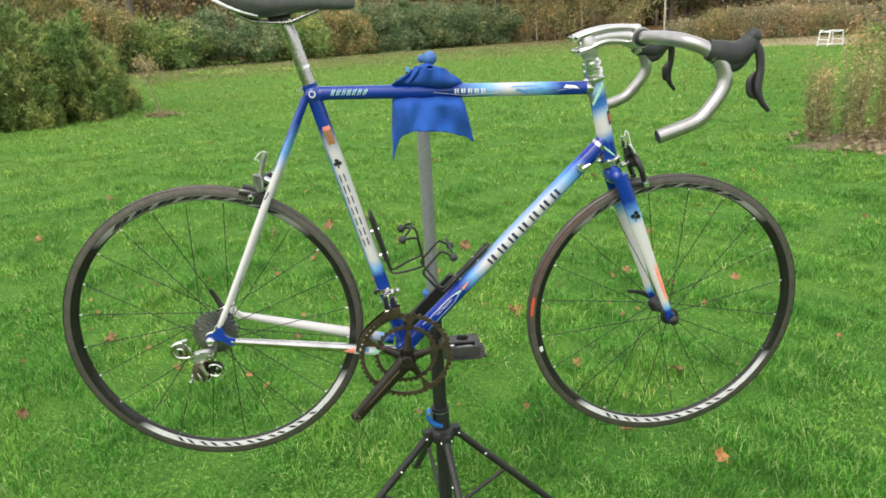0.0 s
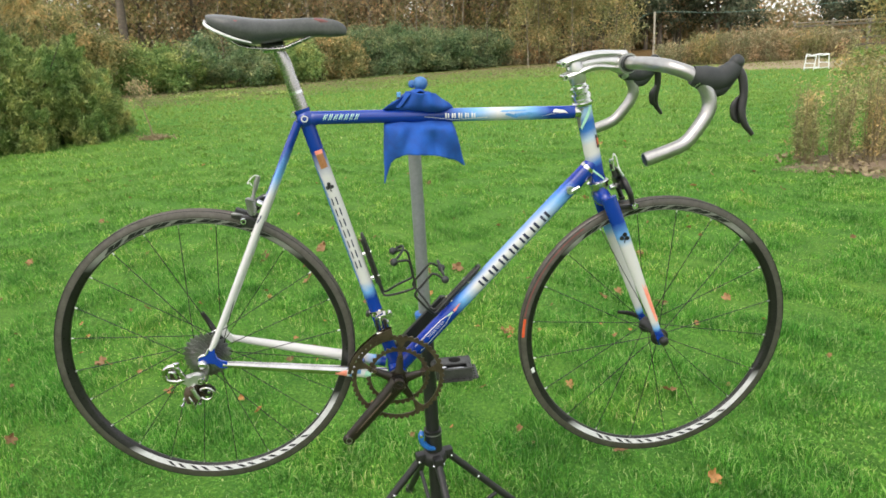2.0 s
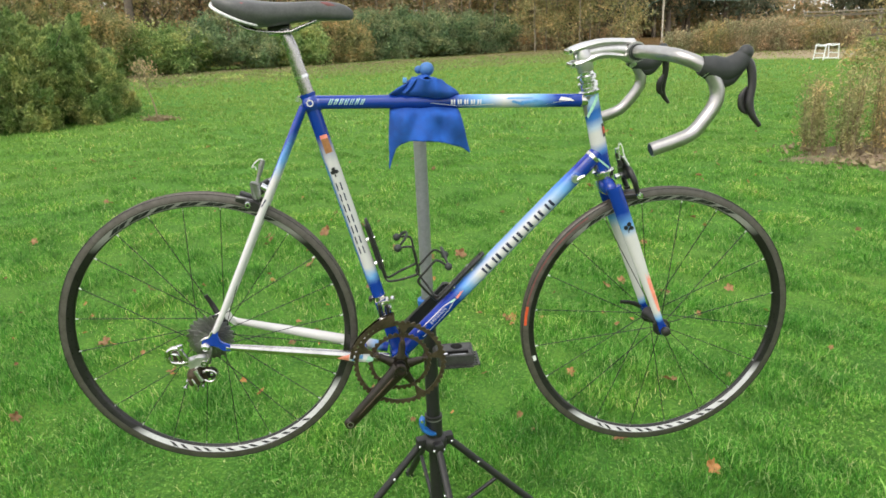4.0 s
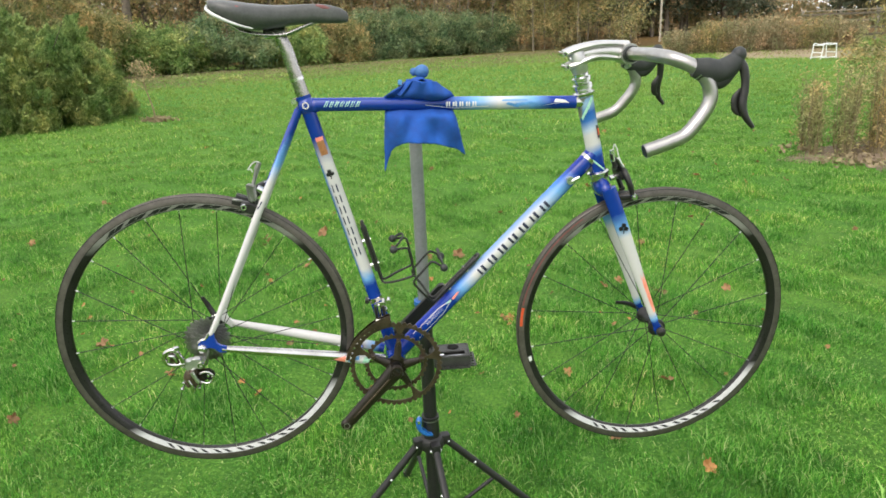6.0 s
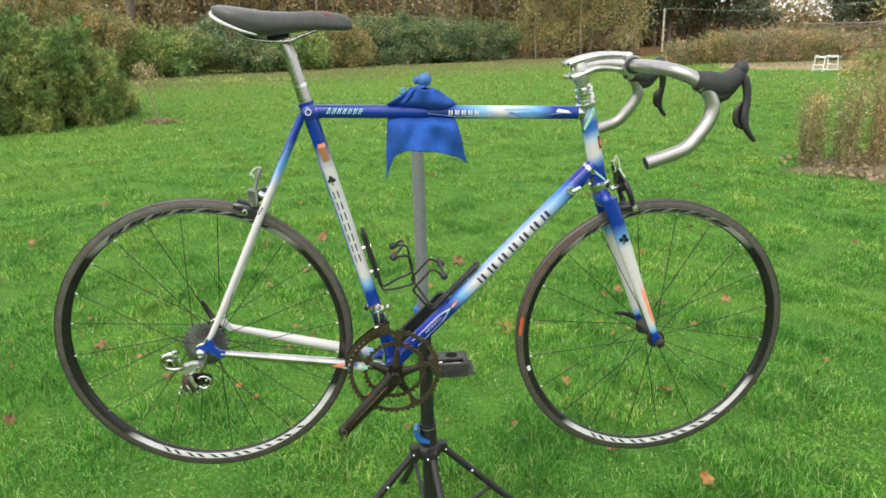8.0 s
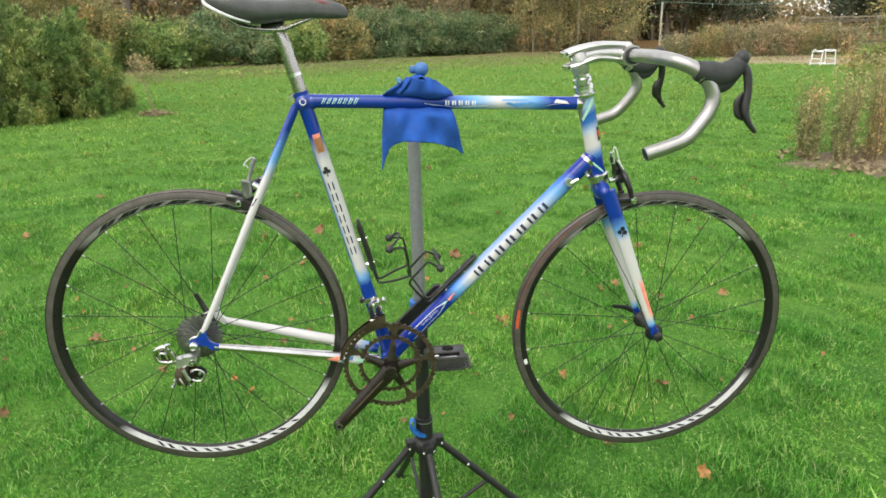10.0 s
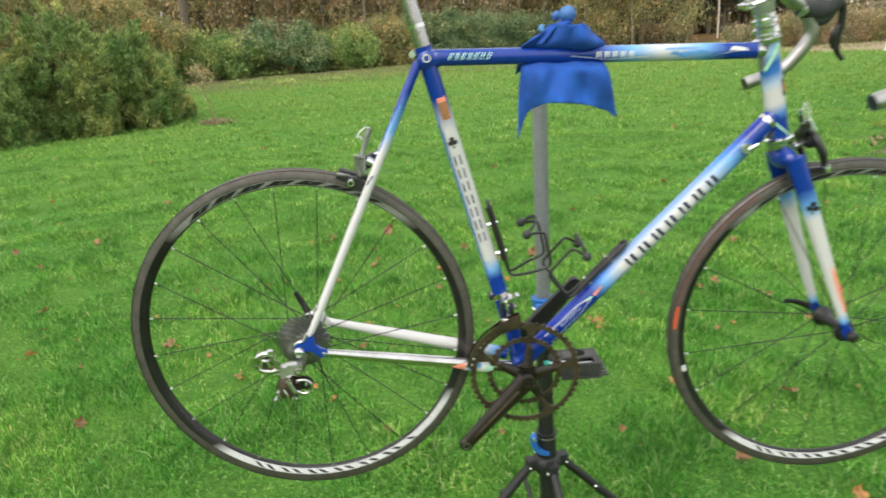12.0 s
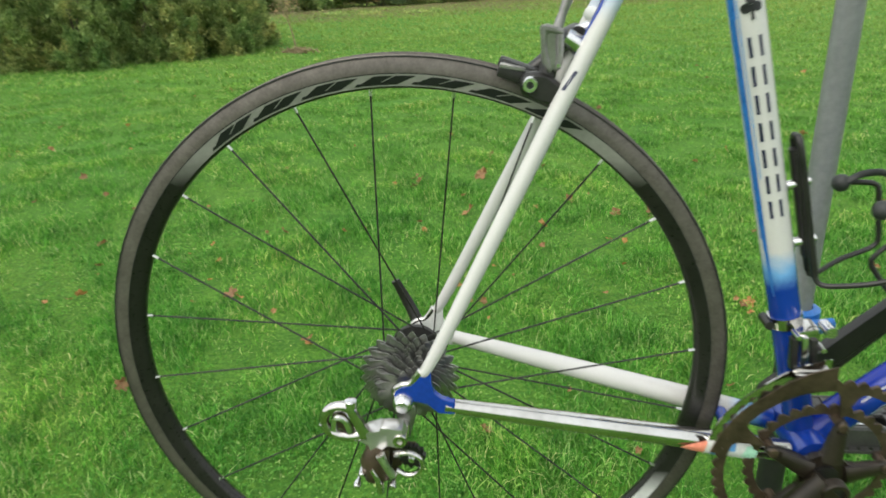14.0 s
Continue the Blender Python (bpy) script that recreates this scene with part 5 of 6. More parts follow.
            part("red_mark", bm, M_RED, saddle, "dull red decal")
    # stem
    axis = (HEAD_T - HEAD_B).normalized()
    foot = HEAD_T + axis * 0.046
    clamp = Vector((0.892, 0, 0.606))
    bm = tube([foot, foot + axis * 0.004, foot + axis * 0.03, foot + axis * 0.046], [0.015, 0.0172, 0.0178, 0.014], 22)
    tube(spline([(0.772, 0, 0.591), (0.80, 0, 0.602), (0.845, 0, 0.609), (0.884, 0, 0.607)], 6), spread([0.010, 0.0135, 0.0145, 0.0165], 6), 18, bm, 0.8, (0, 1, 0))
    stem = part("stem", bm, M_SILVER, bicycle, "polished silver stem")
    part("upper_rib", tube(spline([(0.757, 0, 0.604), (0.785, 0, 0.614), (0.83, 0, 0.624), (0.892, 0, 0.6255)], 6), spread([0.0075, 0.0085, 0.0075, 0.0065], 6), 14, None, 2.2, (0, 1, 0)), M_SILVER, stem)
    part("lower_rib", tube(spline([(0.764, 0, 0.578), (0.785, 0, 0.584), (0.825, 0, 0.599), (0.878, 0, 0.597)], 6), spread([0.0075, 0.0095, 0.0085, 0.006], 6), 14, None, 2.0, (0, 1, 0)), M_SILVER, stem)
    for p in ((0.758, 0, 0.604), (0.765, 0, 0.578)):
        part("clamp_bolt", tube([Vector(p) + Vector((0, -0.0185, 0)), Vector(p) + Vector((0, 0.0185, 0))], 0.0052, 14), M_CHROME, stem)
        # dark of the hex recess painted on the bolt head as a black disc
        part("socket", tube([Vector(p) + Vector((0, -0.0189, 0)), Vector(p) + Vector((0, -0.018, 0))], 0.0026, 10), M_INK, stem)
    part("bar_clamp", tube([clamp + Vector((0, -0.023, 0)), clamp + Vector((0, 0.023, 0))], 0.0205, 24), M_SILVER, stem)
    part("bar_sleeve", tube([clamp + Vector((0, -0.034, 0)), clamp + Vector((0, 0.034, 0))], 0.0165, 22), M_RUBBER, stem, "dark bar sleeve")
    # drop bar, both halves in one bent tube
    half = [(0.892, -0.03, 0.607), (0.892, -0.10, 0.609), (0.897, -0.15, 0.609), (0.914, -0.188, 0.605), (0.946, -0.206, 0.592), (0.970, -0.211, 0.570), (0.980, -0.213, 0.545), (0.976, -0.215, 0.522), (0.957, -0.218, 0.493), (0.939, -0.22, 0.473), (0.915, -0.221, 0.461), (0.864, -0.222, 0.443)]
    far = Vector((0.016, 0, -0.010))          # the bar stands a little askew, its left half ahead and lower

    def skew(p):
        return Vector((p[0] + 0.015 * p[1], p[1], p[2])) + far * max(0.0, min(1.0, p[1] / 0.2))
    whole = [*[skew((x, -y, z)) for x, y, z in half[::-1]], *[skew(p) for p in half]]
    radii = [0.0128] * len(half)
    bar = part("handlebar", tube(spline(whole, 6), spread([*radii, *radii], 6), 18), M_BAR, bicycle, "bare silver drop handlebar")
    for side in (-1, 1):
        a = skew((0.8638, side * 0.222, 0.4429))
        d = Vector((-0.048, 0, -0.017)).normalized()
        # capped bar: its dark hollow is painted as a black disc
        part("open_end", tube([a - d * 0.001, a + d * 0.0006], 0.0108, 16), M_INK, bar)
        # hood and lever
        y = side * 0.209

        def line(points, n=6):
            return spline([skew(p) for p in points], n)
        hood = part("brake_hood", tube(line([(0.944, y, 0.592), (0.966, y, 0.587), (0.99, y, 0.584), (1.008, y, 0.592), (1.02, y, 0.605), (1.025, y, 0.617)]), spread([0.0165, 0.0225, 0.0225, 0.0205, 0.0165, 0.0115], 6), 18, None, 0.75, (0, 1, 0)), M_RUBBER, bicycle, "black rubber brake hood")
        part("hood_horn", ball(skew((1.025, y, 0.614)), 0.0135, None, (1, 0.85, 1.05)), M_RUBBER, hood)
        part("hood_belly", tube(line([(0.966, y, 0.58), (0.982, y, 0.568), (1.0, y, 0.570), (1.016, y, 0.588)], 5), spread([0.015, 0.0145, 0.014, 0.012], 5), 14, None, 0.75, (0, 1, 0)), M_RUBBER, hood)
        lever = part("brake_lever", tube(line([(1.022, y, 0.606), (1.036, y * 1.02, 0.59), (1.041, y * 1.04, 0.56), (1.039, y * 1.06, 0.528), (1.046, y * 1.08, 0.506), (1.062, y * 1.09, 0.487)]), spread([0.0095, 0.0085, 0.0075, 0.008, 0.0062, 0.0038], 6), 14, None, 0.8, (0, 1, 0)), M_BLACK, hood, "black brake lever")
        part("shift_paddle", tube(line([(1.036, y * 1.02, 0.555), (1.028, y * 1.02, 0.538), (1.03, y * 1.03, 0.518), (1.041, y * 1.05, 0.508)], 5), spread([0.003, 0.008, 0.007, 0.003], 5), 12, None, 0.5, (0, 1, 0)), M_BLACK, lever)
        part("band", tube([skew((0.951, side * 0.2072, 0.588)), skew((0.959, side * 0.2085, 0.581))], 0.0142, 18), M_ALU, hood)


def build_cages():
    # wire cage on the seat tube
    up = (SEAT - BB).normalized()
    nrm = Vector((up.z, 0, -up.x))

    def cage(origin, u, n, label, fall):
        """u runs up the tube, n away from it."""
        def at(a, b, y):
            p = origin + u * a + n * b
            return (p.x, y, p.z)
        c = part("bottle_cage", tube(spline([at(0.0, 0.004, -0.008), at(0.05, 0.004, -0.008), at(0.125, 0.004, -0.008), at(0.135, 0.004, 0), at(0.125, 0.004, 0.008), at(0.05, 0.004, 0.008), at(0.0, 0.004, 0.008)], 6), 0.0034, 10), M_BLACK, bicycle, label)
        part("plate", tube([at(0.02, 0.003, 0), at(0.125, 0.003, 0)], 0.0065, 10, None, 1.3, (0, 1, 0)), M_BLACK, c)
        for k in (0.035, 0.092):
            part("cage_bolt", tube([at(k, -0.009, 0), at(k, 0.0105, 0)], 0.0045, 12), M_CHROME, c)
        for s in (-1, 1):
            low = -0.075 * fall
            w = spline([at(0.0, 0.004, s * 0.008), at(-0.007, 0.006, s * 0.010), at(-0.010, 0.014, s * 0.015), at(low * 0.5 - 0.006, 0.04, s * 0.028), at(low - 0.002, 0.066, s * 0.033), at(low, 0.074, s * 0.034), at(low + 0.007, 0.079, s * 0.034), at(low + 0.03, 0.08 + 0.006 * fall, s * 0.034), at(low + 0.055, 0.081 + 0.02 * fall, s * 0.034), at(low + 0.063, 0.079 + 0.02 * fall, s * 0.035), at(low + 0.067, 0.070, s * 0.037), at(low + 0.07, 0.055, s * 0.039)], 4)
            part("side_wire", tube(w, 0.0026, 10), M_BLACK, c)
            part("rubber_end", ball(at(low + 0.0705, 0.052, s * 0.039), 0.0085, None, (1, 0.95, 1), 14), M_RUBBER, c, "round black rubber tip")
        loop = [at(low + 0.071, 0.052, -0.036), at(low + 0.078, 0.066, -0.030), at(low + 0.082, 0.076, -0.012), at(low + 0.082, 0.078, 0.012), at(low + 0.078, 0.068, 0.030), at(low + 0.071, 0.052, 0.036)]
        part("strap", tube(spline(loop, 5), 0.0034, 10, None, 0.6, tuple(n)), M_RUBBER, c, "dark rubber strap joining the tips")
        return c
    cage(BB + up * 0.19 + nrm * 0.0235, up, nrm, "black wire bottle cage on the seat tube", 0.06)
    du = (Vector((0.838, 0, 0.398)) - BB).normalized()
    dn = Vector((-du.z, 0, du.x))
    cage(BB + du * 0.165 + dn * 0.0225, du, dn, "black wire bottle cage on the down tube", 0)


build_frame()
build_fork()
build_wheels()
build_crankset()
build_gears()
build_brakes()
# the rear brake and the derailleur are bolted on a little off their drawn places
for thing in bicycle.children:
    off = {"rear_brake": (0.0065, 0, 0), "rear_derailleur": (0.003, 0, -0.006), "dropout": (0.0, 0, -0.003)}.get(thing.name.split(".")[0])
    if off:
        for o in [thing, *thing.children_recursive]:
            o.data.transform(Matrix.Translation(off))
build_cockpit()
build_cages()


# ---- repair stand ----
POST_X, POST_Y = 0.487, 0.235
STAND = pose(POST_X, POST_Y, 0)


def build_stand():
    stand = empty("repair_stand", "grey and black folding repair stand on the lawn", "repair stand", STAND)
    part("lower_tube", tube([(0, 0, 0.06), (0, 0, 0.82)], 0.0185, 24), M_STANDTUBE, stand, "black lower tube")
    part("upper_tube", tube([(0, 0, 0.80), (0, 0, 1.30), (0, -0.004, 1.33), (0, -0.02, 1.342)], 0.0158, 24), M_POST, stand, "grey telescopic upper tube")
    collar = part("height_collar", lathe([(0.018, 0.792), (0.024, 0.793), (0.0255, 0.798), (0.0255, 0.812), (0.0265, 0.813), (0.0265, 0.822), (0.023, 0.824), (0.017, 0.825)], axis="Z", sides=28), M_STANDBLUE, stand, "blue plastic height collar")
    part("quick_lever", tube(spline([(-0.018, -0.016, 0.806), (-0.008, -0.028, 0.807), (0.014, -0.029, 0.808), (0.036, -0.022, 0.809)], 5), spread([0.006, 0.0075, 0.0075, 0.006], 5), 12, None, 1.5, (0, 0, 1)), M_STANDBLUE, collar)
    part("lever_bolt", tube([(-0.024, -0.012, 0.80), (-0.018, -0.022, 0.80)], 0.006, 10), M_CHROME, collar)
    # clamp arm reaching to the top tube
    arm = part("clamp_arm", tube(spline([(0, -0.015, 1.342), (-0.004, -0.1, 1.346), (-0.008, -0.17, 1.347), (-0.010, -0.235, 1.347)], 5), 0.017, 18), M_STANDTUBE, stand, "black clamp arm")
    part("clamp_jaw", block((0.07, 0.03, 0.026), Matrix.Translation((-0.002, -0.240, 1.387)), 0.008), M_STANDTUBE, arm)
    part("clamp_jaw", block((0.07, 0.03, 0.026), Matrix.Translation((-0.002, -0.240, 1.331)), 0.008), M_STANDTUBE, arm)
    part("clamp_screw", tube([(0.004, -0.242, 1.39), (0.006, -0.245, 1.414)], 0.006, 12), M_CHROME, arm)
    part("clamp_knob", ball((0.012, -0.25, 1.420), 0.0145, ball((-0.004, -0.236, 1.419), 0.008), (1, 1, 0.95), 20), M_KNOB, arm, "rounded blue clamp knob")
    # tripod head and legs
    head = part("tripod_head", lathe([(0.0192, 0.368), (0.03, 0.37), (0.034, 0.378), (0.034, 0.4), (0.028, 0.41), (0.0192, 0.413)], axis="Z", sides=28), M_STANDTUBE, stand, "black tripod head")
    slide = part("slide_collar", lathe([(0.0192, 0.41), (0.0235, 0.412), (0.0235, 0.47), (0.0245, 0.471), (0.0245, 0.476), (0.0192, 0.477)], axis="Z", sides=28), M_STANDTUBE, stand, "black slide collar")
    part("blue_lever", plate([(-0.040, 0.479), (-0.026, 0.481), (-0.024, 0.474), (-0.028, 0.46), (-0.024, 0.447), (-0.010, 0.439), (0.004, 0.435), (0.004, 0.424), (-0.012, 0.424), (-0.028, 0.433), (-0.038, 0.447), (-0.042, 0.464)], 0.02, -0.022, None, 0.005), M_STANDBLUE, slide, "curved blue quick release lever")
    part("lever_pin", tube([(-0.033, -0.036, 0.475), (-0.033, -0.008, 0.475)], 0.0045, 12), M_CHROME, slide)
    part("lever_ring", lathe([(0.0236, 0.464), (0.0248, 0.464), (0.0248, 0.467), (0.0236, 0.467)], axis="Z", sides=28), M_GREYMETAL, slide)
    for az in (12, 102, 192, 282):
        c, s = math.cos(radians(az)), math.sin(radians(az))
        foot_r = 0.38
        root, foot = Vector((0.034 * c, 0.034 * s, 0.396)), STAND.inverted() @ Vector((POST_X + foot_r * c, POST_Y + foot_r * s, 0.02))
        leg = part("leg", tube([root, foot], 0.0105, 14), M_STANDTUBE, stand, "black tubular tripod leg")
        part("bracket", block((0.034, 0.026, 0.03), Matrix.Translation((0.036 * c, 0.036 * s, 0.393)) @ pose(0, 0, 0, 0, 0, az), 0.005), M_STANDTUBE, leg)
        for k in (-1, 1):
            part("rivet", ball((0.046 * c - 0.0135 * k * s, 0.046 * s + 0.0135 * k * c, 0.388), 0.0042), M_CHROME, leg)
        mid = root.lerp(foot, 0.45)
        part("brace", tube([mid, (0.025 * c, 0.025 * s, 0.13)], 0.006, 10), M_STANDTUBE, leg)
        part("rivet", ball(root.lerp(foot, 0.26) + Vector((-0.01 * s * (1 if c < 0 else -1), -abs(0.011 * c), 0)), 0.0045), M_CHROME, leg)
        part("rubber_foot", tube([foot + Vector((0, 0, 0.012)), foot - Vector((0, 0, 0.02))], [0.014, 0.016], 14), M_RUBBER, leg, "black rubber foot")
    part("lower_hub", lathe([(0.0188, 0.11), (0.027, 0.112), (0.027, 0.145), (0.0188, 0.148)], axis="Z", sides=24), M_STANDTUBE, stand)
    # tool tray: a shallow box with one round hole, a slot and a pierced flange
    x0, y0, z0 = 0.061, -0.068, 0.690
    w, d, h, t = 0.090, 0.068, 0.030, 0.004
    bm = bmesh.new()
    for cx, cy, sx, sy in ((0, -d / 2, w, t), (0, d / 2, w, t), (-w / 2, 0, t, d), (w / 2, 0, t, d)):
        block((sx, sy, h), Matrix.Translation((x0 + cx, y0 + cy, z0)), 0.0012, bm)
    block((w, d, 0.004), Matrix.Translation((x0, y0, z0 - h / 2)), 0.0015, bm)
    tray = part("tool_tray", bm, M_TRAY, stand, "dark grey plastic tool tray with a round hole")

    def holed(cx, cy, hw, hd, r, z, thick):
        """A flat plate with one round hole."""
        bm = bmesh.new()
        loops = []
        for zz in (z, z - thick):
            ring, rim = [], []
            for k in range(32):
                a = 2 * math.pi * k / 32
                ca, sa = math.cos(a), math.sin(a)
                q = 1 / max(abs(ca), abs(sa))
                ring.append(bm.verts.new((cx + r * ca, cy + r * sa, zz)))
                rim.append(bm.verts.new((cx + hw * q * ca, cy + hd * q * sa, zz)))
            loops.append((ring, rim))
        (r0, o0), (r1, o1) = loops
        for k in range(32):
            n = (k + 1) % 32
            bm.faces.new((r0[k], r0[n], o0[n], o0[k])), bm.faces.new((r1[k], o1[k], o1[n], r1[n]))
            bm.faces.new((r0[k], r1[k], r1[n], r0[n])), bm.faces.new((o0[k], o0[n], o1[n], o1[k]))
        return bm
    top = z0 + h / 2 - 0.001
    part("holed_top", holed(x0 + 0.006, y0 + 0.0185, w / 2 - 0.009, 0.017, 0.0158, top, 0.005), M_TRAY, tray, smooth=False)
    bm = bmesh.new()
    for cx, cy, sx, sy in ((0, -0.033, w, 0.010), (-0.037, 0, 0.012, d), (0.038, -0.008, 0.010, 0.05), (0, -0.001, w, 0.006)):
        block((sx - 0.002, sy, 0.005), Matrix.Translation((x0 + cx, y0 + cy, top - 0.003)), 0.001, bm)
    part("slot_frame", bm, M_TRAY, tray)
    for k in range(5):
        part("flange_ring", holed(x0 + w / 2 + 0.008, y0 - 0.03 + 0.015 * k, 0.0085, 0.0076, 0.0045, z0 - h / 2 + 0.002, 0.004), M_TRAY, tray, smooth=False)
    for k in range(6):
        part("flange_ring", holed(x0 - 0.035 + 0.0145 * k, y0 - d / 2 - 0.006, 0.0074, 0.006, 0.0032, z0 - h / 2 + 0.002, 0.004), M_TRAY, tray, smooth=False)
    part("tray_arm", tube([(0.01, -0.01, z0 - 0.01), (x0 - w / 2 + 0.01, y0 + 0.01, z0 - 0.01)], 0.008, 12, None, 1.4, (0, 0, 1)), M_TRAY, tray)
    part("green_bit", tube([(x0 - 0.075, y0 - 0.02, z0 + 0.012), (x0 - 0.063, y0 - 0.02, z0 + 0.012)], 0.006, 12), M_TEAL, tray)
    part("steel_bit", tube([(x0 - 0.063, y0 - 0.02, z0 + 0.012), (x0 - 0.02, y0 - 0.018, z0 + 0.012)], 0.0032, 8), M_CHROME, tray)
    part("steel_key", tube(spline([(x0 - 0.028, y0 - 0.016, z0 + 0.004), (x0 + 0.022, y0 - 0.014, z0 + 0.005), (x0 + 0.03, y0 - 0.022, z0 + 0.006)], 4), 0.0026, 8), M_CHROME, tray)


def build_cloth():
    """A cloth laid over the clamp behind the top tube, with two hanging corners."""
    cloth = empty("cleaning_cloth", "bright blue microfibre cloth wrapped round the stand's clamp", "cloth", BIKE)
    nu, nv = 44, 52
    bm = bmesh.new()
    grid = []
    for j in range(nv + 1):
        v = j / nv                        # 0 top edge, 1 bottom edge
        row = []
        for i in range(nu + 1):
            u = i / nu
            s = 2 * u - 1
            ztop = 0.555 - 0.03 * abs(s) ** 2.6 + 0.004 * math.sin(9 * u)
            zbot = 0.429 - 0.03 * max(0, -s) ** 2.5 - 0.034 * max(0, -s) ** 9 - 0.03 * max(0, s) ** 2.6 + 0.003 * math.sin(7 * u)
            z = ztop + (zbot - ztop) * v
            # outline: wide over the jaw, pinched at the tube, flaring below
            if z > 0.502:
                k = max(0, min(1, (z - 0.502) / 0.05))
                half = (0.090 if s < 0 else 0.082) - (0.044 if s < 0 else 0.036) * k ** 0.7 + 0.004 * math.sin(6 * k)
            else:
                k = max(0, (0.502 - z) / 0.1)
                half = 0.071 + 0.009 * k if s < 0 else 0.062 + 0.026 * k
            mid = 0.4665 + 0.006 * k * (z < 0.502)
            x = mid + s * half
            pinch = math.exp(-((z - 0.503) / 0.013) ** 2)
            y = -0.030 + 0.048 * pinch
            y += 0.022 * abs(s) ** 2.2
            y += 0.011 * math.sin(8 * u + 34 * z) * (1 - pinch) + 0.004 * math.sin(17 * u - 50 * z) * (1 - pinch) + 0.001 * math.sin(31 * u - 18 * z) + 0.006 * math.sin(5 * u + 1) * (1 - pinch)
            if v > 0.99 or v < 0.01:
                y += 0.002 * math.sin(40 * u)
            row.append(bm.verts.new((x, y, z)))
        grid.append(row)
    for p, q in zip(grid, grid[1:]):
        for k in range(nu):
            bm.faces.new((p[k], p[k + 1], q[k + 1], q[k]))
    f = part("towel", bm, M_CLOTH, cloth)
    f.modifiers.new("thick", "SOLIDIFY").thickness = 0.0022
    # the fold that lies back over the jaws
    bm = bmesh.new()
    rows = []
    for j in range(9):
        a = math.pi * j / 8
        row = []
        for i in range(25):
            s = 2 * i / 24 - 1
            row.append(bm.verts.new((0.4645 + s * (0.04 + 0.03 * math.sin(a / 2)), -0.02 + 0.085 * (j / 8), 0.5545 - 0.035 * s * s + 0.008 * math.sin(a) - 0.05 * (j / 8) ** 2 + 0.002 * math.sin(11 * s + j))))
        rows.append(row)
    for p, q in zip(rows, rows[1:]):
        for k in range(24):
            bm.faces.new((p[k], p[k + 1], q[k + 1], q[k]))
    f = part("back_fold", bm, M_CLOTH, cloth)
    f.modifiers.new("thick", "SOLIDIFY").thickness = 0.0022
    part("corner_tag", block((0.008, 0.003, 0.010), Matrix.Translation((0.424, -0.018, 0.5475)), 0.001), M_SKY, cloth, "small pale blue corner tag")


build_stand()
build_cloth()


# ---- plants and the far side of the garden ----
def leaf_cloud(rng, centres, spread_, count, size, stretch=1.0):
    """Arrays of small folded leaves gathered round centres."""
    c = np.asarray(centres)[rng.integers(0, len(centres), count)]
    s = np.asarray(spread_) * np.ones(3)
    p = c + rng.normal(0, 1, (count, 3)) * s
    p[:, 2] = np.maximum(p[:, 2], 0.02)
    a = rng.normal(0, 1, (count, 3))
    a /= np.linalg.norm(a, axis=1)[:, None]
    b = np.cross(a, rng.normal(0, 1, (count, 3)))
    b /= np.linalg.norm(b, axis=1)[:, None]
    k = size * rng.uniform(0.55, 1.4, count)[:, None]
    v = np.stack([p - a * k * stretch, p + b * k * 0.45, p + a * k * stretch, p - b * k * 0.45], 1).reshape(-1, 3)
    return v, np.arange(count)[:, None] * 4 + np.array([[0, 1, 2, 3]])


def lobes(rng, n, box, top, low=0.6):
    """Clump centres that fill a rounded mound; top(x, y) is its height there."""
    (x0, x1), (y0, y1) = box
    out = []
    while len(out) < n:
        x, y = rng.uniform(x0, x1), rng.uniform(y0, y1)
        h = top((2 * x - x0 - x1) / (x1 - x0), (2 * y - y0 - y1) / (y1 - y0))
        if h > 0.1:
            out.append((x, y, h * rng.uniform(0.02, 1.0) ** low))
    return out


def stems(rng, n, box, height, r, material, name, parent, lean=0.15):
    bm = bmesh.new()
    (x0, x1), (y0, y1) = box
    for _ in range(n):
        x, y, h = rng.uniform(x0, x1), rng.uniform(y0, y1), height * rng.uniform(0.6, 1.1)
        dx, dy = rng.normal(0, lean, 2) * h
        tube([(x, y, -0.03), (x + dx * 0.3, y + dy * 0.3, h * 0.5), (x + dx, y + dy, h)], [r, r * 0.75, r * 0.3], 5, bm)
    return part(name, bm, material, parent)


def spray_cloud(rng, centres, mid, count, size, reach):
    """Feathery upright sprays: leaves set along short spines that rise and lean outwards from the middle."""
    c = np.asarray(centres)
    d = c - np.asarray(mid)
    d[:, 2] = 0
    d /= np.linalg.norm(d, axis=1)[:, None] + 1e-6
    d = d * rng.uniform(0.2, 0.75, (len(c), 1)) + rng.normal(0, 0.22, c.shape)
    d[:, 2] = rng.uniform(0.55, 1.0, len(c))
    i = rng.integers(0, len(c), count)
    u = rng.uniform(0, 1, (count, 1))
    w = reach * (0.42 * (1 - u) + 0.06)
    p = c[i] + d[i] * (u - 0.35) * reach * 1.6 + rng.normal(0, 1, (count, 3)) * w
    p[:, 2] = np.maximum(p[:, 2], 0.02)
    a = d[i] + rng.normal(0, 0.55, (count, 3))
    a /= np.linalg.norm(a, axis=1)[:, None]
    b = np.cross(a, rng.normal(0, 1, (count, 3)))
    b /= np.linalg.norm(b, axis=1)[:, None]
    k = size * rng.uniform(0.55, 1.4, count)[:, None]
    v = np.stack([p - a * k * 1.5, p + b * k * 0.4, p + a * k * 1.5, p - b * k * 0.4], 1).reshape(-1, 3)
    return v, np.arange(count)[:, None] * 4 + np.array([[0, 1, 2, 3]])


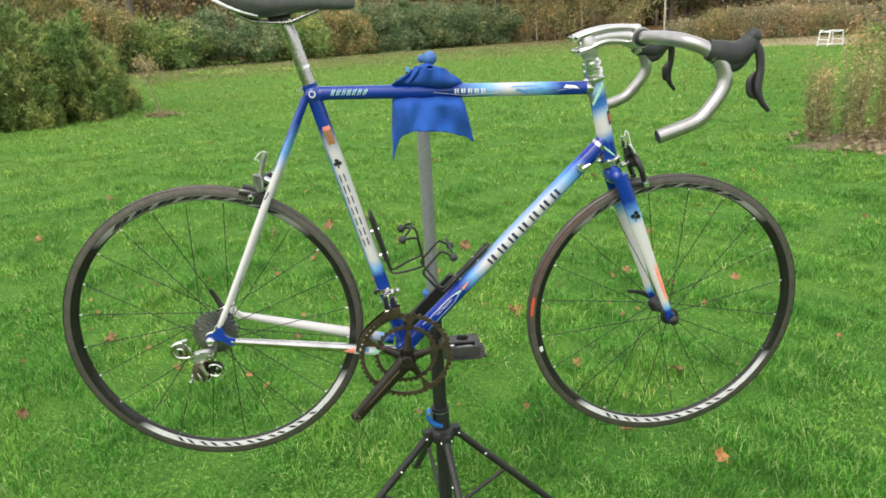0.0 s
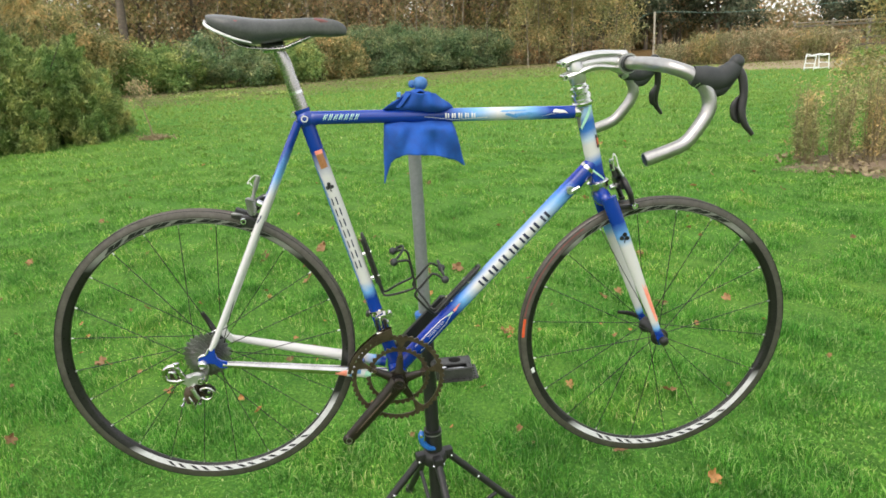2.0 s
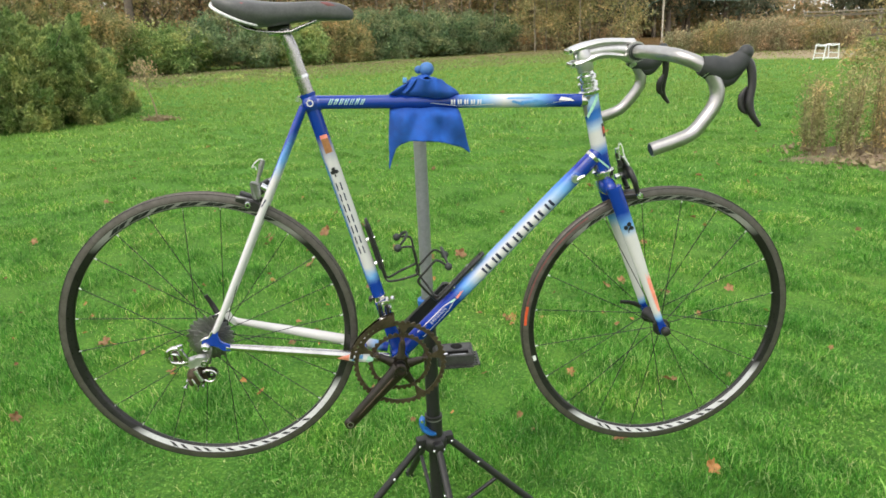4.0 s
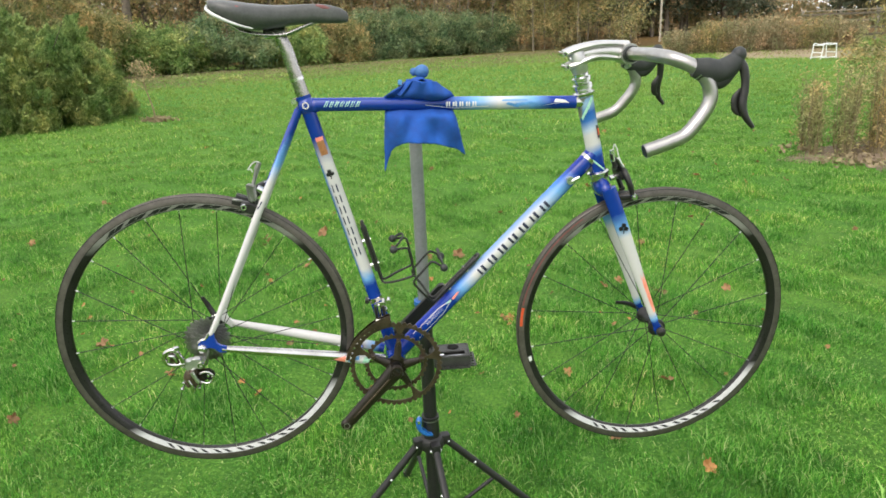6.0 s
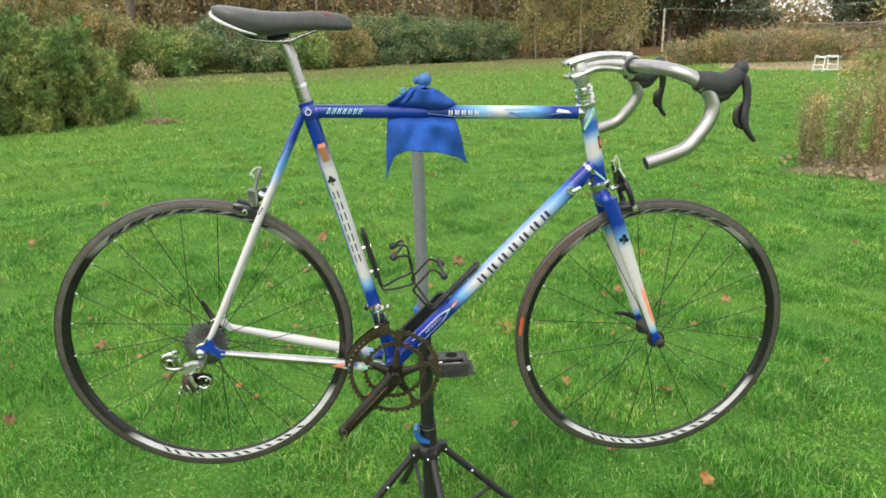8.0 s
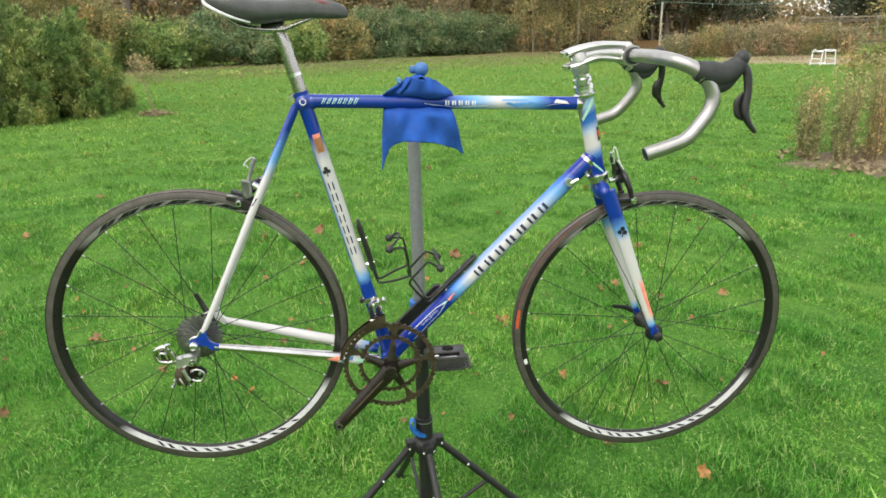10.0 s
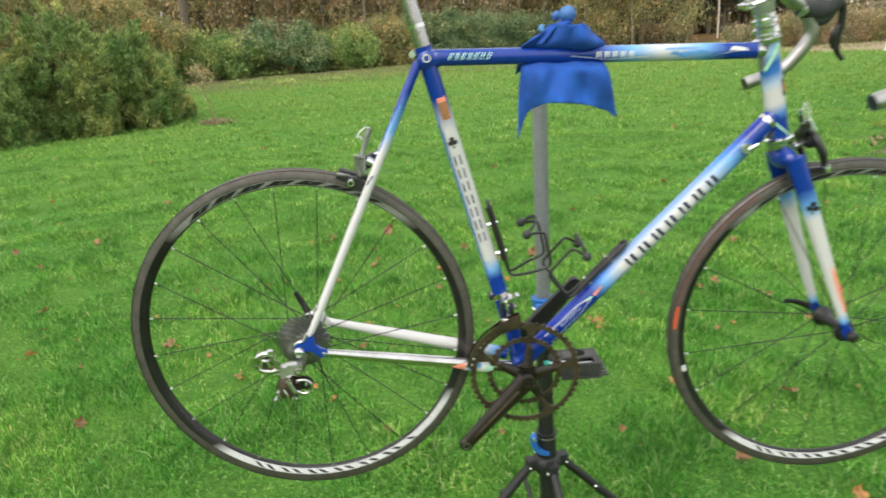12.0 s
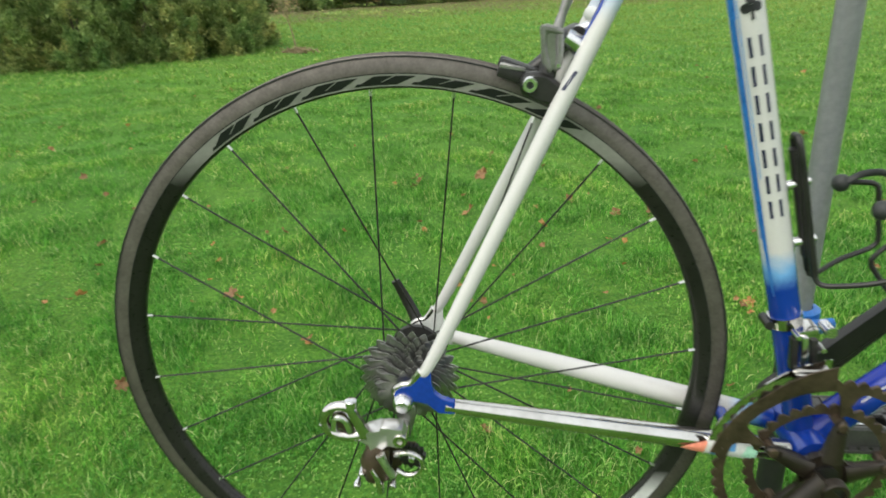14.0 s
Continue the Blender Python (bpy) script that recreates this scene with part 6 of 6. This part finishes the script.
def shrub(name, label, at, size, material, leaf, count, seed, clumps=60, fuzz=0.16, bark=None, top=None, sprays=0.0):
    rng = np.random.default_rng(seed)
    sx, sy, h = size
    ob = empty(name, label, "shrub", Matrix.Translation((*at, 0)))
    top = top or (lambda u, v: h * max(0.0, 1 - 0.55 * u * u - 0.55 * v * v) ** 0.45 * (1 + 0.1 * math.sin(5 * u + seed)))
    c = lobes(rng, clumps, ((-sx, sx), (-sy, sy)), top, 1.0 if sprays else 0.6)
    v, f = spray_cloud(rng, c, (0, 0, 0), count, leaf, sprays) if sprays else leaf_cloud(rng, c, fuzz, count, leaf, 1.3)
    raw("foliage", v, f, material, ob)
    stems(rng, 7, ((-sx * 0.4, sx * 0.4), (-sy * 0.4, sy * 0.4)), h * 0.8, 0.018, bark or M_BARK, "branch_tangle", ob, 0.3)
    return ob


def tree(name, label, height, girth, crown_mat, leaf, count, seed, crown_from=0.25, width=1.5, bark=None, lean=0.0):
    """A tapered trunk with limbs and a crown of leaf clumps."""
    rng = np.random.default_rng(seed)
    ob = empty(name, label, "tree")
    pts = [(lean * k * k * height + 0.04 * rng.normal() * height * 0.2 * k, 0.03 * rng.normal() * height * 0.2 * k, height * k - 0.05) for k in np.linspace(0, 1, 8)]
    bm = tube(pts, [girth * (1.25 if k == 0 else 1 - 0.85 * k / 7) for k in range(8)], 9)
    ends = []
    for _ in range(int(9 + height)):
        k = rng.uniform(crown_from * 0.8, 0.95)
        a = rng.uniform(0, 2 * math.pi)
        base = Vector((lean * k * k * height, 0, height * k))
        ln = width * (1.1 - 0.6 * k) * rng.uniform(0.5, 1.1)
        tip = base + Vector((math.cos(a) * ln, math.sin(a) * ln, ln * rng.uniform(0.2, 0.8)))
        midp = base.lerp(tip, 0.5) + Vector((0, 0, 0.08 * ln))
        tube([base, midp, tip], [girth * 0.32, girth * 0.2, girth * 0.07], 5, bm)
        ends += [tuple(tip), tuple(midp), tuple(tip + Vector(rng.normal(0, 0.3, 3)))]
    part("trunk", bm, bark or M_BARK, ob)
    if count:
        v, f = leaf_cloud(rng, ends, 0.28 * width ** 0.5, count, leaf)
        raw("crown", v, f, crown_mat, ob)
    return ob


def build_garden():
    rng = np.random.default_rng(11)
    # evergreen thicket beside the lawn: feathery shrubs, rising to the left
    for x, y, w, d, h, n, k, label in ((-5.72, 12.75, 0.8, 1.0, 1.75, 76000, 280, "dense feathery dark green evergreen shrub on the lawn"),
                                       (-6.5, 12.0, 0.95, 1.1, 2.1, 76000, 280, "tall feathery green evergreen shrub beside the lawn"),
                                       (-7.6, 11.2, 1.0, 1.2, 2.3, 70000, 260, "broad feathery evergreen shrub beside the lawn"),
                                       (-8.9, 10.9, 1.2, 1.3, 2.6, 60000, 220, "large feathery evergreen shrub beside the lawn")):
        tagged(shrub("evergreen_shrub", label, (x, y), (w, d, h), M_BUSH, 0.026, n, int(-x * 10), k, sprays=0.15), group="evergreen thicket")
    for i, (x, y, w, h) in enumerate(((-8.6, 15.2, 1.5, 3.6), (-11.0, 15.5, 1.7, 4.6), (-13.5, 15.0, 1.7, 4.2))):
        tagged(shrub("tall_evergreen", "tall loose olive-green evergreen behind the thicket", (x, y), (w, 1.4, h), M_OLIVE, 0.045, 30000, 210 + i, 130, sprays=0.3), group="evergreen thicket")
    # row at the far end of the lawn
    row = ((-15.5, 26.6, 2.4, 3.6, M_IVY), (-12.0, 27.6, 2.2, 3.4, M_OLIVE), (-9.2, 29.0, 1.9, 1.9, M_BUSH), (-6.6, 30.4, 1.9, 2.1, M_IVY), (-4.2, 31.6, 1.8, 1.8, M_BUSH), (-2.2, 33.2, 1.6, 2.2, M_OLIVE))
    for i, (x, y, w, h, m) in enumerate(row):
        tagged(shrub("woodland_shrub", "mixed green and russet shrub at the lawn's edge", (x, y), (w, 1.3, h), m, 0.06, 18000, 20 + i, 70, 0.22), group="shrubs along the wood")
    for i, (x, y, w, h) in enumerate(((-0.6, 35.2, 1.7, 2.1), (1.6, 35.6, 1.9, 2.35), (3.8, 36.6, 1.8, 2.0), (6.0, 38.0, 1.7, 1.9))):
        tagged(shrub("ivy_shrub", "rounded dark green ivy-covered shrub at the lawn's edge", (x, y), (w, 1.2, h), M_IVY, 0.06, 20000, 40 + i, 70, 0.2), group="shrubs along the wood")
    for i, (x, y, w, h) in enumerate(((8.4, 38.0, 1.5, 0.9), (11.0, 38.6, 1.6, 1.1), (13.4, 39.5, 1.5, 0.9))):
        tagged(shrub("russet_shrub", "low russet undergrowth at the lawn's edge", (x, y), (w, 1.0, h), M_BROWN, 0.08, 5000, 60 + i, 40, 0.2), group="shrubs along the wood")
    # young yellowing birches
    for i in range(8):
        t = tree("young_birch", "slender young birch with sparse yellowing leaves", 6.5 + 0.6 * (i % 3), 0.04, M_GOLD, 0.06, 4600, 80 + i, 0.06, 1.25, M_PALEBARK, 0.008 * (i - 3))
        t.matrix_world = pose(8.2 + 0.8 * i, 36.0 + 0.9 * (i % 3), 0, 0, 0, 40 * i)
        tagged(t, group="young birches")
    # woodland
    kinds = [tree("woodland_tree", "dark-trunked woodland tree with thin brown autumn leaves", 13, 0.17, M_BROWN, 0.13, 5200, 100, 0.10, 2.6),
             tree("woodland_tree", "slender woodland tree with olive and brown leaves", 11, 0.10, M_OLIVE, 0.13, 5200, 101, 0.08, 2.2),
             tree("woodland_tree", "nearly bare woodland tree with brown twigs", 12, 0.12, M_BROWN, 0.11, 3000, 102, 0.10, 2.4, M_PALEBARK)]
    for i, t in enumerate(kinds):
        t.matrix_world = pose(-12.4 + 6.5 * i, 38.5 + i, 0, 0, 0, 70 * i)
        tagged(t, group="woodland trees")
    for i in range(44):
        x = -30 + 1.32 * i + rng.uniform(-0.5, 0.5)
        y = 38 + 9 * ((i * 0.618) % 1) + (14 if x > 12.5 else 0)
        copy_thing(kinds[i % 3], pose(x, y, 0, 0, 0, rng.uniform(0, 360)) @ Matrix.Scale(rng.uniform(0.8, 1.15), 4))
    oak = tree("old_tree", "thick dark bare-trunked tree rising out of the wood", 14, 0.24, M_BROWN, 0.11, 2600, 131, 0.3, 3.0)
    oak.matrix_world = pose(-11.6, 33.5, 0)
    firs = tree("dark_conifer", "tall dark conifer at the garden's far side", 12, 0.2, M_FIR, 0.16, 12000, 120, 0.06, 2.6)
    firs.matrix_world = pose(17.0, 52, 0)
    tagged(firs, group="dark conifers")
    for i, (x, y) in enumerate(((14.6, 51), (19.4, 54.5), (22.0, 52.5), (24.6, 55), (26.8, 53), (29.4, 56), (37.5, 55), (40.5, 52), (44, 57), (12.5, 55))):
        copy_thing(firs, pose(x, y, 0, 0, 0, 50 * i) @ Matrix.Scale(0.85 + 0.06 * (i % 5), 4))
    # undergrowth that closes the wood
    c = [(rng.uniform(-36, 13), rng.uniform(40, 50), 6.5 * rng.uniform(0, 1) ** 1.3) for _ in range(620)]
    c = [q for q in c if not (-19.5 < q[0] < -14.0 and q[2] > 2.6)]
    v, f = leaf_cloud(rng, c, (0.7, 0.6, 0.5), 52000, 0.13)
    tagged(raw("undergrowth", v, f, M_BROWN), "tangled brown undergrowth of the wood", "undergrowth", kind="stuff")
    c = [(rng.uniform(-44, 26), rng.uniform(56, 66), 11.0 * rng.uniform(0, 1) ** 1.1) for _ in range(900)]
    c += [(rng.uniform(26, 60), rng.uniform(58, 66), 5.0 * rng.uniform(0, 1) ** 1.3) for _ in range(200)]
    c = [q for q in c if not (-26.5 < q[0] < -19.0 and q[2] > 3.2)]
    v, f = leaf_cloud(rng, c, (1.1, 0.8, 0.8), 64000, 0.26)
    tagged(raw("far_woods", v, f, M_WOODS), "dull olive-brown woods in the distance", "woods", kind="stuff")
    bm = bmesh.new()
    for _ in range(300):
        x, y, h = rng.uniform(-30, 13), rng.uniform(36.5, 48), rng.uniform(2, 7)
        r = rng.uniform(0.014, 0.04)
        tube([(x, y, 0), (x + rng.normal(0, 0.15), y, h * 0.5), (x + rng.normal(0, 0.5), y, h)], [r, r * 0.8, r * 0.4], 5, bm)
    tagged(part("saplings", bm, M_PALEBARK, None), "thin bare saplings between the trees", "saplings", kind="stuff")
    # leaf litter strewn over the far end of the lawn
    c = [(x, 31.5 + 0.32 * x * (x < 13) - 9 * rng.uniform(0, 1) ** 2.0, 0.035) for x in rng.uniform(-12, 18, 2600)]
    v, f = leaf_cloud(rng, c, (0.4, 0.4, 0.012), 42000, 0.026)
    tagged(raw("leaf_litter", v, f, M_STEM), "brown fallen leaves strewn over the far lawn", "leaf litter", kind="stuff")
    # sapling on the lawn
    sap = empty("young_tree", "thin leaning sapling with dry pinkish-brown leaves on the lawn", "tree", Matrix.Translation((-4.02, 12.1, 0)))
    bm = tube(spline([(0, 0, -0.02), (-0.04, 0, 0.3), (-0.11, 0, 0.65), (-0.13, 0, 1.05)], 4), spread([0.016, 0.014, 0.011, 0.005], 4), 7)
    tips = []
    for k in range(16):
        b = Vector((-0.10 - 0.002 * k, 0, 0.58 + 0.028 * k))
        a = 2.4 * k
        e = b + Vector((0.24 * math.cos(a) * (1 - 0.02 * k), 0.24 * math.sin(a), 0.13))
        tube([b, e], [0.006, 0.0025], 5, bm)
        tips += [tuple(e), tuple(b.lerp(e, 0.6))]
    part("trunk", bm, M_STEM, sap)
    v, f = leaf_cloud(rng, tips, 0.05, 420, 0.026)
    raw("crown", v, f, M_BROWN, sap)
    v, f = leaf_cloud(rng, [(0.02, 0.0, 0.02), (-0.1, 0.02, 0.02), (0.12, -0.03, 0.02)], (0.12, 0.1, 0.03), 900, 0.03)
    raw("mulch", v, f, M_STEM, sap)


def build_weeds():
    """Low pale-leaved plants in the grass."""
    rng = np.random.default_rng(41)
    for x, y in ((-6.6, 24.6), (-5.2, 24.2), (-3.6, 24.0), (-3.0, 23.8)):
        p = empty("lawn_weed", "low pale green weed growing in the lawn", "weed", Matrix.Translation((x, y, 0)), "lawn weeds")
        v, f = leaf_cloud(rng, [(0.25 * math.cos(k), 0.12 * math.sin(k), 0.06) for k in range(7)], (0.09, 0.06, 0.04), 130, 0.05)
        raw("foliage", v, f, M_PALE, p)
    for x, y in ((1.86, 0.62), (1.98, 0.5), (2.12, 0.72), (1.72, 2.6)):
        p = empty("lawn_weed", "small flat rosette of pale green clover leaves in the lawn", "weed", Matrix.Translation((x, y, float(lawn_height(x, y)))), "lawn weeds")
        v, f = leaf_cloud(rng, [(0.05 * math.cos(2.4 * k), 0.045 * math.sin(2.4 * k), 0.03) for k in range(9)], (0.018, 0.018, 0.004), 70, 0.008)
        raw("foliage", v, f, M_CLOVER, p)


def build_bed():
    """The planted bed on the right of the lawn, with dead stems."""
    rng = np.random.default_rng(23)
    bm = bmesh.new()
    n = 40
    ring = []
    for r in (0.0, 0.55, 0.85, 1.0):
        ring.append([bm.verts.new((6.6 + 2.1 * r * math.cos(a) * (1 + 0.08 * math.sin(5 * a)), 5.25 + 1.1 * r * math.sin(a) * (1 + 0.07 * math.sin(7 * a)), 0.09 * (1 - r ** 3) - 0.01 + 0.015 * math.sin(9 * a + 6 * r))) for a in (2 * math.pi * k / n for k in range(n))])
    for a, b in zip(ring, ring[1:]):
        for k in range(n):
            bm.faces.new((a[k], a[(k + 1) % n], b[(k + 1) % n], b[k]))
    tagged(part("flower_bed", bm, M_SOIL, None), "bare brown soil of a garden bed in the lawn", "flower bed", kind="structure")
    v, f = leaf_cloud(rng, [(6.65 + 2.0 * math.cos(a) * r, 5.25 + 1.1 * math.sin(a) * r, 0.05) for a, r in rng.uniform(0, 1, (120, 2)) * (6.28, 1)], (0.14, 0.14, 0.025), 5200, 0.03)
    tagged(raw("dead_leaves", v, f, M_STEM), "dead brown leaves littering the garden bed", "leaf litter", kind="stuff")
    spots = ((4.9, 5.5, 0.74, 0.07), (5.02, 5.85, 0.78, 0.09), (5.12, 5.3, 0.84, 0.09), (5.32, 5.7, 0.9, 0.12), (5.42, 5.25, 0.9, 0.1), (5.62, 5.5, 0.96, 0.14), (5.9, 5.85, 1.02, 0.15), (6.05, 5.25, 1.05, 0.15), (6.5, 5.5, 1.2, 0.2))
    for i, (x, y, h, w) in enumerate(spots):
        p = empty("dry_perennial", "clump of dry brown upright stems in the garden bed", "plant", Matrix.Translation((x, y, 0.05)), "dry perennials")
        c = []
        for _ in range(14):
            a, r, hh = rng.uniform(0, 6.28), w * rng.uniform(0, 1) ** 0.5, h * rng.uniform(0.55, 1.05)
            b = Vector((0.5 * r * math.cos(a), 0.5 * r * math.sin(a), -0.05))
            e = Vector((r * math.cos(a) * 1.1, r * math.sin(a) * 1.1, hh))
            m = b.lerp(e, 0.5) + Vector(rng.normal(0, 0.02, 3))
            part("stalk", tube([b, m, e], [0.006, 0.005, 0.002], 5), M_STEM, p)
            c += [tuple(b.lerp(e, k)) for k in (0.25, 0.4, 0.55, 0.7, 0.85, 0.97)]
        v, f = leaf_cloud(rng, c, (0.05, 0.05, 0.06), 1300, 0.015, 1.4)
        raw("foliage", v, f, (M_GOLD, M_OLIVE, M_GOLD)[i % 3], p)
    shrub("tall_shrub", "tall shrub with thin yellow-green leaves behind the bed", (9.75, 9.3), (1.25, 1.1, 3.6), M_GOLD, 0.032, 26000, 77, 190, 0.15)


def build_far_things():
    rng = np.random.default_rng(31)
    # dry border with reeds
    for i, (x, y, w, h) in enumerate(((12.5, 26.6, 0.9, 0.8), (13.6, 26.2, 1.1, 1.1), (14.8, 25.9, 1.1, 1.2), (16.0, 25.8, 1.1, 1.2), (17.2, 25.8, 1.1, 1.1), (18.4, 25.8, 1.0, 1.0))):
        p = empty("dry_border_plant", "broad clump of dry tawny stems at the far border", "plant", Matrix.Translation((x, y, 0)), "dry border plants")
        bm, c = bmesh.new(), []
        for _ in range(110):
            a, r = rng.uniform(0, 6.28), w * rng.uniform(0, 1) ** 0.5
            hh = h * rng.uniform(0.6, 1.15)
            b, e = Vector((0.8 * r * math.cos(a), 0.5 * r * math.sin(a), -0.02)), Vector((1.1 * r * math.cos(a), 0.6 * r * math.sin(a), hh))
            tube([b, e], [0.012, 0.005], 4, bm)
            c += [tuple(b.lerp(e, k)) for k in (0.3, 0.6, 0.9)]
        tagged(part("stalk", bm, M_STEM, p), kind="stuff")
        v, f = leaf_cloud(rng, c, 0.1, 5200, 0.042)
        raw("foliage", v, f, (M_STRAW, M_OLIVE, M_STRAW)[i % 3], p)
    bm = bmesh.new()
    n = 36
    ctr = bm.verts.new((16.2, 23.2, 0.03))
    rim = [bm.verts.new((16.2 + 4.4 * math.cos(a) * (1 + 0.08 * math.sin(4 * a)), 23.2 + 2.9 * math.sin(a) * (1 + 0.1 * math.sin(3 * a)), -0.02)) for a in (2 * math.pi * k / n for k in range(n))]
    mid = [bm.verts.new(ctr.co.lerp(r.co, 0.9) + Vector((0, 0, 0.045))) for r in rim]
    for k in range(n):
        bm.faces.new((ctr, mid[k], mid[(k + 1) % n]))
        bm.faces.new((mid[k], rim[k], rim[(k + 1) % n], mid[(k + 1) % n]))
    tagged(part("border_soil", bm, M_STEM, None), "pale brown mulched border at the lawn's far corner", "border", kind="structure")
    # washing line post and wire
    post = empty("line_post", "pale wooden washing line post", "post", Matrix.Translation((17.05, 41.0, 0)))
    part("shaft", tube([(0, 0, -0.2), (0, 0, 2.5)], [0.066, 0.06], 10), M_PALEWOOD, post)
    part("cap", ball((0, 0, 2.5), 0.06, None, (1, 1, 0.5), 12), M_WOOD, post)
    short = empty("line_post", "short grey wooden stake", "post", Matrix.Translation((14.4, 40.6, 0)))
    part("shaft", tube([(0, 0, -0.2), (0, 0, 1.25)], [0.05, 0.045], 8), M_WOOD, short)
    wire = tube(spline([(14.4, 40.6, 1.22), (15.7, 40.8, 1.85), (17.05, 41.0, 2.48), (21, 40.0, 2.25), (25, 38.5, 2.35), (30, 37, 2.6)], 6), 0.014, 6)
    tagged(part("washing_line", wire, M_WIRE, None), "thin green washing line between the posts", "washing line")
    # wooden fence
    fence = empty("garden_fence", "low weathered wooden fence with horizontal rails", "fence", Matrix.Translation((19.6, 30.4, 0)))
    for k in range(5):
        part("post", block((0.09, 0.09, 1.5), Matrix.Translation((1.9 * k, 0.1 * k, 0.72)), 0.008), M_WOOD, fence)
    for z in (0.3, 0.62, 0.94, 1.26, 1.42):
        part("rail", block((7.8, 0.03, 0.1 if z < 1.4 else 0.05), Matrix.Translation((3.8, 0.2 - 0.06, z)) @ pose(0, 0, 0, 0, 0, 3), 0.005), M_BARK if z < 1.4 else M_WOOD, fence)
    # white tubular frame
    ch = empty("garden_chair", "small white tubular metal garden chair frame", "chair", pose(14.25, 20.1, 0, 0, 0, 12))
    for y in (-0.2, 0.2):
        for a, b in (((-0.30, y, 0.0), (-0.24, y, 0.42)), ((0.30, y, 0.0), (0.25, y, 0.46))):
            part("leg", tube([a, b], 0.018, 8), M_CHAIR, ch)
        part("side_rail", tube([(-0.29, y, 0.05), (0.29, y, 0.05)], 0.016, 8), M_CHAIR, ch)
        part("arm_rail", tube(spline([(-0.26, y, 0.40), (-0.2, y, 0.47), (0.0, y, 0.43), (0.2, y, 0.45), (0.27, y, 0.47)], 4), 0.018, 8), M_CHAIR, ch)
    for x, z in ((-0.24, 0.42), (0.25, 0.46), (-0.28, 0.2), (0.28, 0.2)):
        part("cross_rail", tube([(x, -0.2, z), (x, 0.2, z)], 0.016, 8), M_CHAIR, ch)


LEAF_SPOTS = [(-0.14, 3.69), (1.43, 0.47), (1.18, 0.67), (1.52, 1.06), (-0.32, 1.39), (1.49, 1.65), (-1.22, 1.19), (-2.31, 5.05), (-1.07, 1.85), (-0.22, 1.27), (2.38, 1.29), (3.65, 2.96), (-0.17, 2.96), (-0.66, 1.49), (0.59, 0.95), (0.85, 0.88), (0.88, 0.77), (0.76, 1.25), (1.13, 1.19), (0.15, 3.79), (3.32, 4.83), (1.87, 2.02), (-0.57, 3.6), (-0.1, 4.22), (0.83, 3.01), (1.79, 1.08), (0.96, 1.83), (-0.67, 1.52), (-2.07, 2.49), (-0.04, 1.87), (0.01, 1.02), (-2.91, 3.66), (0.27, 1.23), (-1.11, 1.87), (0.22, 2.78), (0.43, 0.93), (-0.53, 3.46), (-3.45, 7.6)]


def build_leaves():
    """Fallen leaves: lobed, curled and thin."""
    rnd = random.Random(7)

    def leaf(seed):
        r = random.Random(seed)
        n = 30
        bm = bmesh.new()
        ctr = bm.verts.new((0, 0, 0.004))
        mid, rim = [], []
        for k in range(n):
            a = 2 * math.pi * k / n
            rad = 0.036 * (0.62 + 0.38 * abs(math.cos(2.5 * a)) ** 0.8) * r.uniform(0.9, 1.1)
            curl = 0.012 * math.sin(2 * a + seed) + 0.012 * r.uniform(0, 1)
            mid.append(bm.verts.new((0.5 * rad * math.cos(a), 0.5 * rad * math.sin(a), 0.006)))
            rim.append(bm.verts.new((rad * math.cos(a), rad * math.sin(a), 0.006 + abs(curl))))
        for k in range(n):
            j = (k + 1) % n
            bm.faces.new((ctr, mid[k], mid[j]))
            bm.faces.new((mid[k], rim[k], rim[j], mid[j]))
        tube([(0, 0, 0.004), (-0.03, 0.005, 0.008), (-0.055, 0.002, 0.014)], [0.0012, 0.001, 0.0008], 4, bm)
        ob = part("fallen_leaf", bm, M_LEAF, None)
        return tagged(ob, "curled orange-brown fallen leaf lying in the grass", "leaf", "fallen leaves")
    kinds = [leaf(s) for s in (1, 2, 3)]
    spots = list(LEAF_SPOTS)
    while len(spots) < 190:
        y = 1.7 + 7.3 * rnd.uniform(0, 1) ** 1.5
        spots.append((rnd.uniform(-0.9 - 0.75 * y, 1.5 + 0.6 * y), y))
    for i, (x, y) in enumerate(spots):
        s = rnd.uniform(0.8, 1.15) * min(1.25, 0.10 + 0.32 * y) if i < len(LEAF_SPOTS) else rnd.uniform(0.3, 0.7) * min(1, 0.4 + 0.2 * y)
        s = {1: 0.8, 2: 0.72, 3: 0.62}.get(i, s)
        m = pose(x, y, float(lawn_height(x, y)) + 0.02, rnd.uniform(-45, 45), rnd.uniform(-45, 45), rnd.uniform(0, 360)) @ Matrix.Scale(s, 4)
        if i < 3:
            kinds[i].matrix_world = m
        else:
            copy_thing(kinds[i % 3], m)


build_garden()
build_weeds()
build_bed()
build_far_things()
build_leaves()
